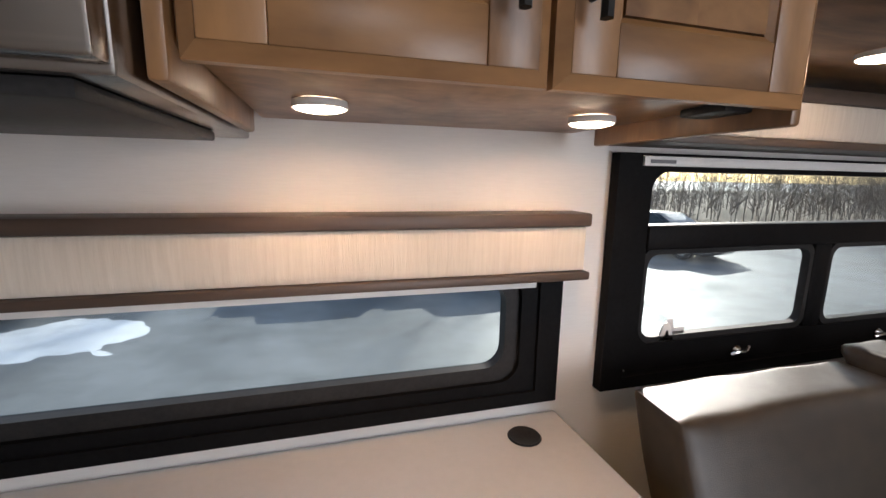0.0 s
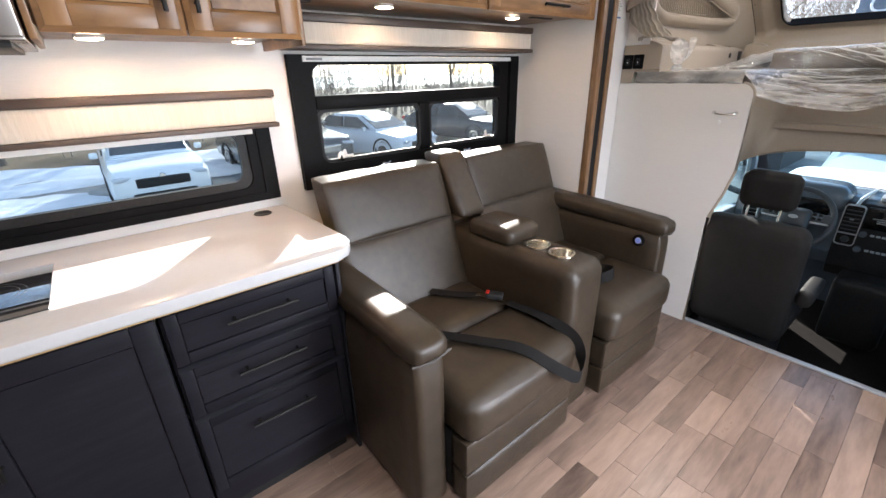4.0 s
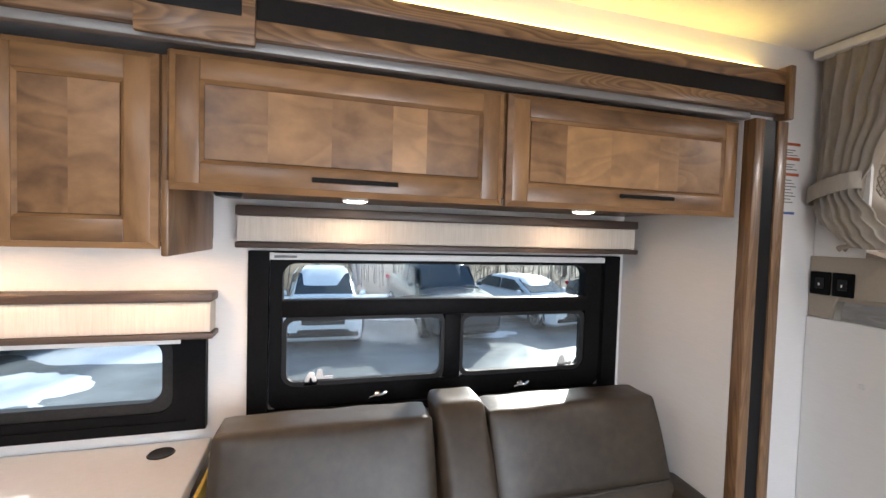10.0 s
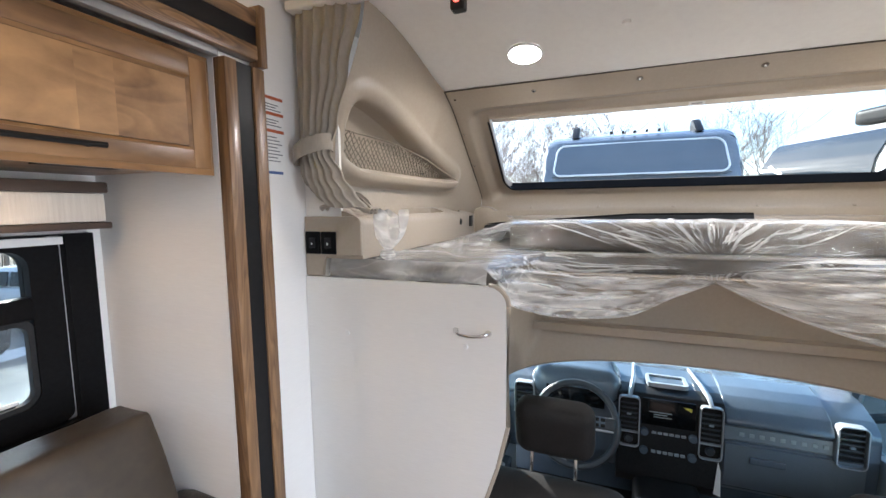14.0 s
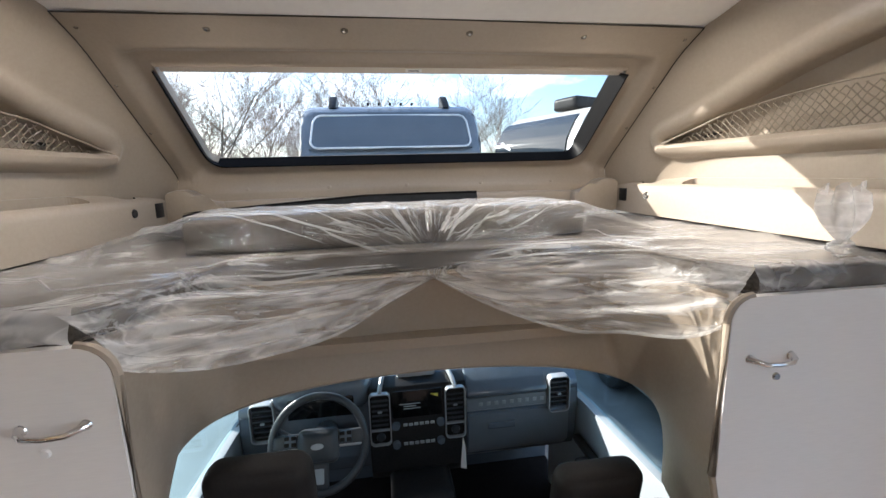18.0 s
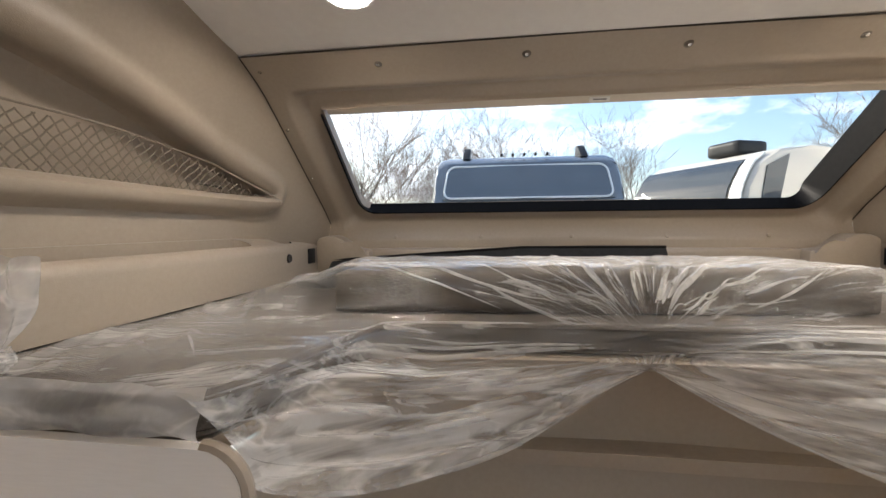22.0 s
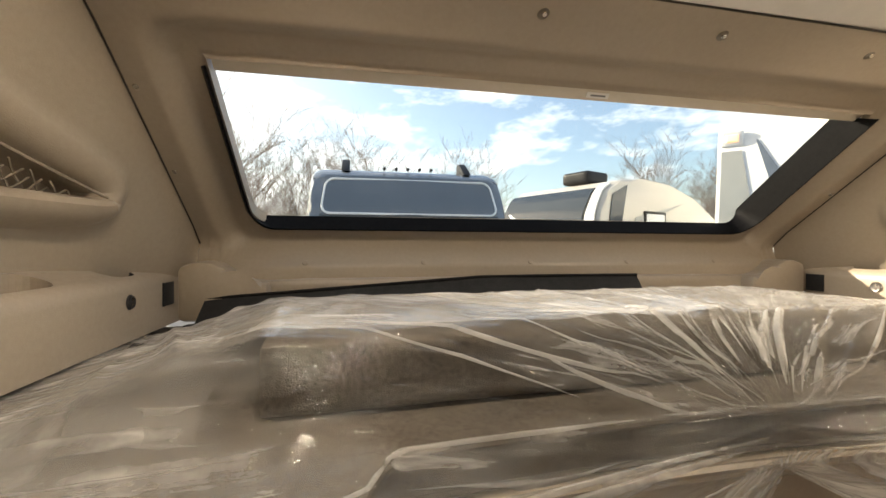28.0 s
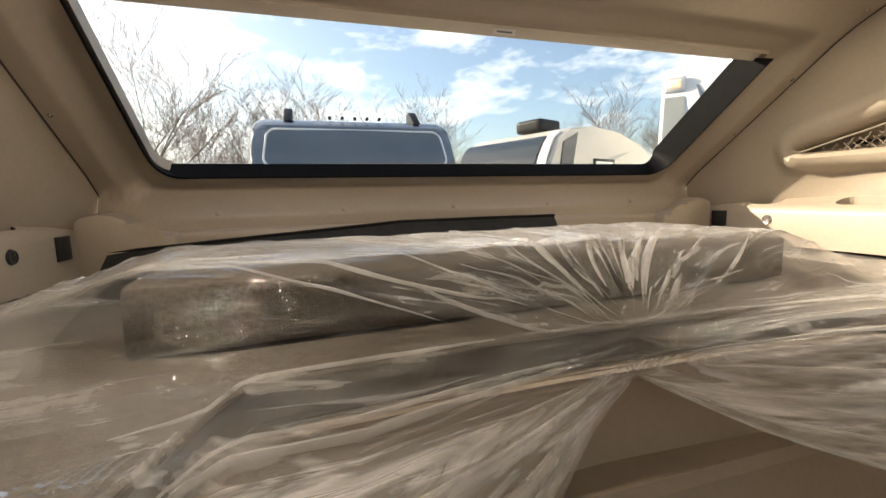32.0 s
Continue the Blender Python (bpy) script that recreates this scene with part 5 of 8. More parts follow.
side_panel(1)
side_panel(-1)
pl = thing("switch_plate", (2.598, 0.555, 1.452), "black rocker switch pair on the bunk's end", "switch")
for y in (0.588, 0.527):
    r = part("rocker", box(2.582, 2.5895, y - 0.029, y + 0.029, 1.414, 1.488, 0.004), M_BLACK, pl)
    part("key", box(2.578, 2.582, y - 0.012, y + 0.012, 1.434, 1.468, 0.002), M_BLACKP, r)
    part("mark", box(2.5775, 2.578, y - 0.002, y + 0.002, 1.444, 1.452), M_LABELW, r)
for s in (1, -1):
    # L-shaped end face: the mattress runs on below it
    single("bunk_end_panel", prism([(C + s * 1.047, 1.412), (C + s * 1.047, 1.520), (C + s * 1.053, 1.531), (C + s * 1.066, 1.537), (C + s * 1.262, 1.537), (C + s * 1.262, 1.34), (C + s * 1.195, 1.34), (C + s * 1.19, 1.40), (C + s * 1.18, 1.412)], "x", 2.588, 2.6015, 0.003), M_CAP, "tan end face of the bunk shelf", "panel", kind="structure")


def front_edge(y):
    """x of the bunk's front edge: side wings with a bay cut back between them."""
    t = abs(y - C)
    k = max(0.0, min(1.0, (0.68 - t) / 0.17))
    return 2.605 + 0.405 * k * k * (3 - 2 * k) + 0.025 * max(0.0, 1 - (t / 0.5) ** 2)


bm = bmesh.new()
ys = [C - 1.24 + 2.48 * i / 90 for i in range(91)]
prism([(front_edge(y), y) for y in ys] + [(3.86, C + 1.24), (3.86, C - 1.24)], "z", 1.303, 1.324, bm=bm)
single("bunk_board", bm, M_CAP, "tan board that carries the bunk mattress", "board", kind="structure")
bm = bmesh.new()
ys = [C - 1.18 + 2.36 * i / 90 for i in range(91)]
prism([(front_edge(y) + 0.015, y) for y in ys] + [(3.84, C + 1.18), (3.84, C - 1.18)], "z", 1.326, 1.385, 0.012, bm=bm)
mat = thing("bunk_mattress", (3.2, C, 1.326), "thin speckled grey mattress on the cab-over bunk", "mattress")
part("pad", bm, M_TWEED, mat)
for z in (1.331, 1.381):
    part("piping", tube([(front_edge(y) + 0.013, y, z) for y in ys], 0.004, 6), M_TWEED, mat)
tilt = pose(0, 0, 0, 0, 0, 3.2)
single("bunk_cushion", cushion(3.36, -0.565, 1.436, 0.40, 1.25, 0.10, 0.014, 9, (0.002, 0.002, 0.004), tilt, crease=0.003), M_TWEED, "grey speckled backrest cushion lying on the bunk", "cushion")
bm = sheet(lambda u, v: (3.70 + 0.10 * v - 0.05 * u, 0.33 - 1.28 * u, 1.392 + 0.125 * v * (0.55 + 0.45 * min(1, u * 1.6)) + 0.002 * math.sin(u * 23) * v), 40, 5, 0.006)
net = thing("safety_net_roll", (3.7, -0.3, 1.39), "folded black mesh safety net along the bunk's front", "safety net")
part("mesh_cloth", bm, M_BLACKNET, net)
part("hem", tube([(3.80 - 0.05 * u, 0.33 - 1.28 * u, 1.519 - 0.056 * max(0.0, 1 - u * 1.6)) for u in (0, 0.15, 0.3, 0.45, 0.6, 0.8, 1.0)], 0.005, 6), M_WEB, net, "black bound hem")
cs = single("net_sleeve", sheet(lambda u, v: (3.44 + 0.28 * u + 0.05 * v, 0.36 - 0.20 * v - 0.03 * u, 1.39 + 0.02 * math.sin(u * 9 + v * 5) + 0.025 * v), 12, 8, 0.006), M_BLACKNET, "crumpled black strap bundle in the bunk's corner", "strap")
single("strap_toggle", tube([(3.68, 0.371, 1.40), (3.685, 0.341, 1.40)], 0.006, 10), M_BRASSCUP, "small brass strap end lying on the mattress", "strap end")

# surround between the bunk and the cab

def arch_pt(t):
    """The cab opening's edge: t from -1 (driver's side foot) over 0 (top) to 1."""
    a = radians(90 * t)
    yy = math.copysign(abs(math.sin(a)) ** 0.72, t) * 0.76
    zz = 0.58 + 0.435 * abs(math.cos(a)) ** 0.42
    return Vector((3.06 - 0.09 * abs(t), C - yy, zz))


def outer_pt(t):
    """The bunk's front edge, running down the partitions' edges at both ends."""
    s, at = (1 if t > 0 else -1), abs(t)
    if at < 0.55:
        y = at / 0.55 * 0.606
        return Vector((front_edge(C + y) + 0.004, C - s * y, 1.324))
    k = (at - 0.55) / 0.45
    z = 1.324 - 0.75 * k
    q = max(0.0, min(1.0, (0.93 - z) / 0.27))
    return Vector((2.612 + 0.03 * k, C - s * (0.606 + 0.07 * q), z))


sur = thing("cab_surround", (2.9, C, 0.58), "tan moulded surround arching over the cab opening", "panel", kind="structure")


def loft(u, v):
    a, b = outer_pt(2 * u - 1), arch_pt(2 * u - 1)
    p = a.lerp(b, v)
    return p + Vector((0.05 * math.sin(v * math.pi), 0, 0.02 * math.sin(v * math.pi)))


part("shell", sheet(loft, 80, 10, 0.012), M_CAP, sur)
part("edge_bead", tube([arch_pt(-1 + i / 30) for i in range(61)], 0.010, 8), M_CAP, sur)
part("step_line", tube([loft(0.5 - 0.21 + 0.42 * i / 14, 0.45) + Vector((-0.003, 0, 0)) for i in range(15)], 0.004, 6), M_CAP, sur)
for u in (0.295, 0.705):
    part("seam", tube([loft(u, 0.1 + 0.09 * i) + Vector((-0.002, 0, 0)) for i in range(10)], 0.003, 6), M_CAP, sur)

# partitions with their hatch handles


def hatch(y_in, y_out, s, label):
    h = thing("hatch_panel", (2.6, (y_in + y_out) / 2, 0), label, "cabinet door", "hatch panels")
    pts = [(y_out, 0.0)]
    inner_low = y_in + s * 0.075
    pts += [(inner_low, 0.0), (inner_low, 0.66), (y_in + s * 0.03, 0.80), (y_in, 0.93)]
    pts += [(y_in + s * 0.055 * (1 - math.cos(radians(a))), 1.283 + 0.055 * math.sin(radians(a))) for a in range(0, 91, 15)]
    pts += [(y_out, 1.338)]
    part("panel", prism(pts, "x", 2.585, 2.603), M_WALL, h, smooth=False)
    path = [(2.594, p[0] - s * 0.003, p[1]) for p in pts[1:-1]]
    part("edge_trim", tube(path, 0.009, 8), M_CAP, h, "tan edge moulding")
    y0, y1 = y_in + s * 0.052, y_in + s * 0.15
    z = 1.202
    hd = part("handle", tube([(2.584, y0, z), (2.572, y0 + s * 0.004, z), (2.562, y0 + s * 0.018, z - 0.004), (2.56, (y0 + y1) / 2, z - 0.006), (2.562, y1 - s * 0.018, z - 0.004), (2.572, y1 - s * 0.004, z), (2.584, y1, z)], [0.009, 0.006, 0.005, 0.0045, 0.005, 0.006, 0.009], 10), M_CHROME, h, "small chrome pull handle")
    for y in (y0, y1):
        part("foot", lathe([(0.0, 0.004), (0.008, 0.003), (0.010, 0)], (2.585, y, z), 14, pose(0, 0, 0, 0, -90)), M_CHROME, hd)
    part("lock", lathe([(0.0, 0.004), (0.007, 0.004), (0.009, 0.0)], (2.585, y_in + s * 0.12, 1.157), 14, pose(0, 0, 0, 0, -90)), M_WHITE if s > 0 else M_STEEL, h, "round lock")
    part("catch", lathe([(0.0, 0.003), (0.007, 0.003), (0.009, 0.0)], (2.585, y_in + s * 0.525, 1.157), 14, pose(0, 0, 0, 0, -90)), M_WHITE, h)
    return h


hatch(-0.06, 0.622, 1, "white board hatch panel with a chrome pull beside the driver's seat")
hatch(-1.215, C - 1.26, -1, "white board hatch panel with a chrome pull beside the passenger's seat")

# curtain, its rail and tie
single("curtain_rail", cushion(2.545, C, 2.172, 0.045, 2.5, 0.032, 0.008, 5), M_WHITE, "white curtain rail across the ceiling", "curtain rail")
cur = thing("curtain", (2.64, 0.5, 1.55), "grey-beige cab curtain gathered by a tie", "curtain")


def fold_line(v):
    """Half-width and middle of the gathered cloth at v, from the top down."""
    keys = ((0.0, 0.118, 0.494, 2.575), (0.30, 0.092, 0.520, 2.58), (0.55, 0.072, 0.540, 2.580), (0.70, 0.056, 0.556, 2.580), (0.83, 0.080, 0.530, 2.574), (0.93, 0.096, 0.500, 2.570), (1.0, 0.108, 0.470, 2.572))
    for p, q in zip(keys, keys[1:]):
        if v <= q[0]:
            t = (v - p[0]) / (q[0] - p[0])
            t = t * t * (3 - 2 * t)
            return [m + (n - m) * t for m, n in zip(p[1:], q[1:])]
    return keys[-1][1:]


def drape(u, v):
    w, mid, x0 = fold_line(v)
    ph = u * math.pi * 13 + 1.2 * math.sin(u * 7 + 1.0) + 0.8 * math.sin(v * 3.0 + u * 5)
    low = max(0.0, (v - 0.72) / 0.28)
    deep = 0.0058 * (1 - 0.7 * low)
    x = x0 + deep * math.sin(ph) - (0.034 + 0.022 * low) * math.sin(math.pi * u) ** 0.7 + 0.003 * noise.noise(Vector((u * 9, v * 5, 2)))
    y = min(mid, 0.614 - w) + w * (1 - 2 * u) + 0.004 * math.cos(ph)
    z = 2.158 - 0.60 * v + 0.085 * low ** 1.5 * (1 - u) ** 2.2 + 0.006 * math.sin(u * 9) * low
    return (x, y, z)


part("cloth", sheet(drape, 150, 44, 0.002), M_CURTAIN, cur)


def tie(u, v):
    q = 2 * math.pi * u
    w, mid, x0 = fold_line(0.68)
    return (x0 - 0.020 + 0.048 * math.cos(q), min(mid, 0.61 - w) + (w + 0.006) * math.sin(q), 1.772 - 0.05 * v - 0.022 * math.sin(q))


part("tie_band", sheet(tie, 28, 4, 0.003), M_CURTAIN, cur, "tie band of the same cloth")


def tail(u, v):
    """The hem, bunched into a few rolls that lie on the shelf."""
    q = u * math.pi * 6
    y = 0.535 - 0.185 * v + 0.006 * noise.noise(Vector((u * 4, v * 6, 1)))
    rise = math.sin(math.pi * min(1.0, v * 1.15)) ** 0.7
    return (2.552 + 0.075 * u + 0.006 * math.cos(q + v * 2), y, 1.553 + 0.010 * (1 - v) + (0.012 + 0.040 * u) * rise + 0.0075 * math.sin(q + 1.5 * math.sin(v * 4)) + 0.004 * noise.noise(Vector((u * 9, v * 9, 5))))


part("tail", sheet(tail, 48, 30, 0.002), M_CURTAIN, cur, "bunched lower end")

# warning label on the wall
lab = thing("warning_label", (2.46, 0.6235, 1.70), "white warning label with orange header bars", "label")
part("paper", box(2.412, 2.512, 0.6215, 0.6233, 1.66, 1.90), M_LABELW, lab)
for z in (1.886, 1.84, 1.79):
    part("header", box(2.414, 2.51, 0.6205, 0.6214, z, z + 0.009), M_ORANGE, lab, "orange header bar")
part("footer", box(2.414, 2.50, 0.6205, 0.6214, 1.668, 1.676), M_BLUEP, lab, "blue bar")
for z in (1.87, 1.862, 1.854, 1.825, 1.817, 1.809, 1.775, 1.765, 1.755, 1.745, 1.735, 1.725, 1.715, 1.705):
    part("text_line", box(2.42, 2.50 - 0.02 * ((z * 1000) % 3) / 2, 0.6205, 0.6214, z, z + 0.003), M_PRINT, lab, smooth=False)

# the coach's ends beside the bunk, and an unseen outer skin added against stray light
for s in (1, -1):
    single("bunk_jamb", box(2.60, 2.612, min(C + s * 1.125, C + s * 1.262), max(C + s * 1.125, C + s * 1.262), 1.533, 2.188), M_WALL, "white jamb beside the bunk", "wall", kind="structure")
    single("outer_wall", box(2.63, 3.95, min(C + s * 1.27, C + s * 1.30), max(C + s * 1.27, C + s * 1.30), 1.25, 2.24), M_WHITE, "white outer skin of the cab-over, added unseen to block stray light", "wall", kind="structure")
single("outer_roof", box(-2.0, 3.24, C - 1.30, C + 1.30, 2.245, 2.27), M_WHITE, "white outer roof, added unseen to block stray light", "roof", kind="structure")

# ceiling lamps and the small hanging sensor
puck(3.065, -0.02, ceil_z(3.065), 0.064, M_PUCKC, "round white ceiling light over the bunk", "ceiling lights", pose(0, 0, 0, 0, 12))
puck(3.065, -1.245, ceil_z(3.065), 0.064, M_PUCKC, "round white ceiling light over the bunk", "ceiling lights", pose(0, 0, 0, 0, 12))
sen = thing("alarm_sensor", (2.60, 0.08, 2.10), "small black ceiling sensor with a red light", "sensor")
part("housing", cushion(2.60, 0.08, 2.128, 0.035, 0.04, 0.06, 0.006, 5), M_BLACKP, sen)
part("mount", box(2.595, 2.605, 0.072, 0.088, 2.155, 2.189, 0.001), M_BLACKP, sen)
part("red_lens", lathe([(0.0, 0.004), (0.010, 0.003), (0.011, 0)], (2.5815, 0.08, 2.125), 14, pose(0, 0, 0, 0, -90)), M_RED, sen, "glowing red lens")
for x, y in ((2.98, -0.36), (2.98, -0.92)):
    single("ceiling_screw", lathe([(0.0, -0.006), (0.010, -0.006), (0.014, -0.001), (0.014, 0.004)], (x, y, ceil_z(x)), 14), M_CEIL, "small capped ceiling screw", "screw", "ceiling screws")

# ---- plastic film over the bunk ----
def film_material(name, low, high, flat_sheen, relief, crease, along=0.0, fade=None):
    """Clear film with a wrinkled gloss; milk paints bright creases out from the knot and sheen on flat parts."""
    m = bpy.data.materials.new(name)
    m.use_nodes = True
    nt = m.node_tree
    nt.nodes.remove(nt.nodes["Principled BSDF"])

    def node(kind, **kw):
        n = nt.nodes.new(kind)
        for k, v in kw.items():
            n.inputs[k.replace("_", " ")].default_value = v
        return n

    def math_node(op, x, y=None):
        n = nt.nodes.new("ShaderNodeMath")
        n.operation = op
        for i, s in enumerate((x, y)):
            if s is None:
                continue
            if isinstance(s, (int, float)):
                n.inputs[i].default_value = s
            else:
                nt.links.new(s, n.inputs[i])
        return n.outputs[0]

    tc = node("ShaderNodeTexCoord")
    mp = node("ShaderNodeMapping", Location=(-3.035, 0.655, -1.30))
    nt.links.new(tc.outputs["Object"], mp.inputs["Vector"])
    sep = node("ShaderNodeSeparateXYZ")
    nt.links.new(mp.outputs[0], sep.inputs[0])
    ang = math_node("ARCTAN2", sep.outputs[1], sep.outputs[0])
    ln = node("ShaderNodeVectorMath")
    ln.operation = "LENGTH"
    nt.links.new(mp.outputs[0], ln.inputs[0])
    cmb = node("ShaderNodeCombineXYZ")
    nt.links.new(math_node("MULTIPLY", ang, 3.2), cmb.inputs[0])
    nt.links.new(math_node("MULTIPLY", ln.outputs["Value"], 0.5), cmb.inputs[1])
    nt.links.new(math_node("MULTIPLY", sep.outputs[2], 3.0), cmb.inputs[2])
    # ridge noise painted white: whitened creases that also carry the folds' highlights
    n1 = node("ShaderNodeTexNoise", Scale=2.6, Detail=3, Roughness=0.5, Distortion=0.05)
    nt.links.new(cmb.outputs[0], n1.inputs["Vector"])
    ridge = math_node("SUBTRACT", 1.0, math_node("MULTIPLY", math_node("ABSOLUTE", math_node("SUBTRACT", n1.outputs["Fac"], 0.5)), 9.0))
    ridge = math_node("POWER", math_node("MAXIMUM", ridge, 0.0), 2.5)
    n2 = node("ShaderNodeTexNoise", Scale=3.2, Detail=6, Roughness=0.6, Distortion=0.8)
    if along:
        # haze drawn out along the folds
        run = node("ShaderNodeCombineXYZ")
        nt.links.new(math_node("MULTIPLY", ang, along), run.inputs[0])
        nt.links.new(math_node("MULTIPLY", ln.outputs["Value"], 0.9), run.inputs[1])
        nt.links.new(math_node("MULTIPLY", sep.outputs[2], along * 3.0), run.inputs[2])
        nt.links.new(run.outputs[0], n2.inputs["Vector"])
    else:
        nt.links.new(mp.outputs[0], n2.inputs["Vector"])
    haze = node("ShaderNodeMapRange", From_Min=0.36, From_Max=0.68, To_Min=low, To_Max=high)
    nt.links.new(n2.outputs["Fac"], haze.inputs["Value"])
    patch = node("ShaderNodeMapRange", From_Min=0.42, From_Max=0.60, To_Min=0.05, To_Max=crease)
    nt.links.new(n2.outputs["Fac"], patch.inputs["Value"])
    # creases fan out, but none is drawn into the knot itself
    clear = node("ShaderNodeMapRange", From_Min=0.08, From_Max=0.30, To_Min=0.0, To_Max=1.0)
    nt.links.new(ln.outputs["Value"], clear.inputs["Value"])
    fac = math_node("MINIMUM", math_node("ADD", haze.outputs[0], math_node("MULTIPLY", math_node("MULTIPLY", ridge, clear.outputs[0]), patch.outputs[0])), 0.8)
    # finer streaks painted white in the same way
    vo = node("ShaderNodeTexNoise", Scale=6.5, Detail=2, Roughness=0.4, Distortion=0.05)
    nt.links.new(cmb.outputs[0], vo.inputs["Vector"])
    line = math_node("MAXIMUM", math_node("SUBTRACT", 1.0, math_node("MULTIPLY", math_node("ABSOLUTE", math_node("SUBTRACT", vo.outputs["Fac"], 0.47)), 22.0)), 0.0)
    # film that faces up is painted milkier for its grazing-light sheen
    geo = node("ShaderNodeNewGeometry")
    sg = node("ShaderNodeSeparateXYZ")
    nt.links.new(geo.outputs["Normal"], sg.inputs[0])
    flat = node("ShaderNodeMapRange", From_Min=0.86, From_Max=0.985, To_Min=0.0, To_Max=flat_sheen)
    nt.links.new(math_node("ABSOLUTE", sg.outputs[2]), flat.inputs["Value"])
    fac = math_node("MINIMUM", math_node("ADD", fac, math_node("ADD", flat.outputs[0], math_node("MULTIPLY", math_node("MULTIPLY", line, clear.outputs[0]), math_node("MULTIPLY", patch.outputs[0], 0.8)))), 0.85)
    if fade:
        # the milk fades in from the sheet's edge by the cushion
        span = node("ShaderNodeMapRange", From_Min=fade[0], From_Max=fade[1], To_Min=0.0, To_Max=1.0)
        nt.links.new(math_node("ADD", sep.outputs[1], math_node("MULTIPLY", sep.outputs[0], 0.3)), span.inputs["Value"])
        fac = math_node("MULTIPLY", fac, span.outputs[0])
    nb = node("ShaderNodeTexNoise", Scale=3.4, Detail=4, Roughness=0.55, Distortion=0.1)
    nt.links.new(cmb.outputs[0], nb.inputs["Vector"])
    bp = node("ShaderNodeBump", Strength=relief, Distance=0.012)
    nf = node("ShaderNodeTexNoise", Scale=34.0, Detail=2, Roughness=0.5, Distortion=1.2)
    nt.links.new(mp.outputs[0], nf.inputs["Vector"])
    height = math_node("ADD", nb.outputs["Fac"], math_node("MULTIPLY", line, 0.25))
    nt.links.new(math_node("ADD", height, math_node("MULTIPLY", nf.outputs["Fac"], 0.55)), bp.inputs["Height"])
    tr = node("ShaderNodeBsdfTransparent", Color=(0.98, 0.975, 0.97, 1))
    df = node("ShaderNodeBsdfDiffuse", Color=(0.88, 0.875, 0.86, 1))
    tl = node("ShaderNodeBsdfTranslucent", Color=(0.88, 0.87, 0.85, 1))
    gl = node("ShaderNodeBsdfGlossy", Color=(0.95, 0.95, 0.95, 1), Roughness=0.10)
    for n in (df, gl):
        nt.links.new(bp.outputs["Normal"], n.inputs["Normal"])
    milk, body, out = (nt.nodes.new("ShaderNodeMixShader") for _ in range(3))
    milk.inputs[0].default_value = 0.5
    nt.links.new(df.outputs[0], milk.inputs[1])
    nt.links.new(tl.outputs[0], milk.inputs[2])
    nt.links.new(fac, body.inputs[0])
    nt.links.new(tr.outputs[0], body.inputs[1])
    nt.links.new(milk.outputs[0], body.inputs[2])
    lw = node("ShaderNodeLayerWeight")
    nt.links.new(bp.outputs["Normal"], lw.inputs["Normal"])
    gloss = math_node("ADD", math_node("MULTIPLY", math_node("POWER", lw.outputs["Facing"], 3.5), 0.62), 0.008)
    nt.links.new(gloss, out.inputs[0])
    nt.links.new(body.outputs[0], out.inputs[1])
    nt.links.new(gl.outputs[0], out.inputs[2])
    nt.links.new(out.outputs[0], nt.nodes["Material Output"].inputs["Surface"])
    return m


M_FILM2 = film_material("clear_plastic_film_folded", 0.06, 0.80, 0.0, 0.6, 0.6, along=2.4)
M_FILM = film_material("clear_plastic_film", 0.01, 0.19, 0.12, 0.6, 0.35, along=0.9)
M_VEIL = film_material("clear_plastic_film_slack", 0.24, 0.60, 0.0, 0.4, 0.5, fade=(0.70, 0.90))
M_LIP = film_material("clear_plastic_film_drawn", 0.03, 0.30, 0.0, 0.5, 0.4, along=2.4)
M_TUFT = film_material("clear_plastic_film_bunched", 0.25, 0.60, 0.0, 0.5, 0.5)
M_CREST = film_material("whitened_plastic_film", 0.32, 0.72, 0.0, 0.15, 0.25, along=1.2)
M_PLEAT = film_material("milky_film_ribbon", 0.10, 0.62, 0.0, 0.2, 0.0)
KNOT = Vector((3.035, -0.655, 1.305))
film = thing("plastic_film", (3.1, C, 1.35), "clear crumpled plastic film tied over the bunk mattress", "plastic wrap")


def crumple(p, amp):
    q = Vector((p[0] * 1.5, p[1] * 0.6, 0))
    r = 1 - abs(noise.noise(q * 4.2)) * 2.4
    s = 1 - abs(noise.noise(q * 9.5 + Vector((9, 4, 2)))) * 2.4
    return amp * (0.8 * max(r, 0) ** 3 + 0.12 * max(s, 0) ** 3)


def rays(p, amp):
    """Folds that run out from the knot."""
    e = Vector((p[0] - KNOT.x + 0.05, p[1] - KNOT.y))
    r = e.length
    a = math.atan2(e.y, e.x)
    f = max(0, 1 - abs(noise.noise(Vector((a * 3.2, r * 0.8, 3)))) * 4) ** 2 + 0.6 * max(0, 1 - abs(noise.noise(Vector((a * 6.0, r * 1.2, 8)))) * 4) ** 2
    return amp * f * min(1, r / 0.08) * math.exp(-r / 0.45)


def film_base(x, y):
    """Height of what lies below the film; taut from the cushion's edges outwards."""
    c3, s3 = math.cos(radians(3.2)), math.sin(radians(3.2))
    dx, dy = x - 3.36, y + 0.565
    cx, cy = dx * c3 + dy * s3, -dx * s3 + dy * c3
    ex = max(abs(cx) - 0.195, 0) / (0.12 if cx < 0 else 0.2)
    ey = max(abs(cy) - 0.62, 0) / (0.36 if cy > 0 else 0.30)
    d = math.sqrt(ex * ex + ey * ey)
    return 1.389 + 0.104 * max(0.0, 1 - d) ** 1.08


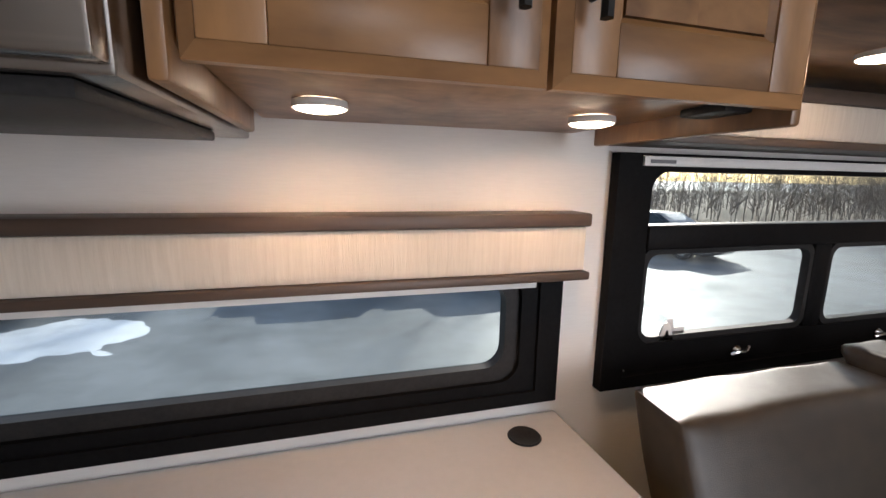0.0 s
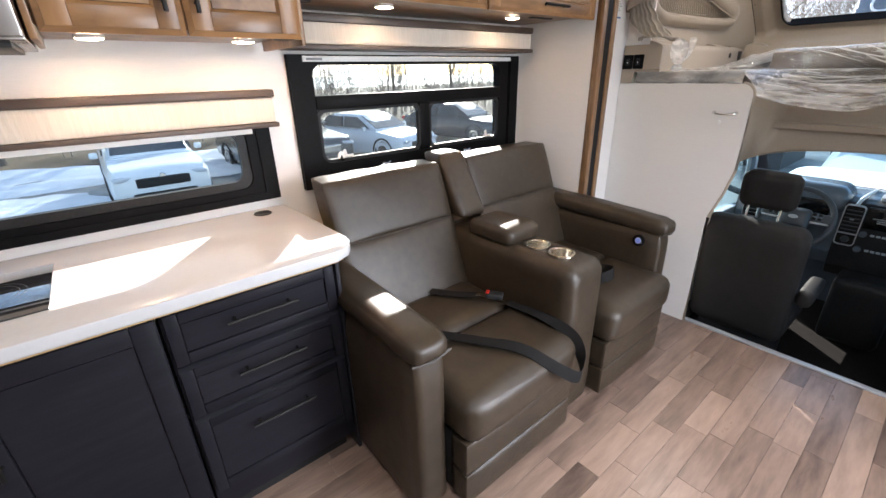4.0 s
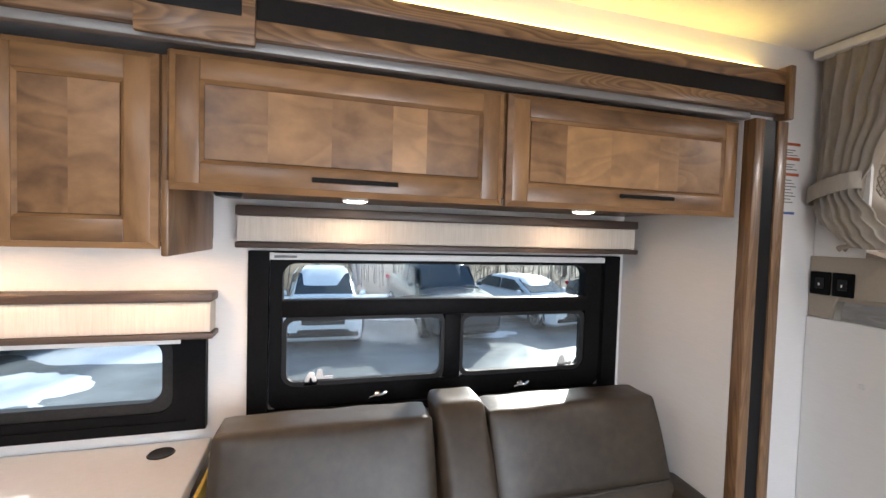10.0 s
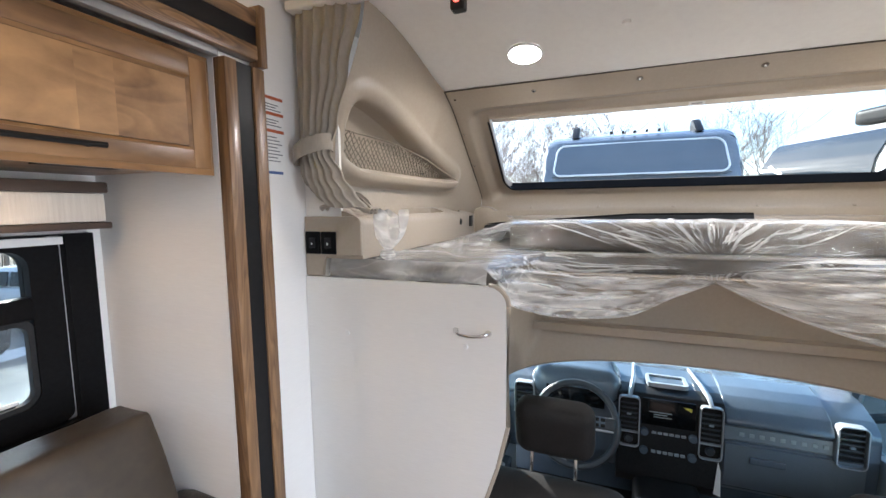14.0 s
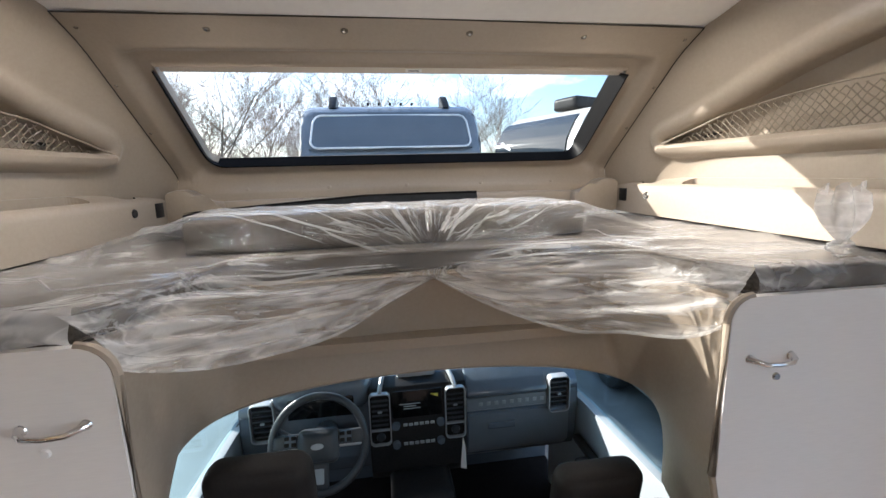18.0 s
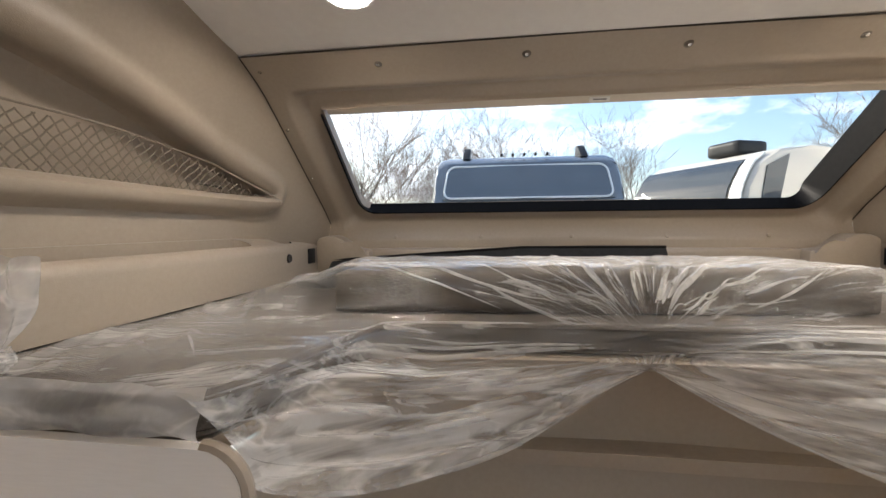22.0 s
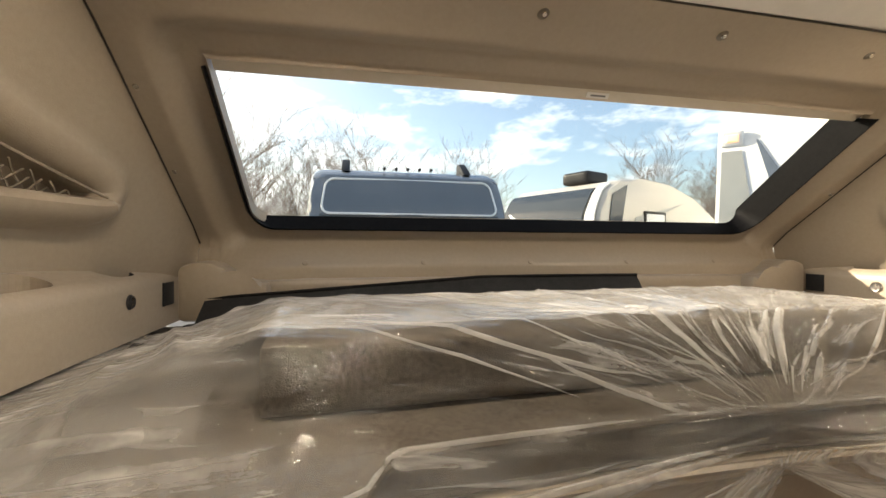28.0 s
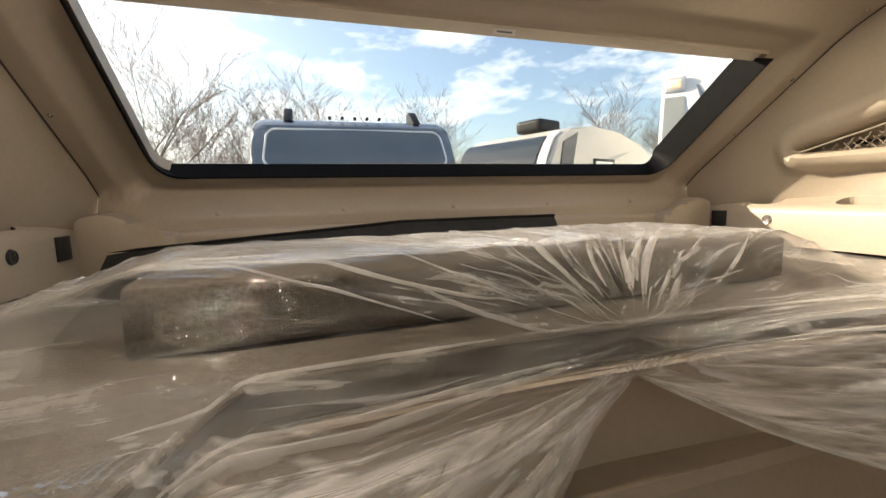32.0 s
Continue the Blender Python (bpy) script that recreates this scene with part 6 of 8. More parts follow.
def top_sheet(u, v):
    y = C + 1.075 - 2.15 * u
    x0 = front_edge(y) + 0.004
    x = x0 + (3.70 - x0) * v ** 1.25
    base = film_base(x, y)
    soft = 1 if base < 1.46 else 0.45
    edge = min(1.0, (x - x0) / 0.05 + 0.15)
    return (x, y, base + (crumple((x, y), 0.009 * soft) + rays((x, y), 0.024)) * edge)


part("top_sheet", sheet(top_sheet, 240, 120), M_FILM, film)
HEMS = {1: ((2.602, -0.045, 1.335), (2.602, -0.068, 1.285), (2.64, -0.15, 1.258), (2.72, -0.242, 1.237), (2.88, -0.396, 1.217), (2.99, -0.543, 1.262), tuple(KNOT)),
        -1: ((2.602, -1.238, 1.335), (2.604, -1.225, 1.275), (2.66, -1.17, 1.225), (2.75, -1.077, 1.208), (2.82, -0.965, 1.193), (2.93, -0.82, 1.225), tuple(KNOT))}


def hem_at(side, u):
    pts = HEMS[side]
    f = u * (len(pts) - 1)
    i = min(int(f), len(pts) - 2)
    t = f - i
    p0, p1, p2, p3 = (Vector(pts[max(0, min(len(pts) - 1, i + k))]) for k in (-1, 0, 1, 2))
    return 0.5 * ((2 * p1) + (p2 - p0) * t + (2 * p0 - 5 * p1 + 4 * p2 - p3) * t * t + (3 * p1 - p0 - 3 * p2 + p3) * t ** 3)


def swag(side, v0, v1):
    """The film's loose front: over the mattress edge, across the bay and down to a hem, folds running to the knot."""
    corner = 0.05 if side > 0 else -1.30

    def fn(u, k):
        v = v0 + (v1 - v0) * k
        hem = hem_at(side, u)
        y0 = corner + (KNOT.y - corner) * (1 - (1 - u) ** 1.1)
        top = Vector((front_edge(y0) + 0.006, y0, 1.394))
        chord = 2.60 + (3.02 - 2.60) * u ** 0.8
        rise = max(0.0, 1 - u / 0.4) if side > 0 else (1 - u) ** 0.8
        mix = 0.45 if side > 0 else 0.65
        lip = Vector(((1 - mix) * (front_edge(y0) - 0.012) + mix * min(chord, front_edge(y0) - 0.012), y0 + (hem.y - y0) * 0.4, 1.335 + 0.058 * rise))
        p = top.lerp(lip, v / 0.3) if v < 0.3 else lip.lerp(hem, (v - 0.3) / 0.7)
        wide = (lip - hem).length
        w = v * 4.6 + 0.5 * math.sin(u * 4)
        fold = noise.noise(Vector((w, u * 0.9, 5 + 3 * side))) + 0.5 * noise.noise(Vector((w * 2.3, u * 1.6, 9 + side)))
        n = Vector((-0.75, 0, 0.6))
        return p + n * fold * 0.19 * wide * min(1, 5 * v) * (0.4 + 0.6 * min(1, 5 * u + 0.2))
    return fn


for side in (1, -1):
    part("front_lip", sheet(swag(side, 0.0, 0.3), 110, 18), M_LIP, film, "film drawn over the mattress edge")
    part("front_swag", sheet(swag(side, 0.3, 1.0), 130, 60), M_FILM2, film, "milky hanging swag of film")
for y0, y1 in ((0.535, 0.0), (-1.815, -1.28)):
    part("end_wrap", sheet(lambda u, v: (2.614 - 0.018 * math.sin(v * 2.4) + 0.006 * noise.noise(Vector((u * 9, v * 3, y0))), y0 + (y1 - y0) * u, 1.40 - 0.062 * v + 0.006 * noise.noise(Vector((u * 7, v, 2)))), 50, 10), M_CREST if y0 > 0 else M_FILM, film, "film wrapped round the mattress end")


def pleat(points, width, name="pleat", label=""):
    """A doubled fold: a narrow arched ribbon, tapered at both ends, whose milk paints its bright streak."""
    pts = [Vector(p) for p in points]
    n = len(pts)
    bm = bmesh.new()
    rows = []
    for i, p in enumerate(pts):
        d = (pts[min(i + 1, n - 1)] - pts[max(i - 1, 0)]).normalized()
        side = d.cross(Vector((-0.45, 0, 0.9))).normalized()
        up = side.cross(d)
        w = width * max(0.05, math.sin(math.pi * (0.03 + 0.94 * i / (n - 1)))) ** 0.7 * (1 + 0.35 * noise.noise(p * 14))
        rows.append([bm.verts.new(p + side * w * q + up * w * 0.55 * (1 - 3.2 * q * q)) for q in (-0.5, -0.28, 0.0, 0.28, 0.5)])
    for a, b in zip(rows, rows[1:]):
        for k in range(4):
            bm.faces.new((a[k], a[k + 1], b[k + 1], b[k]))
    return part(name, bm, M_PLEAT, film, label)


rf = random.Random(31)


def over_film(x, y):
    """A point that lies just over the film."""
    x0 = front_edge(y) + 0.004
    x = max(x, x0)
    soft = 1 if film_base(x, y) < 1.46 else 0.45
    return Vector((x, y, film_base(x, y) + (crumple((x, y), 0.009 * soft) + rays((x, y), 0.024)) * min(1.0, (x - x0) / 0.05 + 0.15) + 0.002))


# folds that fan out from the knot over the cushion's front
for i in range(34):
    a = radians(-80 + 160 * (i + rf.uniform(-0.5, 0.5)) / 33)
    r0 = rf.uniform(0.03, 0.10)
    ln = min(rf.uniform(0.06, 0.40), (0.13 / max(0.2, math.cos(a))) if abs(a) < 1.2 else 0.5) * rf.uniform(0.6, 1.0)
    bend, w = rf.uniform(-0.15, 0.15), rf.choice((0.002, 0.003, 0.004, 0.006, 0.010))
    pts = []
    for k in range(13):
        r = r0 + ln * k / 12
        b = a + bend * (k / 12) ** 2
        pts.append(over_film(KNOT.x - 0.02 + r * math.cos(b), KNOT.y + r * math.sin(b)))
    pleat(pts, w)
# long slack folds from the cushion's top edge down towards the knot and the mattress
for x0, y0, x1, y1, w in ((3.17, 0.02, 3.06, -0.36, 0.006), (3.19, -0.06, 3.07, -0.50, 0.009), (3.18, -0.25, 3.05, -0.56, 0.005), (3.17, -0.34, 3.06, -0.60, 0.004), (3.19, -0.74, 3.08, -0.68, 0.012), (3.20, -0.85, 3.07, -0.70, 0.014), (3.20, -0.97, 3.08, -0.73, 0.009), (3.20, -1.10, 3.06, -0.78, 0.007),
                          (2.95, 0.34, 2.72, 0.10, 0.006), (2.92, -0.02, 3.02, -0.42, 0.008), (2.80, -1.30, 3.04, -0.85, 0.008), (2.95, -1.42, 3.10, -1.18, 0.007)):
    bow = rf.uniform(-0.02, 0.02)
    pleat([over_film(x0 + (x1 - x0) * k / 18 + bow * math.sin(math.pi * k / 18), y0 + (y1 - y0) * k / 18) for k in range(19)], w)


def veil(u, v):
    """A second, slack layer from the cushion's end down to the shelf, in a few broad folds."""
    x = 2.63 + 1.05 * u
    y0 = 0.03 + 0.30 * max(0.0, 3.15 - x) + 0.05 * noise.noise(Vector((x * 7, 0, 0)))
    y = y0 + (0.425 - y0) * v
    w = y * 5.0 - x * 2.2
    fold = max(0.0, 1 - 3 * abs(noise.noise(Vector((w, x * 0.7, 2.0))))) ** 2 + 0.5 * max(0.0, 1 - 4 * abs(noise.noise(Vector((w * 2.3, x * 1.4, 7.0))))) ** 2
    return (x, y, film_base(x, y) + 0.003 + 0.013 * fold * min(1.0, 6 * v) * min(1.0, 6 * (1 - v)))


part("end_veil", sheet(veil, 110, 60), M_VEIL, film, "slack milky layer at the cushion's end")


def crest(u, v):
    """An added milky sheet that paints the window's white reflection over the cushion's top."""
    y = 0.07 - 1.27 * u
    x = 3.165 + 0.045 * u + 0.006 * noise.noise(Vector((y * 9, 0, 3))) + 0.42 * v
    return (x, y, film_base(x, y) + 0.004 + 0.010 * max(0.0, noise.noise(Vector((x * 5 + y * 4, y * 5, 1.0)))) + 0.004 * noise.noise(Vector((x * 14, y * 10, 4.0))))


part("top_glare_sheet", sheet(crest, 110, 40), M_CREST, film, "added milky sheet for the sky reflection on the cushion's film")
# folds along the hanging swags
for side in (1, -1):
    fn = swag(side, 0.0, 1.0)
    for i in range(8):
        v = 0.15 + 0.80 * (i + rf.uniform(-0.4, 0.4)) / 8
        u0, u1 = rf.uniform(0.0, 0.35), rf.uniform(0.7, 0.97)
        drift = rf.uniform(-0.10, 0.10)
        pleat([fn(u0 + (u1 - u0) * k / 22, max(0.02, min(0.99, v + drift * (k / 22 - 0.5)))) + Vector((-0.004, 0, 0.002)) for k in range(23)], rf.choice((0.004, 0.006, 0.008, 0.014)))
    pleat([fn(0.02 + 0.96 * k / 30, 0.985) + Vector((-0.003, 0, 0)) for k in range(31)], 0.011, "hem", "gathered edge of the film")
part("gather", cushion(KNOT.x - 0.002, KNOT.y, KNOT.z + 0.004, 0.018, 0.05, 0.016, 0.007, 7, crease=0.008), M_FILM, film, "tight gathered knot of film")
for y, z, flip in ((0.335, 1.415, -0.3), (-1.515, 1.420, 0.3)):
    bm = bmesh.new()
    bmesh.ops.create_icosphere(bm, subdivisions=4, radius=1)
    for vtx in bm.verts:
        n = vtx.co.copy()
        k = 1 + 0.20 * noise.noise(n * 2.2 + Vector((y, 0, 0))) + 0.16 * noise.noise(n * 5)
        vtx.co = Vector((2.635, y, z)) + Vector((n.x * 0.020, n.y * 0.026, n.z * 0.020)) * k
    knot = part("film_knot", bm, M_FILM2, film, "small tied knot of film")

    def flare(u, v):
        q = 2 * math.pi * u
        r = 0.008 + 0.052 * math.sin(min(1.0, v * 1.25) * math.pi / 2) * (1 - 0.25 * v * v)
        r *= 1 + 0.28 * math.sin(q * 5 + 2 * v) * v + 0.2 * noise.noise(Vector((math.cos(q) * 2, math.sin(q) * 2, v * 2)))
        return (2.635 + 0.55 * r * math.cos(q), y + flip * 0.035 * v + r * math.sin(q), z + 0.010 + 0.120 * v + 0.014 * math.sin(q * 3) * v)
    part("flared_end", sheet(flare, 70, 22), M_TUFT, knot, "flared loose end")

# ---- truck cab ----
CABF = -0.36
single("cab_floor", box(2.62, 4.5, C - 0.92, C + 0.92, CABF - 0.05, CABF), M_CARPET, "black carpeted cab floor", "floor", kind="structure")
single("cab_step", box(2.604, 2.64, -1.16, 0.02, CABF, 0.004, 0.006), M_CARPET, "black carpeted step down to the cab", "step", kind="structure")
single("step_edge", cushion(2.615, C + 0.07, 0.004, 0.035, 1.18, 0.012, 0.005, 4), M_SILVER, "metal threshold strip at the cab", "threshold", kind="structure")
single("cab_headliner", box(3.02, 3.9, C - 0.82, C + 0.82, 1.10, 1.13), M_CAP, "tan cab headliner", "ceiling", kind="structure")

dash = thing("dashboard", (3.9, C, 0.1), "charcoal truck dashboard with silver vent frames", "dashboard")
prof = [(3.78, 0.16), (3.745, 0.25), (3.74, 0.42), (3.75, 0.50), (3.738, 0.520), (3.745, 0.545), (3.80, 0.585), (3.90, 0.620), (4.05, 0.632), (4.36, 0.58), (4.36, 0.16)]
part("body", prism(prof, "y", C - 0.83, C + 0.83, 0.006), M_DASH, dash)
part("lower_panel", prism([(3.80, 0.14), (3.735, 0.22), (3.728, 0.41), (3.76, 0.42)], "y", C - 0.78, C - 0.25), M_GLOVE, dash, "grey glovebox panel")
part("glovebox_handle", cushion(3.724, -1.06, 0.345, 0.012, 0.14, 0.035, 0.005, 4), M_DASH, dash)
part("trim_band", prism([(3.742, 0.425), (3.730, 0.435), (3.735, 0.495), (3.75, 0.5)], "y", -1.30, -0.885), M_BAND, dash, "grey band with embossed marks")
for i in range(9):
    part("emboss", box(3.7285, 3.7315, -1.285 + i * 0.04, -1.265 + i * 0.04, 0.455, 0.475, 0.001), M_DASHL, dash)
part("passenger_pad", prism([(3.745, 0.500), (3.722, 0.508), (3.714, 0.522), (3.722, 0.540), (3.765, 0.575), (3.83, 0.612), (3.90, 0.634), (4.00, 0.645), (4.10, 0.640), (4.20, 0.60), (4.20, 0.50)], "y", -1.30, -0.885, 0.008), M_DASH, dash)
part("gauge_hood", cushion(3.845, -0.19, 0.595, 0.29, 0.47, 0.175, 0.075, 11, (0, 0, 0.015)), M_DASH, dash, "instrument hood")
part("gauge_panel", box(3.70, 3.708, -0.34, -0.04, 0.50, 0.60, 0.002), M_SCREEN, dash, "dark instrument cluster")
stk = part("console_panel", prism([(3.76, 0.10), (3.70, 0.18), (3.690, 0.40), (3.70, 0.585), (3.715, 0.610), (3.80, 0.628), (3.80, 0.10)], "y", -0.875, -0.405, 0.006), M_BLACKP, dash, "black centre stack")
part("screen", box(3.688, 3.694, -0.755, -0.515, 0.462, 0.60, 0.003, m=None), M_SCREEN, stk, "dark touch screen")
for i, (yy, w) in enumerate(((-0.60, 0.10), (-0.60, 0.06), (-0.61, 0.08))):
    part("screen_text", box(3.6865, 3.6878, yy - w / 2, yy + w / 2, 0.53 - i * 0.012, 0.535 - i * 0.012), M_DASHL, stk)
part("screen_icon", prism([(-0.70, 0.575), (-0.735, 0.575), (-0.735, 0.555)], "x", 3.6865, 3.6878), pbr("yellow_icon", (0.75, 0.65, 0.1), None, 0.4), stk, "yellow icon")
for y, z0, z1 in ((-0.458, 0.335, 0.60), (-0.818, 0.335, 0.60)):
    v = part("vent_frame", ring(rounded(y - 0.050, y + 0.050, z0, z1, 0.022), rounded(y - 0.0450, y + 0.0450, z0 + 0.005, z1 - 0.005, 0.018), "x", 3.674, 3.70), M_SILVER, dash, "slim silver vent frame")
    part("vent_well", prism(rounded(y - 0.0435, y + 0.0435, z0 + 0.0065, z1 - 0.0065, 0.017), "x", 3.690, 3.698), M_BLACKM, v, "black vent well")
    part("cross_bar", box(3.675, 3.69, y - 0.0435, y + 0.0435, z0 + 0.076, z0 + 0.082), M_SILVER, v)
    for k in range(6):
        part("slat", box(3.680, 3.690, y - 0.038, y + 0.038, z0 + 0.100 + k * 0.025, z0 + 0.106 + k * 0.025), M_WHEEL, v)
    part("vane_tab", box(3.676, 3.684, y - 0.010, y + 0.010, z0 + 0.168, z0 + 0.178, 0.002), M_DASHL, v)
    part("knob", lathe([(0.0, 0.012), (0.018, 0.012), (0.022, 0.0)], (3.688, y, z0 + 0.04), 18, pose(0, 0, 0, 0, -90)), M_WHEEL, v)
for y in (0.08, -1.36):
    v = part("vent_frame", ring(rounded(y - 0.055, y + 0.055, 0.39, 0.585, 0.024), rounded(y - 0.050, y + 0.050, 0.395, 0.580, 0.020), "x", 3.708, 3.75), M_SILVER, dash, "slim silver vent frame")
    part("vent_well", prism(rounded(y - 0.048, y + 0.048, 0.397, 0.578, 0.018), "x", 3.730, 3.745), M_BLACKM, v, "black vent well")
    for k in range(6):
        part("slat", box(3.716, 3.730, y - 0.044, y + 0.044, 0.418 + k * 0.026, 0.424 + k * 0.026), M_WHEEL, v)
    part("vane_tab", box(3.712, 3.720, y - 0.010, y + 0.010, 0.482, 0.492, 0.002), M_DASHL, v)
for y in (-0.53, -0.745):
    part("dial", lathe([(0.0, 0.018), (0.017, 0.018), (0.02, 0.014), (0.021, 0.0)], (3.69, y, 0.425), 20, pose(0, 0, 0, 0, -90)), M_DASH, stk)
    part("dial", lathe([(0.0, 0.018), (0.017, 0.018), (0.02, 0.014), (0.021, 0.0)], (3.692, y, 0.325), 20, pose(0, 0, 0, 0, -90)), M_DASH, stk)
for k in range(6):
    part("button", box(3.683, 3.69, -0.715 + k * 0.026, -0.695 + k * 0.026, 0.42, 0.432, 0.001), M_DASHL, stk)
    part("button", box(3.685, 3.692, -0.715 + k * 0.026, -0.695 + k * 0.026, 0.318, 0.332, 0.001), M_DASHL, stk)
part("top_tray", ring(rounded(3.775, 3.905, -0.735, -0.545, 0.02), rounded(3.79, 3.89, -0.72, -0.56, 0.012), "z", 0.626, 0.648), M_SILVER, dash, "dash top tray rim")
part("tray_floor", box(3.79, 3.89, -0.72, -0.56, 0.633, 0.6385), M_DASH, dash)
for y, d in ((-0.458, -0.04), (-0.818, 0.04)):
    part("silver_rail", tube([(3.688, y, 0.598), (3.72, y + d * 0.2, 0.628), (3.82, y + d * 0.6, 0.645), (4.06, y + d, 0.638)], [0.010, 0.012, 0.011, 0.008], 8), M_SILVER, dash, "silver rail over the dash top")
part("lower_console", cushion(3.66, -0.64, -0.05, 0.30, 0.30, 0.44, 0.04, 6), M_BLACKP, dash, "black lower console")
tag = single("hang_tag", prism([(-0.835, 0.18), (-0.865, 0.17), (-0.86, 0.30), (-0.848, 0.345)], "x", 3.66, 3.6625), M_LABELW, "white paper tag hanging from the dash", "tag")

wheel = thing("steering_wheel", (3.52, -0.206, 0.50), "black steering wheel with a grey hub badge", "steering wheel")
WT = Matrix.Translation((3.505, -0.206, 0.50)) @ pose(0, 0, 0, 0, -68)
RIM = 0.192


def wpt(a, r, h=0.0):
    return WT @ Vector((r * math.cos(radians(a)), r * math.sin(radians(a)), h))


part("rim", tube([wpt(a, RIM) for a in range(0, 360, 8)], 0.0165, 12, closed=True), M_WHEEL, wheel)
hub = part("hub", cushion(-0.005, 0, 0.014, 0.135, 0.165, 0.055, 0.024, 9, (0.002, 0.002, 0.014)), M_WHEEL, wheel, "padded hub with a round lower edge")
hub.data.transform(WT)
part("badge", lathe([(0.0, 0.004), (0.018, 0.003), (0.020, 0.0)], (0, 0, 0), 24), M_SILVER, hub, "plain oval badge").data.transform(WT @ Matrix.Translation((0, 0, 0.056)) @ Matrix.Diagonal((0.62, 1.3, 1, 1)))
for s in (-1, 1):
    sp = part("spoke", cushion(0.018, s * 0.125, 0.004, 0.06, 0.12, 0.03, 0.012, 6), M_WHEEL, wheel)
    sp.data.transform(WT)
    part("spoke_trim", cushion(-0.012, s * 0.125, 0.008, 0.014, 0.10, 0.02, 0.006, 5), M_SILVER, sp, "silver spoke edge").data.transform(WT)
    pad_s = part("switch_pad", cushion(0.024, s * 0.112, 0.02, 0.048, 0.050, 0.016, 0.006, 5), M_DASH, sp)
    pad_s.data.transform(WT)
    for dx in (-0.013, 0.013):
        for dy in (-0.014, 0.014):
            part("switch", box(0.024 + dx - 0.008, 0.024 + dx + 0.008, s * 0.112 + dy - 0.010, s * 0.112 + dy + 0.010, 0.026, 0.031, 0.002), M_BLACKM, wheel).data.transform(WT)
lower_spoke = part("spoke", cushion(-0.125, 0, 0.0, 0.11, 0.075, 0.028, 0.012, 6), M_WHEEL, wheel)
lower_spoke.data.transform(WT)
part("spoke_opening", cushion(-0.125, 0, 0.012, 0.06, 0.04, 0.008, 0.003, 4), M_DASHL, lower_spoke, "grey inset").data.transform(WT)
part("column", tube([(3.53, -0.206, 0.49), (3.76, -0.206, 0.40)], 0.05, 12), M_WHEEL, wheel)
part("stalk", tube([wpt(100, 0.05, -0.05), wpt(70, 0.2, -0.045)], 0.007, 8), M_WHEEL, wheel)


def cab_seat(y, hz, label):
    s = thing("cab_seat", (3.1, y, CABF), label, "seat", "cab seats")
    lean = pose(0, 0, 0, 0, -10)
    part("backrest", cushion(2.87, y, 0.27, 0.16, 0.50, 0.72, 0.06, 9, (0.01, 0.0, 0.01), lean), M_SEATC, s)
    part("cushion", cushion(3.15, y, -0.02, 0.52, 0.50, 0.15, 0.05, 9, (0, 0, 0.012)), M_SEATC, s)
    part("pedestal", box(2.95, 3.32, y - 0.2, y + 0.2, CABF, -0.09, 0.01), M_BLACKP, s)
    h = part("headrest", cushion(2.905, y, hz, 0.10, 0.265, 0.20, 0.042, 9, (0.008, 0.004, 0.006), lean), M_SEATC, s)
    for d in (-0.075, 0.075):
        part("headrest_post", tube([(2.865, y + d, 0.55), (2.895, y + d, hz - 0.08)], 0.006, 8), M_CHROME, h, "chrome post")
    side = 1 if y < C else -1
    part("armrest", cushion(3.02, y + side * 0.29, 0.23, 0.33, 0.075, 0.09, 0.03, 7), M_SEATC, s)
    part("side_trim", cushion(3.0, y - side * 0.26, -0.09, 0.45, 0.03, 0.12, 0.01, 5), M_BLACKP, s)
    return s


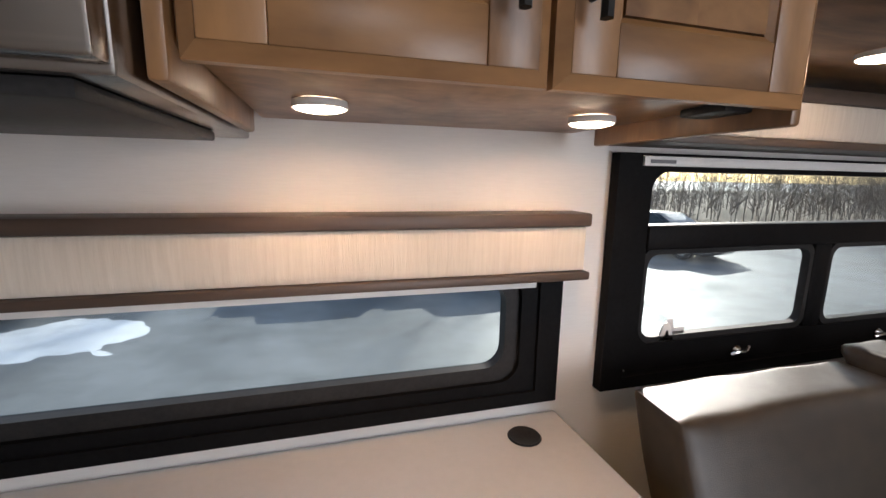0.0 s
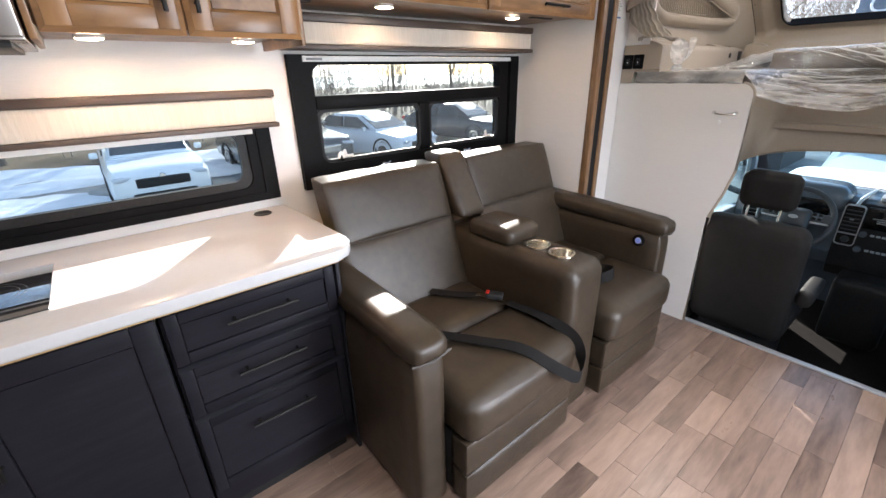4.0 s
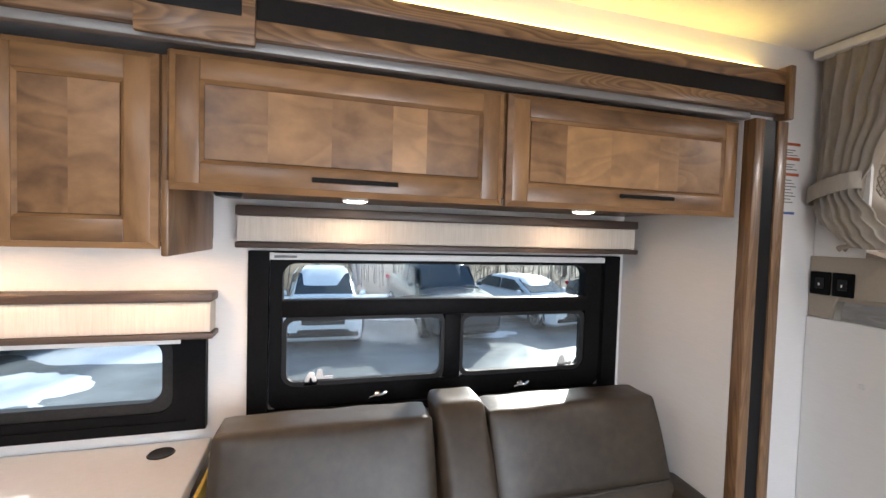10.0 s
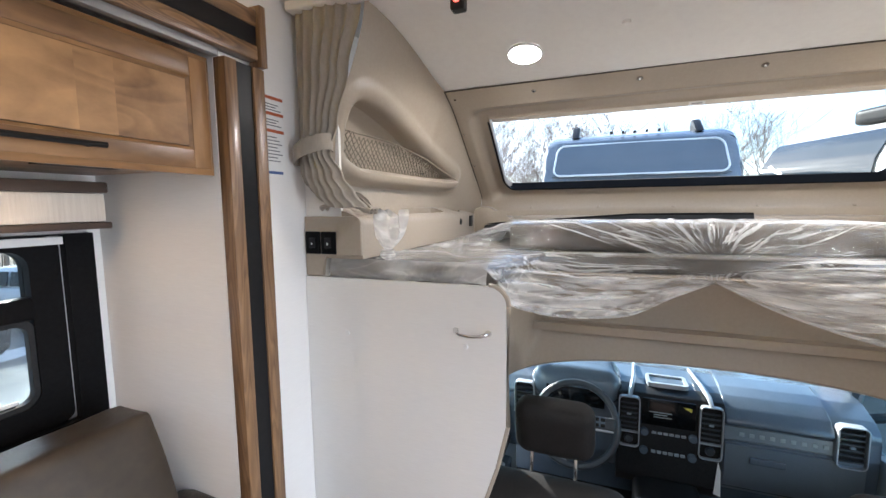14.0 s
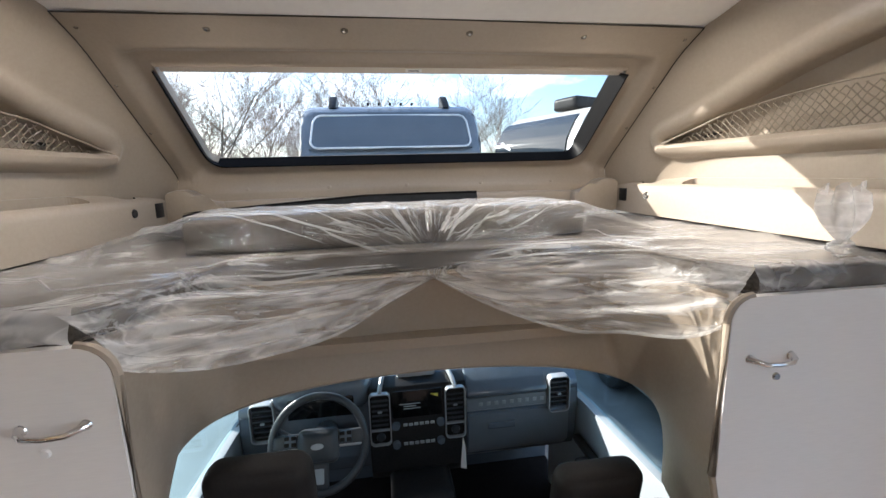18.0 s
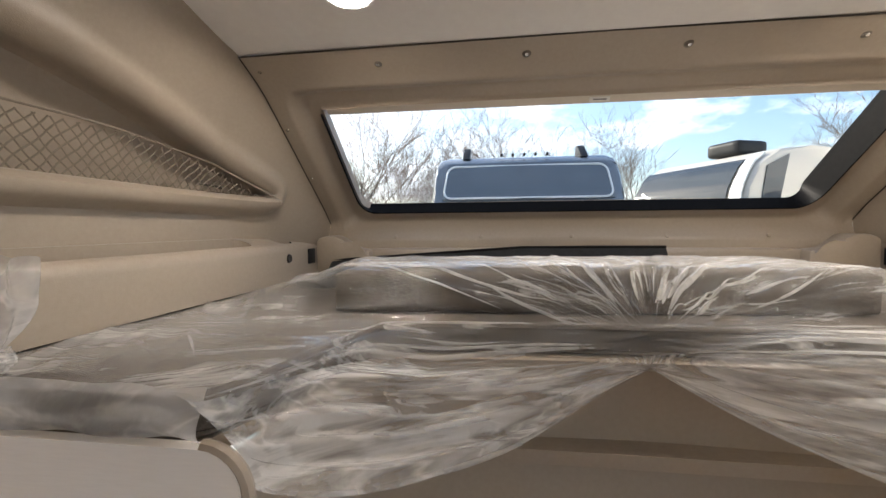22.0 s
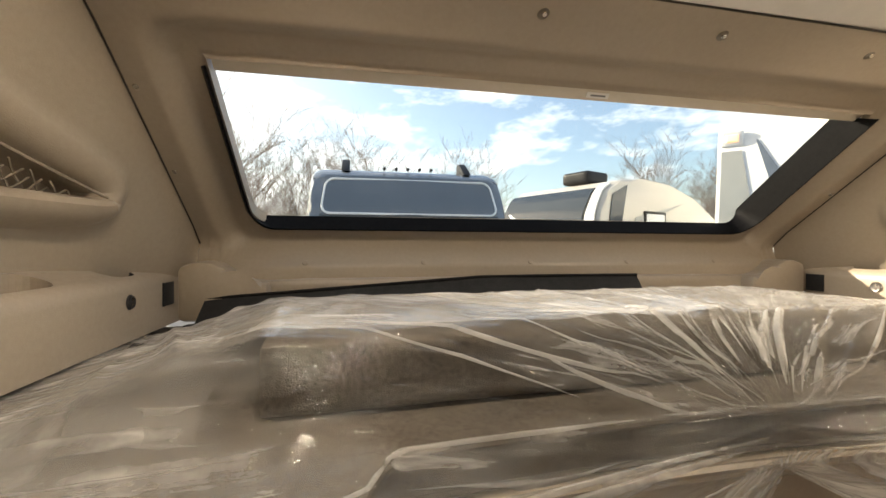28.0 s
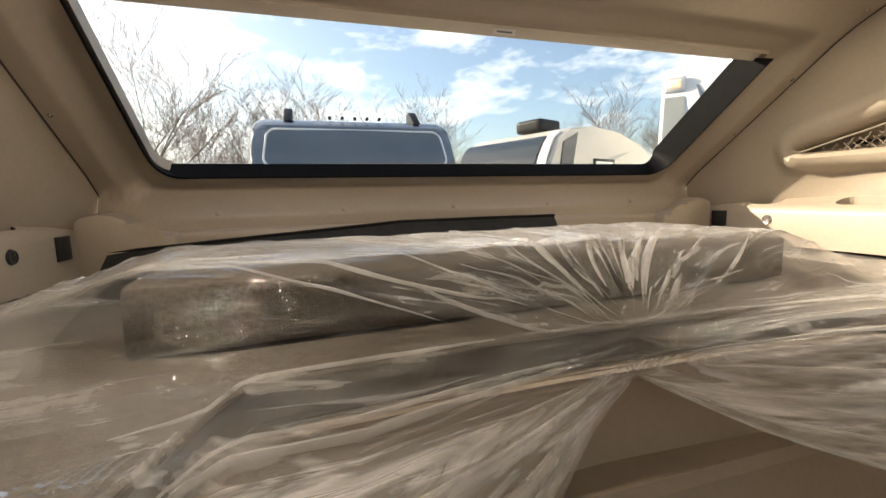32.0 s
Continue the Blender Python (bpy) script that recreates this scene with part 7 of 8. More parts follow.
cab_seat(-0.165, 0.785, "dark cloth driver's seat with raised headrest")
cab_seat(-1.115, 0.64, "dark cloth passenger's seat with lowered headrest")
for s in (1, -1):
    yy = C + s * 0.84
    d = thing("cab_door", (3.6, yy, CABF), "grey cab door lining with window", "door", "cab doors")
    pts = [(2.85, CABF + 0.02), (4.12, CABF + 0.02), (4.12, 0.40), (3.70, 0.44), (2.85, 0.47)]
    part("lining", prism(pts, "y", yy, yy + s * 0.05, 0.004), M_DASHL, d)
    part("armrest", cushion(3.32, yy - s * 0.035, 0.16, 0.62, 0.08, 0.06, 0.02, 6), M_DASH, d)
    part("grab_handle", tube([(3.50, yy - s * 0.005, 0.20), (3.48, yy - s * 0.05, 0.22), (3.30, yy - s * 0.055, 0.23), (3.12, yy - s * 0.05, 0.22), (3.10, yy - s * 0.005, 0.20)], 0.014, 8), M_SILVER, d, "silver grab handle")
    part("switch_panel", cushion(3.60, yy - s * 0.03, 0.25, 0.20, 0.04, 0.035, 0.01, 5), M_BLACKP, d)
    part("speaker", lathe([(0, 0.004), (0.07, 0.004), (0.075, 0)], (3.72, yy - s * 0.002, -0.08), 24, pose(0, 0, 0, 90 * s)), M_BLACKP, d)
    g = part("pane", prism([(2.9, 0.45), (4.10, 0.40), (3.95, 0.75), (3.62, 1.08), (2.9, 1.10)], "y", yy + s * 0.035, yy + s * 0.039), M_CABGLASS, d, "side glass", smooth=False)
    g.visible_shadow = False
    part("window_frame", tube([(4.14, yy + s * 0.03, 0.40), (3.98, yy + s * 0.02, 0.76), (3.66, yy - s * 0.02, 1.10)], 0.035, 8), M_DASH, d, "front pillar")
    part("sill_seal", tube([(2.9, yy + s * 0.03, 0.462), (4.1, yy + s * 0.03, 0.41)], 0.008, 6), M_BLACKP, d)
    part("rear_pillar", box(2.66, 2.88, min(yy, yy + s * 0.05), max(yy, yy + s * 0.05), CABF, 1.12, 0.01), M_CAP, d)
    mr = thing("door_mirror", (4.05, yy + s * 0.25, 0.45), "black tall side mirror outside the cab", "mirror", "door mirrors")
    part("housing", cushion(4.10, yy + s * 0.30, 0.58, 0.09, 0.20, 0.32, 0.03, 6), M_BLACKP, mr)
    part("mirror_glass", box(4.052, 4.0545, yy + s * 0.30 - 0.08, yy + s * 0.30 + 0.08, 0.45, 0.71, 0.001), M_CHROME, mr)
    part("arm", tube([(4.10, yy + s * 0.06, 0.46), (4.10, yy + s * 0.22, 0.50)], 0.025, 8), M_BLACKP, mr)
ws = thing("windshield", (4.2, C, 0.58), "wide clear truck windshield", "window", kind="structure")
g = part("pane", sheet(lambda u, v: (4.42 - 0.62 * v - 0.10 * (2 * u - 1) ** 2, C - 0.80 + 1.6 * u, 0.585 + 0.53 * v), 16, 4, 0.004), M_CABGLASS, ws, "clear glass")
g.visible_shadow = False
single("firewall", box(4.36, 4.42, C - 0.92, C + 0.92, CABF, 0.575), M_DASH, "dark firewall behind the dash", "wall", kind="structure")
hood = thing("truck_hood", (4.9, C, 0.3), "white truck bonnet ahead of the windshield", "hood")
part("panel", cushion(5.0, C, 0.34, 1.15, 1.75, 0.30, 0.10, 9, (0, 0, 0.05)), M_WHITE, hood)

# ---- outside ----
GZ = -1.2


def ground_material():
    m = pbr("wet_asphalt", (0.26, 0.26, 0.255), (0.12, 0.12, 0.118), 0.50, scale=0.9, detail=9, bump=0.3, bscale=30, rvar=0.34, big=0.5)
    return m


bm = bmesh.new()
bmesh.ops.create_grid(bm, x_segments=2, y_segments=2, size=900)
bmesh.ops.translate(bm, verts=bm.verts, vec=(0, 0, GZ))
single("ground", bm, ground_material(), "damp asphalt lot that runs to the horizon", "ground", kind="structure", smooth=False)
M_SNOW = pbr("old_snow", (0.86, 0.86, 0.87), (0.66, 0.66, 0.665), 0.8, scale=3, bump=0.5, bscale=15, big=0.4)
M_LEAF = pbr("brown_leaf_litter", (0.20, 0.135, 0.08), (0.10, 0.068, 0.04), 0.9, scale=3, bump=0.6, bscale=20, big=0.4)
rnd = random.Random(4)


def mound(cx, cy, lx, ly, h, seed, mat, name, label):
    def fn(u, v):
        x, y = (u - 0.5) * 2, (v - 0.5) * 2
        r = math.sqrt(x * x + y * y)
        n = noise.noise(Vector((x * 2.2 + seed, y * 2.2, seed)))
        z = h * max(0.0, 1 - r * (1.05 + 0.45 * n)) ** 0.6
        return (cx + x * lx, cy + y * ly, GZ - 0.02 + z * (0.8 + 0.5 * noise.noise(Vector((x * 6, y * 6, seed)))))
    return single(name, sheet(fn, 36, 18), mat, label, name.replace("_", " "), "snow banks" if name == "snow_bank" else "", "structure" if name != "snow_bank" else "")


mound(-6.0, 16.5, 7.0, 1.7, 0.45, 1.0, M_SNOW, "snow_bank", "old snow bank along the edge of the lot")
mound(6.5, 16.0, 9.0, 1.6, 0.40, 7.0, M_SNOW, "snow_bank", "old snow bank along the edge of the lot")
mound(-1.0, 14.6, 2.6, 0.9, 0.22, 12.0, M_SNOW, "snow_bank", "small patch of old snow on the lot")
mound(-3.0, 11.6, 3.6, 2.6, 0.12, 33.0, M_SNOW, "snow_patch", "trampled snow beside the parked cars")
mound(2.75, 14.0, 1.5, 1.6, 0.30, 41.0, M_SNOW, "snow_bank", "snow heap between two parked cars")
mound(-7.5, 12.0, 3.2, 1.2, 0.2, 15.0, M_SNOW, "snow_bank", "small patch of old snow on the lot")
for k, (sx, sy, lx, ly) in enumerate(((-3.9, 8.0, 1.4, 1.2), (5.2, 10.4, 1.4, 0.5))):
    mound(sx, sy, lx, ly, 0.07, 21.0 + 5 * k, M_SNOW, "snow_patch", "thin wet patch of old snow on the asphalt")
single("verge", box(-120, 120, 17.5, 90, GZ - 0.3, GZ + 0.06), M_LEAF, "leaf-strewn ground under the wood", "ground", kind="structure", smooth=False)

M_TYRE = pbr("tyre_rubber", (0.02, 0.02, 0.02), (0.03, 0.03, 0.03), 0.8, scale=40)
M_CARGLASS = pbr("dark_car_glass", (0.03, 0.04, 0.05), (0.04, 0.05, 0.06), 0.05, scale=4, rvar=0.02)
M_LAMPG = pbr("headlamp_glass", (0.6, 0.62, 0.65), (0.45, 0.47, 0.5), 0.1, scale=8)
M_TAIL = pbr("tail_lamp_red", (0.55, 0.02, 0.02), (0.40, 0.01, 0.01), 0.2, scale=8)


def car(name, at, yaw, L, W, H, paint, hood, belt, roof, label, grille=M_BLACKP):
    """A parked car whose nose points along its local -y; hood, roof: (start, end) shares of the length from the nose."""
    root = thing(name, (0, 0, 0), label, "car", "parked cars")
    clear = 0.20
    hz, bz = belt[0], belt[1]

    def sect(st, half_w, lo, hi, r):
        return [(x * half_w, st * L - L / 2, lo + (hi - lo) * z) for x, z in r]

    shape = [(-0.86, 0), (-0.97, 0.12), (-1, 0.45), (-0.98, 0.8), (-0.90, 0.97), (-0.6, 1.0), (0, 1.02), (0.6, 1.0), (0.90, 0.97), (0.98, 0.8), (1, 0.45), (0.97, 0.12), (0.86, 0)]

    def skin(rows, caps=True):
        bm = bmesh.new()
        vs = [[bm.verts.new(p) for p in r] for r in rows]
        n = len(vs[0])
        for i in range(len(vs) - 1):
            for k in range(n):
                bm.faces.new((vs[i][k], vs[i][(k + 1) % n], vs[i + 1][(k + 1) % n], vs[i + 1][k]))
        bm.faces.new(vs[0]), bm.faces.new(vs[-1])
        return bm

    stations = [(0.0, 0.80, 0.36, hz - 0.22), (0.012, 0.92, 0.28, hz - 0.10), (0.04, 0.97, clear, hz - 0.03), (0.12, 1.0, clear, hz), (hood[1], 1.0, clear, bz), (0.55, 1.0, clear, bz + 0.02), (0.85, 1.0, clear, bz + 0.03), (0.965, 0.97, clear + 0.03, bz), (0.99, 0.93, 0.3, bz - 0.08), (1.0, 0.86, 0.38, bz - 0.2)]
    body = part("body", skin([sect(s, W / 2 * w, lo, hi, shape) for s, w, lo, hi in stations]), paint, root)
    gh = [(-1, 0), (-0.97, 0.35), (-0.90, 0.82), (-0.80, 0.97), (-0.4, 1.0), (0.4, 1.0), (0.80, 0.97), (0.90, 0.82), (0.97, 0.35), (1, 0)]
    r0, r1, r2, r3 = roof
    top = part("cabin", skin([sect(s, W / 2 * w, bz - 0.03, hi, gh) for s, w, hi in ((r0, 0.90, bz + 0.01), (r1, 0.80, H - 0.03), ((r1 + r2) / 2, 0.80, H), (r2, 0.80, H - 0.03), (r3, 0.88, bz + 0.02))]), paint, root)

    def quad(nm, pts, mat, th=0.012):
        bm = bmesh.new()
        vs = [bm.verts.new(p) for p in pts]
        bm.faces.new(vs)
        bm.normal_update()
        bmesh.ops.solidify(bm, geom=list(bm.faces), thickness=th)
        return part(nm, bm, mat, top, smooth=False)

    def Y(s):
        return s * L - L / 2

    a, b = W / 2 * 0.78, W / 2 * 0.70
    quad("windscreen", [(-a, Y(r0) - 0.0 + 0.05, bz + 0.06), (a, Y(r0) + 0.05, bz + 0.06), (b, Y(r1) - 0.03, H - 0.07), (-b, Y(r1) - 0.03, H - 0.07)], M_CARGLASS, 0.03)
    quad("rear_window", [(-a, Y(r3) - 0.04, bz + 0.10), (a, Y(r3) - 0.04, bz + 0.10), (b, Y(r2) + 0.03, H - 0.08), (-b, Y(r2) + 0.03, H - 0.08)], M_CARGLASS, 0.03)
    mid = (r1 + r2) / 2
    for s in (-1, 1):
        for p0, p1, q0, q1 in ((r0 + 0.05, mid - 0.01, r1 + 0.01, mid - 0.01), (mid + 0.01, r3 - 0.05, mid + 0.01, r2 - 0.01)):
            xa, xb = s * W / 2 * 0.905, s * W / 2 * 0.835
            quad("side_window", [(xa, Y(p0), bz + 0.05), (xa, Y(p1), bz + 0.05), (xb, Y(q1), H - 0.10), (xb, Y(q0), H - 0.10)], M_CARGLASS, 0.03)
        part("mirror", cushion(s * (W / 2 + 0.07), Y(r0 + 0.07), bz + 0.05, 0.16, 0.10, 0.13, 0.04, 5), paint, body)
        part("headlight", cushion(s * W / 2 * 0.70, -L / 2 + 0.06, hz - 0.20, W * 0.20, 0.14, 0.09, 0.03, 5, m=pose(0, 0, 0, 0, 0, -s * 16)), M_LAMPG, body, "clear headlamp")
        part("tail_light", cushion(s * W / 2 * 0.80, L / 2 - 0.05, bz - 0.12, W * 0.16, 0.12, 0.14, 0.03, 5), M_TAIL, body, "red tail lamp")
        for yy in (-L * 0.315, L * 0.285):
            wl = part("wheel", lathe([(0.0, -0.10), (0.20, -0.10), (0.21, -0.08), (0.33, -0.10), (0.35, -0.06), (0.35, 0.06), (0.33, 0.10), (0.0, 0.10)], (s * (W / 2 - 0.105), yy, 0.35), 26, pose(0, 0, 0, 0, 90)), M_TYRE, root, "black tyre")
            part("rim", lathe([(0.0, 0.0), (0.05, 0.012), (0.10, -0.012), (0.19, 0.006), (0.215, 0.0), (0.215, -0.02), (0.0, -0.02)], (s * (W / 2 - 0.0), yy, 0.35), 20, pose(0, 0, 0, 0, 90 * s)), M_STEEL, wl, "alloy rim")
            part("arch", tube([(s * (W / 2 - 0.005), yy + 0.40 * math.cos(radians(t)), 0.36 + 0.40 * math.sin(radians(t))) for t in range(-5, 186, 10)], 0.03, 6), M_BLACKP, body)
    part("grille", cushion(0, -L / 2 + 0.014, hz - 0.31, W * 0.52, 0.06, 0.20, 0.03, 5), grille, body)
    part("intake", cushion(0, -L / 2 + 0.014, 0.47, W * 0.62, 0.06, 0.10, 0.03, 5), M_BLACKP, body, "black lower air intake")
    part("bumper", cushion(0, -L / 2 + 0.06, 0.40, W * 0.86, 0.14, 0.14, 0.04, 5), M_BLACKP if grille is M_BLACKP else paint, body)
    part("badge", lathe([(0, 0.01), (0.05, 0.01), (0.06, 0)], (0, -L / 2 + 0.004, hz - 0.20), 16, pose(0, 0, 0, 90)), M_CHROME, body)
    part("plate", box(-0.15, 0.15, L / 2 - 0.01, L / 2 + 0.012, 0.62, 0.74), M_LABELW, body, smooth=False)
    root.matrix_basis = pose(at[0], at[1], GZ, 0, 0, yaw)
    return root


M_CARW = pbr("white_car_paint", (0.78, 0.79, 0.80), (0.74, 0.75, 0.76), 0.25, scale=3, coat=0.6, rvar=0.05)
M_CARD = pbr("dark_grey_car_paint", (0.035, 0.038, 0.042), (0.03, 0.032, 0.036), 0.25, scale=3, coat=0.7, rvar=0.05)
M_CARB = pbr("blue_black_car_paint", (0.02, 0.025, 0.035), (0.018, 0.022, 0.03), 0.22, scale=3, coat=0.7, rvar=0.05)
car("suv", (1.03, 11.7), 0, 4.6, 1.85, 1.70, M_CARW, (0.04, 0.27), (1.02, 1.10), (0.25, 0.40, 0.86, 0.97), "white parked SUV with black grille facing the coach")
car("pickup_truck", (4.35, 12.2), 4, 5.6, 2.0, 1.92, M_CARD, (0.04, 0.26), (1.20, 1.28), (0.25, 0.36, 0.58, 0.64), "dark grey parked pickup truck", M_STEEL)
car("sedan", (7.6, 12.4), 14, 4.7, 1.8, 1.46, M_CARW, (0.04, 0.28), (0.90, 0.98), (0.26, 0.42, 0.72, 0.90), "white parked sedan in the row of cars")
car("hatchback", (-5.6, 10.0), 148, 4.4, 1.8, 1.62, M_CARB, (0.04, 0.26), (0.98, 1.05), (0.25, 0.40, 0.84, 0.97), "dark blue parked hatchback with red tail lamps")
car("sedan", (-7.2, 12.6), 10, 4.7, 1.8, 1.48, M_CARW, (0.04, 0.28), (0.92, 1.0), (0.26, 0.42, 0.74, 0.92), "white parked sedan beside the snow")
car("van", (4.9, -4.3), 90, 5.4, 2.0, 2.3, M_CARW, (0.03, 0.20), (1.05, 1.20), (0.18, 0.34, 0.95, 0.985), "white parked van beside the cab")
car("sedan", (12.2, 13.0), 12, 4.7, 1.85, 1.5, M_CARD, (0.04, 0.28), (0.92, 1.0), (0.26, 0.42, 0.74, 0.92), "grey parked sedan far along the row")

# motorhomes ahead
M_GREYRV = pbr("dark_grey_gelcoat", (0.17, 0.195, 0.23), (0.14, 0.16, 0.19), 0.2, scale=2, coat=0.6, rvar=0.06)
M_CAPGLASS = pbr("tinted_cap_glass", (0.15, 0.17, 0.195), (0.125, 0.142, 0.165), 0.22, scale=3, rvar=0.05)
M_TANRV = pbr("cream_gelcoat", (0.62, 0.57, 0.49), (0.56, 0.51, 0.44), 0.35, scale=2, coat=0.3)
M_WHITERV = pbr("white_gelcoat", (0.80, 0.80, 0.79), (0.75, 0.75, 0.74), 0.3, scale=2, coat=0.3)


def motorhome(at, yaw, paint, body_paint, label, band=None):
    """A class C coach whose nose looks along its local -x; z from the ground."""
    r = thing("motorhome", (0, 0, 0), label, "motorhome", "motorhomes ahead")
    side = [(0.55, 2.40), (0.02, 2.72), (-0.03, 2.95), (0.05, 3.25), (0.20, 3.55), (0.36, 3.70), (0.65, 3.78), (7.2, 3.82), (7.2, 0.75), (2.2, 0.75), (2.2, 2.0)]
    bm = prism(side, "y", -1.26, 1.26, 0.15)
    for v in bm.verts:
        if v.co.x < 0.9:
            v.co.y *= 1 - 0.04 * (0.9 - v.co.x) / 0.9 - 0.06 * max(0.0, v.co.z - 3.2)
    part("house", bm, paint, r)
    w = sheet(lambda u, v: (-0.045 + 0.20 * v + 0.06 * v * v - 0.01 + 0.03 * (2 * u - 1) ** 2, (-1.05 + 2.10 * u) * (1 - 0.05 * v), 3.14 + 0.47 * v), 10, 6, 0.03)
    part("cap_window", w, M_CAPGLASS, r, "dark tinted cap window")
    loop = rounded(-1.0, 1.0, 3.16, 3.585, 0.10)
    loop = [(-0.105 + 0.26 * (z - 3.14) / 0.47 + 0.03 * y * y, y * (1.04 - 0.05 * (z - 3.14) / 0.47), z) for y, z in loop]
    part("cap_band", tube(loop + loop[:1], 0.013, 8), M_WHITERV, r, "pale outline of the cap window")
    for y in (-0.30, -0.15, 0.0, 0.15, 0.30):
        part("marker_light", cushion(0.45, y, 3.77, 0.10, 0.035, 0.035, 0.012, 4), M_BLACKP, r, "small roof marker")
    for y in (-0.78, 0.78):
        part("fin", prism([(0.40, 3.72), (0.85, 3.78), (0.85, 3.92), (0.72, 3.92)], "y", y - 0.05, y + 0.05, 0.01), M_BLACKP, r, "black roof fin")
    part("cab", prism([(-0.9, 0.55), (-1.0, 1.0), (-0.9, 1.35), (0.35, 1.55), (0.95, 2.30), (2.1, 2.34), (2.1, 0.55)], "y", -0.95, 0.95, 0.06), body_paint, r)
    part("cab_window", prism([(0.33, 1.58), (0.90, 2.26), (0.86, 2.30), (0.28, 1.62)], "y", -0.82, 0.82), M_CARGLASS, r)
    part("grille", cushion(-0.96, 0, 1.0, 0.10, 1.1, 0.4, 0.04, 5), M_BLACKP, r)
    for y in (-0.98, 0.98):
        for x in (0.1, 5.2):
            part("wheel", lathe([(0.0, -0.13), (0.24, -0.13), (0.40, -0.13), (0.43, -0.08), (0.43, 0.08), (0.40, 0.13), (0, 0.13)], (x, y * 0.93, 0.43), 22, pose(0, 0, 0, 90)), M_TYRE, r)
    part("roof_unit", cushion(1.15, -0.55, 3.94, 0.7, 0.66, 0.24, 0.06, 5), M_BLACKP, r, "black roof air conditioner") if band is not None else None
    part("skirt", box(2.25, 7.1, -1.225, 1.225, 0.55, 0.76, 0.02), body_paint, r)
    r.matrix_basis = pose(at[0], at[1], GZ, 0, 0, yaw)
    return r


motorhome((7.45, -0.69), 0, M_GREYRV, M_WHITERV, "dark grey motorhome with tinted cap window parked nose to nose")

M_PUTTY = pbr("putty_grey_gelcoat", (0.42, 0.42, 0.39), (0.36, 0.36, 0.33), 0.3, scale=2, coat=0.3)
rv2 = thing("travel_trailer", (0, 0, 0), "cream travel trailer with a black nose and roof air conditioner", "trailer", "trailers ahead")
bm = prism([(0.25, 0.7), (0.0, 1.2), (-0.06, 2.6), (0.06, 3.35), (0.28, 3.72), (0.62, 3.92), (1.2, 3.98), (2.1, 3.94), (3.0, 3.74), (4.6, 3.1), (5.2, 2.4), (5.2, 0.7)], "y", -1.18, 1.18, 0.06)
part("body", bm, M_TANRV, rv2)


NOSE = [(-0.06, 2.2), (-0.06, 2.6), (0.06, 3.35), (0.28, 3.72), (0.62, 3.92), (1.0, 3.97)]


def on_nose(y, z):
    for (xa, za), (xb, zb) in zip(NOSE, NOSE[1:]):
        if z <= zb:
            break
    return (xa + (xb - xa) * (z - za) / (zb - za) - 0.03, y, z)


part("nose_panel", sheet(lambda u, v: on_nose(-0.86 + 1.98 * u, 2.3 + 1.48 * v), 12, 14, 0.02), M_CARGLASS, rv2, "glossy black nose panel")
part("nose_stripe", sheet(lambda u, v: on_nose(-1.16 + 0.24 * u + 0.10 * v * (1 - u), 2.3 + 1.55 * v), 4, 14, 0.03), M_WHITERV, rv2, "white nose stripe")
bm = bmesh.new()
for i in range(4):
    k = 0.05 * i
    q = [on_nose(0.98 - k, 3.40 - 0.03 * i), on_nose(0.62, 3.26 - 0.012 * i), on_nose(0.61, 3.275 - 0.012 * i), on_nose(0.93 - k, 3.425 - 0.03 * i)]
    bm.faces.new([bm.verts.new((x - 0.03, y, z)) for x, y, z in q])
part("wing_emblem", bm, M_WHITERV, rv2, "plain white wing emblem", smooth=False)
part("side_panel", prism([(0.12, 2.4), (0.34, 3.66), (0.75, 3.84), (0.42, 2.4)], "y", -1.20, -1.185), M_CARGLASS, rv2, "black side panel")
part("side_panel", prism([(0.72, 2.4), (1.0, 3.3), (2.6, 3.62), (1.3, 3.2), (0.9, 2.4)], "y", -1.197, -1.185), M_PUTTY, rv2, "grey side swirl")
w = part("window", box(1.25, 1.95, -1.21, -1.185, 2.75, 3.42, 0.02), M_BLACKP, rv2, "framed side window")
# two pale panels set in the frame
for z0, z1 in ((2.80, 3.06), (3.10, 3.37)):
    part("pane", box(1.31, 1.89, -1.218, -1.205, z0, z1, 0.01), M_WHITERV, w, "pale window panel")
part("vent_door", box(2.15, 2.42, -1.20, -1.185, 2.82, 3.12, 0.03), M_BLACKP, rv2, "small black hatch")
part("roof_unit", cushion(1.05, -0.10, 4.09, 0.62, 0.62, 0.24, 0.06, 6), M_BLACKP, rv2, "black roof air conditioner")
for yy in (-1.0, 1.0):
    part("wheel", lathe([(0.0, -0.1), (0.36, -0.1), (0.38, 0), (0.36, 0.1), (0.0, 0.1)], (3.2, yy, 0.38), 18, pose(0, 0, 0, 90)), M_TYRE, rv2)
rv2.matrix_basis = pose(9.69, -3.39, GZ, 0, 0, -68)

tr = thing("travel_trailer", (0, 0, 0), "tall white trailer with grey stripes and an amber lamp", "trailer", "trailers ahead")
bm = prism([(0.10, 1.5), (0.0, 3.2), (0.25, 4.30), (0.5, 4.45), (9.0, 4.5), (9.0, 0.6), (0.5, 0.6)], "y", -2.5, 0, 0.08)
part("body", bm, M_WHITERV, tr)


def on_front(y, z):
    return (-0.012 + (0.10 * (3.2 - z) / 1.7 if z < 3.2 else 0.25 * (z - 3.2) / 1.1), y, z)


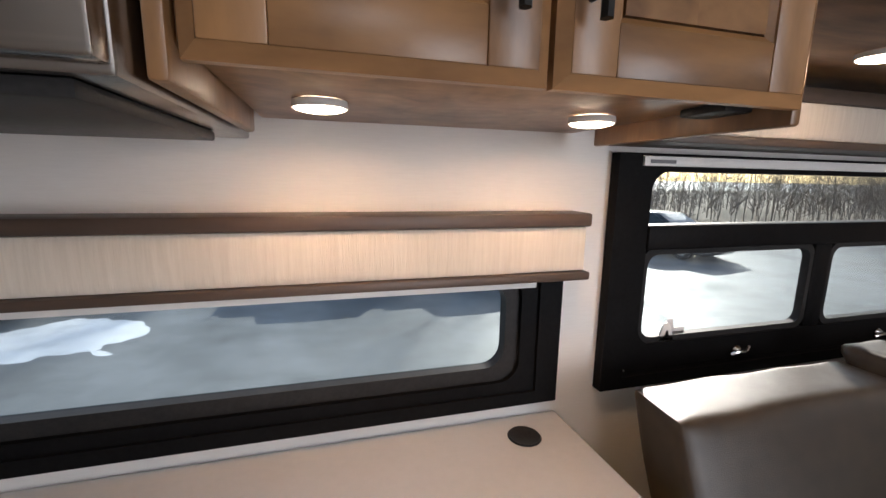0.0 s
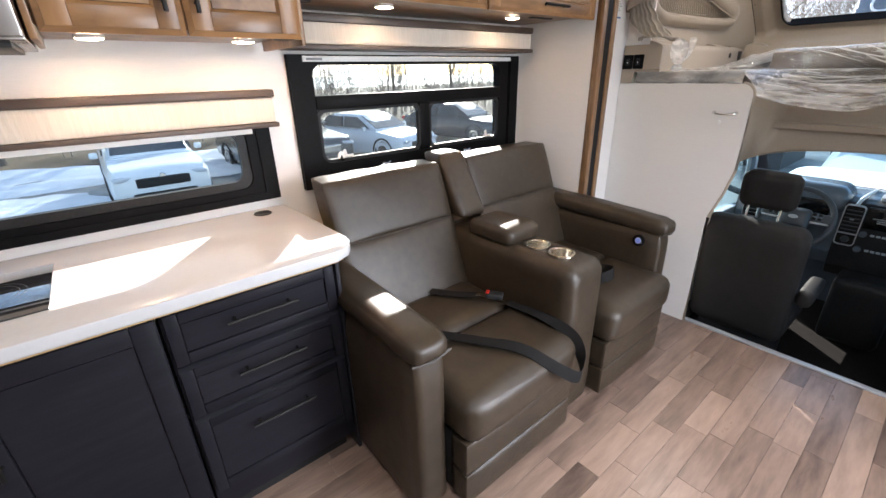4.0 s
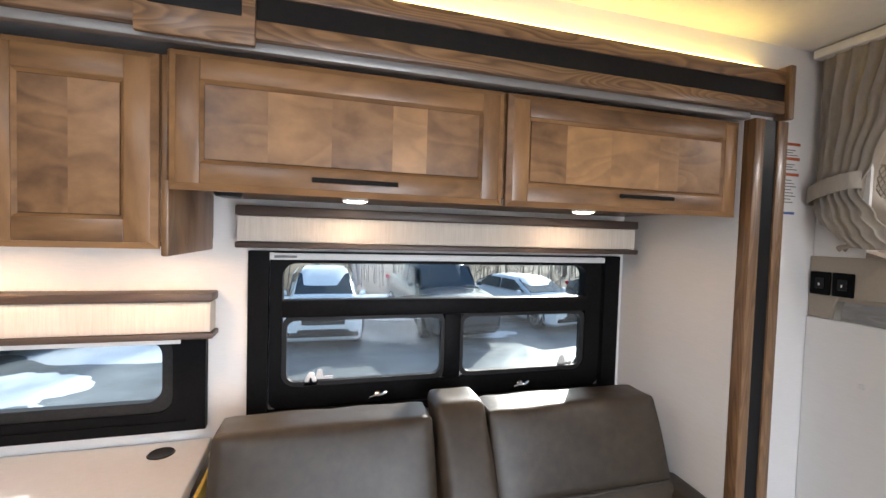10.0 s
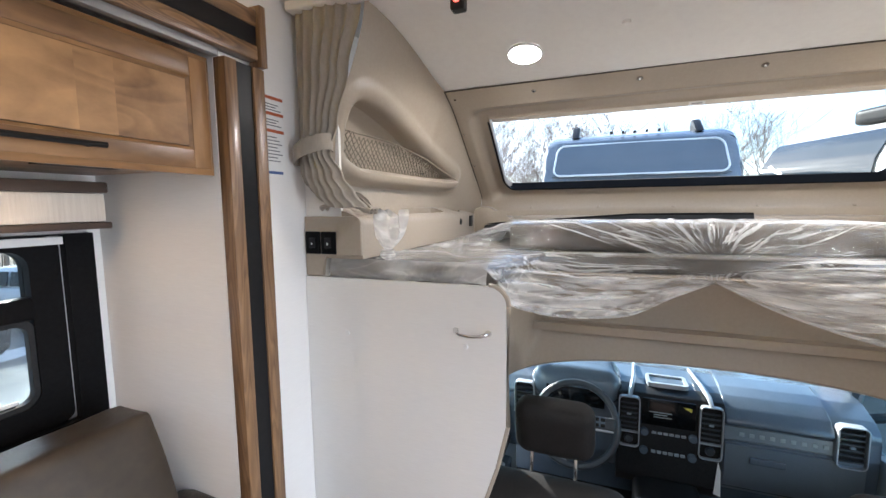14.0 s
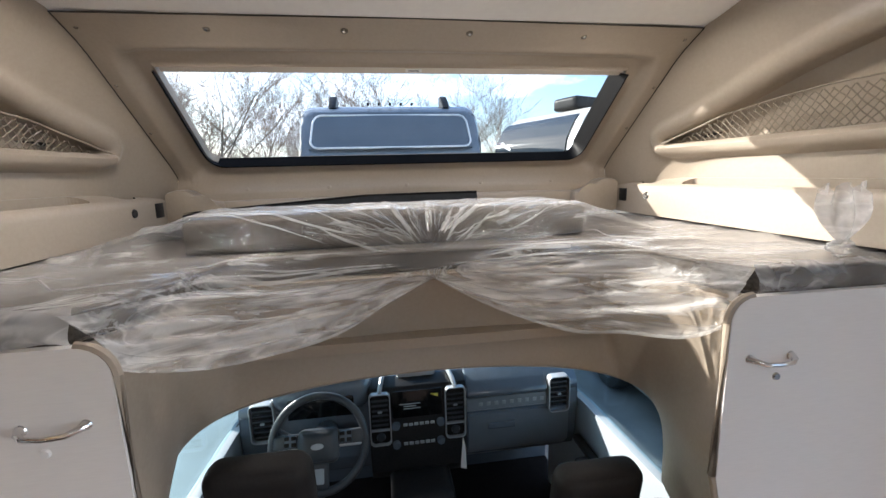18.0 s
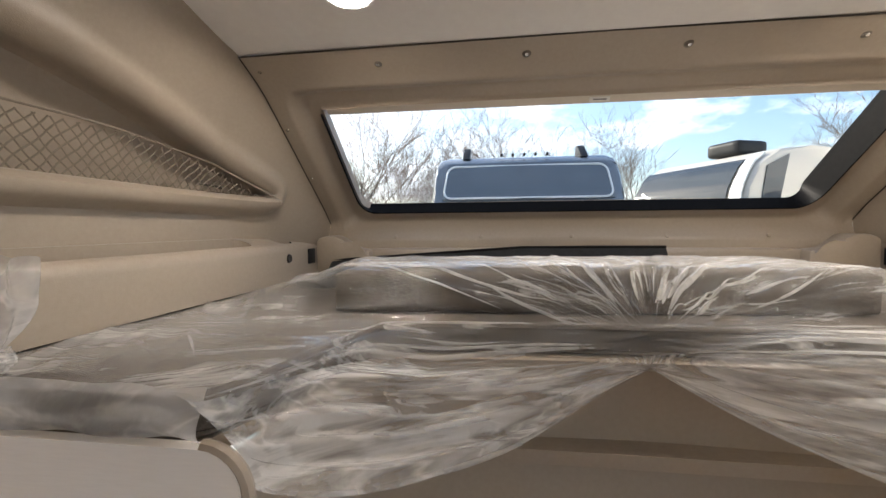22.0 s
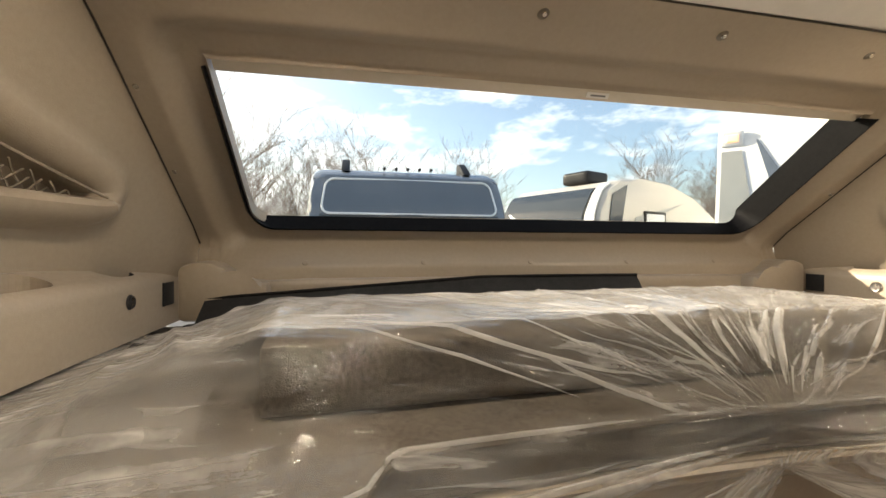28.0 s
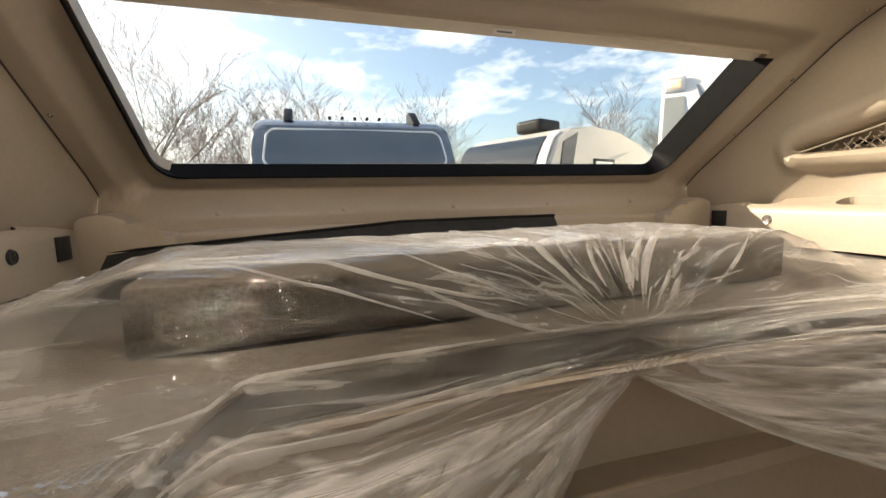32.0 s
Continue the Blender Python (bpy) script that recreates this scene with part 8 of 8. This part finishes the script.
lamp = part("lamp_base", cushion(0.20, -0.16, 4.16, 0.05, 0.24, 0.20, 0.02, 6), M_WHITERV, tr, "white lamp base")
part("lens", cushion(0.175, -0.16, 4.16, 0.03, 0.14, 0.10, 0.014, 6), glow("amber_lens", (1.0, 0.32, 0.02), 0.9), lamp, "amber marker lens")
for pts, mt, lb in ((((-0.04, 1.7), (-0.62, 1.7), (-0.26, 4.0), (-0.05, 4.0)), M_PUTTY, "putty grey front stripe"), (((-0.80, 2.6), (-1.20, 2.6), (-0.42, 4.12), (-0.40, 4.12)), M_GREYRV, "dark grey slanted stripe"), (((-1.45, 3.8), (-2.3, 3.95), (-2.3, 4.25), (-0.95, 4.25)), M_PUTTY, "putty grey upper stripe")):
    def strip(u, v):
        a, b, c, q = pts
        y0, z0 = a[0] + (q[0] - a[0]) * v, a[1] + (q[1] - a[1]) * v
        y1, z1 = b[0] + (c[0] - b[0]) * v, b[1] + (c[1] - b[1]) * v
        return on_front(y0 + (y1 - y0) * u, z0 + (z1 - z0) * u)
    part("stripe", sheet(strip, 4, 14, 0.012), mt, tr, lb)
for yy in (-0.25, -2.25):
    for xx in (4.4, 5.4):
        part("wheel", lathe([(0.0, -0.1), (0.36, -0.1), (0.38, 0), (0.36, 0.1), (0.0, 0.1)], (xx, yy, 0.38), 18, pose(0, 0, 0, 90)), M_TYRE, tr)
part("landing_leg", box(1.3, 1.45, -1.4, -1.25, 0.0, 0.62), M_STEEL, tr)
tr.matrix_basis = pose(7.0, -4.44, GZ, 0, 0, -50)
ts = thing("travel_trailer", (14.0, 2.6, GZ), "white low trailer behind the grey motorhome", "trailer", "trailers ahead")
part("body", cushion(15.5, 2.9, 0.75, 3.0, 1.9, 2.2, 0.15, 6), M_WHITERV, ts)
part("skirt", box(14.2, 16.8, 2.1, 3.7, GZ, -0.3), M_BLACKP, ts)
part("vent", cushion(15.0, 3.0, 1.92, 0.35, 0.35, 0.18, 0.04, 5), M_WHITERV, ts)

# ---- bare trees ----
M_BARK = pbr("grey_brown_bark", (0.27, 0.225, 0.185), (0.16, 0.13, 0.105), 0.9, scale=6, stretch=(1, 1, 0.3), bump=0.6, bscale=30)
M_BRUSH = pbr("pale_brush", (0.36, 0.295, 0.24), (0.24, 0.195, 0.16), 0.9, scale=2)
M_TWIG = pbr("twig_bark", (0.33, 0.26, 0.21), (0.22, 0.17, 0.135), 0.9, scale=6)


class Limbs:
    """Collects thin tapered tubes and makes them one mesh."""

    def __init__(self):
        self.verts, self.faces = [], []

    def add(self, pts, rad, n):
        at = len(self.verts)
        for i, p in enumerate(pts):
            d = (pts[min(i + 1, len(pts) - 1)] - pts[max(i - 1, 0)]).normalized()
            s = d.cross(Vector((0.3, 0.9, 0.2))).normalized()
            t = d.cross(s)
            for k in range(n):
                w = 2 * math.pi * k / n
                self.verts.append(p + (s * math.cos(w) + t * math.sin(w)) * rad[i])
        for i in range(len(pts) - 1):
            for k in range(n):
                self.faces.append((at + i * n + k, at + i * n + (k + 1) % n, at + (i + 1) * n + (k + 1) % n, at + (i + 1) * n + k))

    def make(self, name, mat, parent=None, label=""):
        me = bpy.data.meshes.new(name)
        me.from_pydata(self.verts, [], self.faces)
        me.materials.append(mat)
        me.shade_smooth()
        ob = new(name, me)
        if parent:
            ob.parent = parent
        return tagged(ob, label)


def bare_tree(name, h, spread, seed, label, stems=1):
    """A short trunk that parts into steep limbs, boughs, branches and twigs."""
    rd = random.Random(seed)
    t = thing(name, (0, 0, 0), label, "tree", "bare trees")
    trunk, crown = Limbs(), Limbs()

    def grow(p, d, length, r, depth):
        pts, rad = [p], [r]
        n = (4, 5, 4, 3, 2)[depth]
        for i in range(n):
            d = (d + Vector((rd.uniform(-1, 1), rd.uniform(-1, 1), rd.uniform(-0.3, 0.6))) * (0.06, 0.13, 0.17, 0.2, 0.2)[depth]).normalized()
            p = p + d * length / n
            pts.append(p)
            rad.append(max(r * (1 - 0.7 * (i + 1) / n), 0.005))
        (trunk if depth < 2 else crown).add(pts, rad, (7, 6, 4, 3, 3)[depth])
        if depth >= 4:
            return
        kids = (6, 8, 6, 5)[depth]
        for k in range(kids):
            f = (0.45, 0.22, 0.15, 0.1)[depth]
            f += (0.99 - f) * (k + rd.random()) / kids
            i = min(int(f * n), n - 1)
            q = pts[i].lerp(pts[i + 1], f * n - i)
            az = rd.uniform(0, 2 * math.pi)
            out = Vector((math.cos(az), math.sin(az), rd.uniform(-0.1, 0.6))).normalized()
            grow(q, (d * 0.75 + out * spread).normalized(), length * rd.uniform(*((0.75, 1.05), (0.38, 0.55), (0.4, 0.6), (0.4, 0.65))[depth]), max(r * (1 - 0.7 * f) * 0.62, 0.008), depth + 1)

    for s in range(stems):
        az = rd.uniform(0, 6.28)
        lean = 0.0 if stems == 1 else 0.3
        grow(Vector((0.2 * s, 0.1 * s, -0.1)), Vector((lean * math.cos(az), lean * math.sin(az), 1)).normalized(), h * 0.52, h * 0.0135, 0)
    trunk.make("trunk", M_BARK, t)
    crown.make("crown", M_TWIG, t, "fine bare twigs")
    return t


kinds = [bare_tree("bare_tree", 10.0, 0.62, 1, "tall leafless tree with a wide twiggy crown"), bare_tree("bare_tree", 9.0, 0.85, 5, "leafless tree with a broad twiggy crown", 2), bare_tree("bare_tree", 10.0, 0.5, 9, "tall slim leafless tree")]
spots = [(30, -1.6, 0.95), (28, 2.9, 0.95), (31, -5.2, 0.85), (32, -9.2, 0.9), (36, -12.8, 0.6), (40, -18.5, 0.6), (30, -24.5, 1.1), (31, -28, 1.1), (29, 6.0, 0.9), (27, 8.4, 1.05), (31, 11.5, 1.1), (34, 0.6, 0.7), (37, -7.4, 0.75), (38, 5, 0.8), (28, -31.5, 1.1), (40, 9, 0.9), (25, 13, 1.0), (35, -22, 0.8)]
spots2 = [(-2.5, 19.5, 1.75), (2.6, 21.0, 1.7), (-20, 26, 1.1), (-13, 27, 1.1), (-5.5, 26, 1.15), (0.5, 28, 1.1), (5.2, 25, 1.1), (10.5, 28, 1.15), (17, 25, 1.1), (24, 27, 1.1)]
rt = random.Random(11)
for i, (x, y, s) in enumerate(spots + spots2):
    k = kinds[i % 3]
    m = Matrix.Translation((x, y, GZ)) @ pose(0, 0, 0, 0, 0, rt.uniform(0, 360))
    o = copy_thing(k, m) if i > 2 else k
    if i <= 2:
        o.matrix_basis = m
    o.scale = (s, s, s)
# undergrowth and far trunks
brush = Limbs()
for i in range(2300):
    if i < 1300:
        x, y = rt.uniform(-48, 55), 19.5 + abs(rt.gauss(0, 1)) * 12
    else:
        y = rt.uniform(-40, 22)
        thick = y > 1.5 or y < -20
        x = (27 if thick else 40) + abs(rt.gauss(0, 1)) * 9
    h = rt.uniform(3.5, 9 if i < 1300 else 6.5) if i % 3 else rt.uniform(1.0, 3.0)
    p = Vector((x, y, GZ - 0.1))
    lean = Vector((rt.uniform(-0.10, 0.10), rt.uniform(-0.10, 0.10), 1))
    top = p + lean * h + Vector((rt.uniform(-0.4, 0.4), rt.uniform(-0.4, 0.4), 0))
    brush.add([p, p + lean * h * 0.5, top], [0.010 + 0.003 * h, 0.013, 0.005], 4)
    for k in range(12):
        q = p + lean * h * rt.uniform(0.25, 0.97)
        m1 = q + Vector((rt.uniform(-1, 1), rt.uniform(-1, 1), rt.uniform(0.3, 1.2))) * rt.uniform(0.4, 1.0)
        brush.add([q, m1], [0.014, 0.008], 3)
        for z in range(2):
            brush.add([m1, m1 + Vector((rt.uniform(-1, 1), rt.uniform(-1, 1), rt.uniform(0.0, 1.0))) * 0.6], [0.008, 0.004], 3)
tagged(brush.make("far_woods", M_BRUSH), "thicket of thin bare trunks and brush", "woods", kind="stuff")

# ---- floor planks ----
rp = random.Random(2)
wdt = 0.092
planks = {}
count = 0
rest = bmesh.new()
row = 0
y = C - HALF
while y < 0.60:
    x = -2.0 - rp.uniform(0, 0.6)
    while x < 2.60:
        ln = rp.choice((0.46, 0.46, 0.62, 0.31))
        x0, x1 = max(x, -2.0), min(x + ln, 2.603)
        if x1 - x0 > 0.03:
            if x1 > 0.0 and y > -1.55:
                key = (round(x1 - x0, 3))
                if key not in planks:
                    b = box(-(x1 - x0) / 2 + 0.0005, (x1 - x0) / 2 - 0.0005, -wdt / 2 + 0.0005, wdt / 2 - 0.0005, -0.004, 0.0, 0.0006, 1)
                    planks[key] = finish("plank", b, M_PLANK)
                o = new("plank", planks[key])
                o.parent = floor_ob
                o.location = ((x0 + x1) / 2, y + wdt / 2, rp.uniform(-0.0003, 0.0003))
                count += 1
            else:
                box(x0 + 0.0008, x1 - 0.0008, y + 0.0008, y + wdt - 0.0008, -0.004, 0.0, bm=rest)
        x += ln
    y += wdt
tagged(part("plank_rest", rest, M_PLANK, floor_ob, "planks away from the seat", smooth=False), kind="stuff")
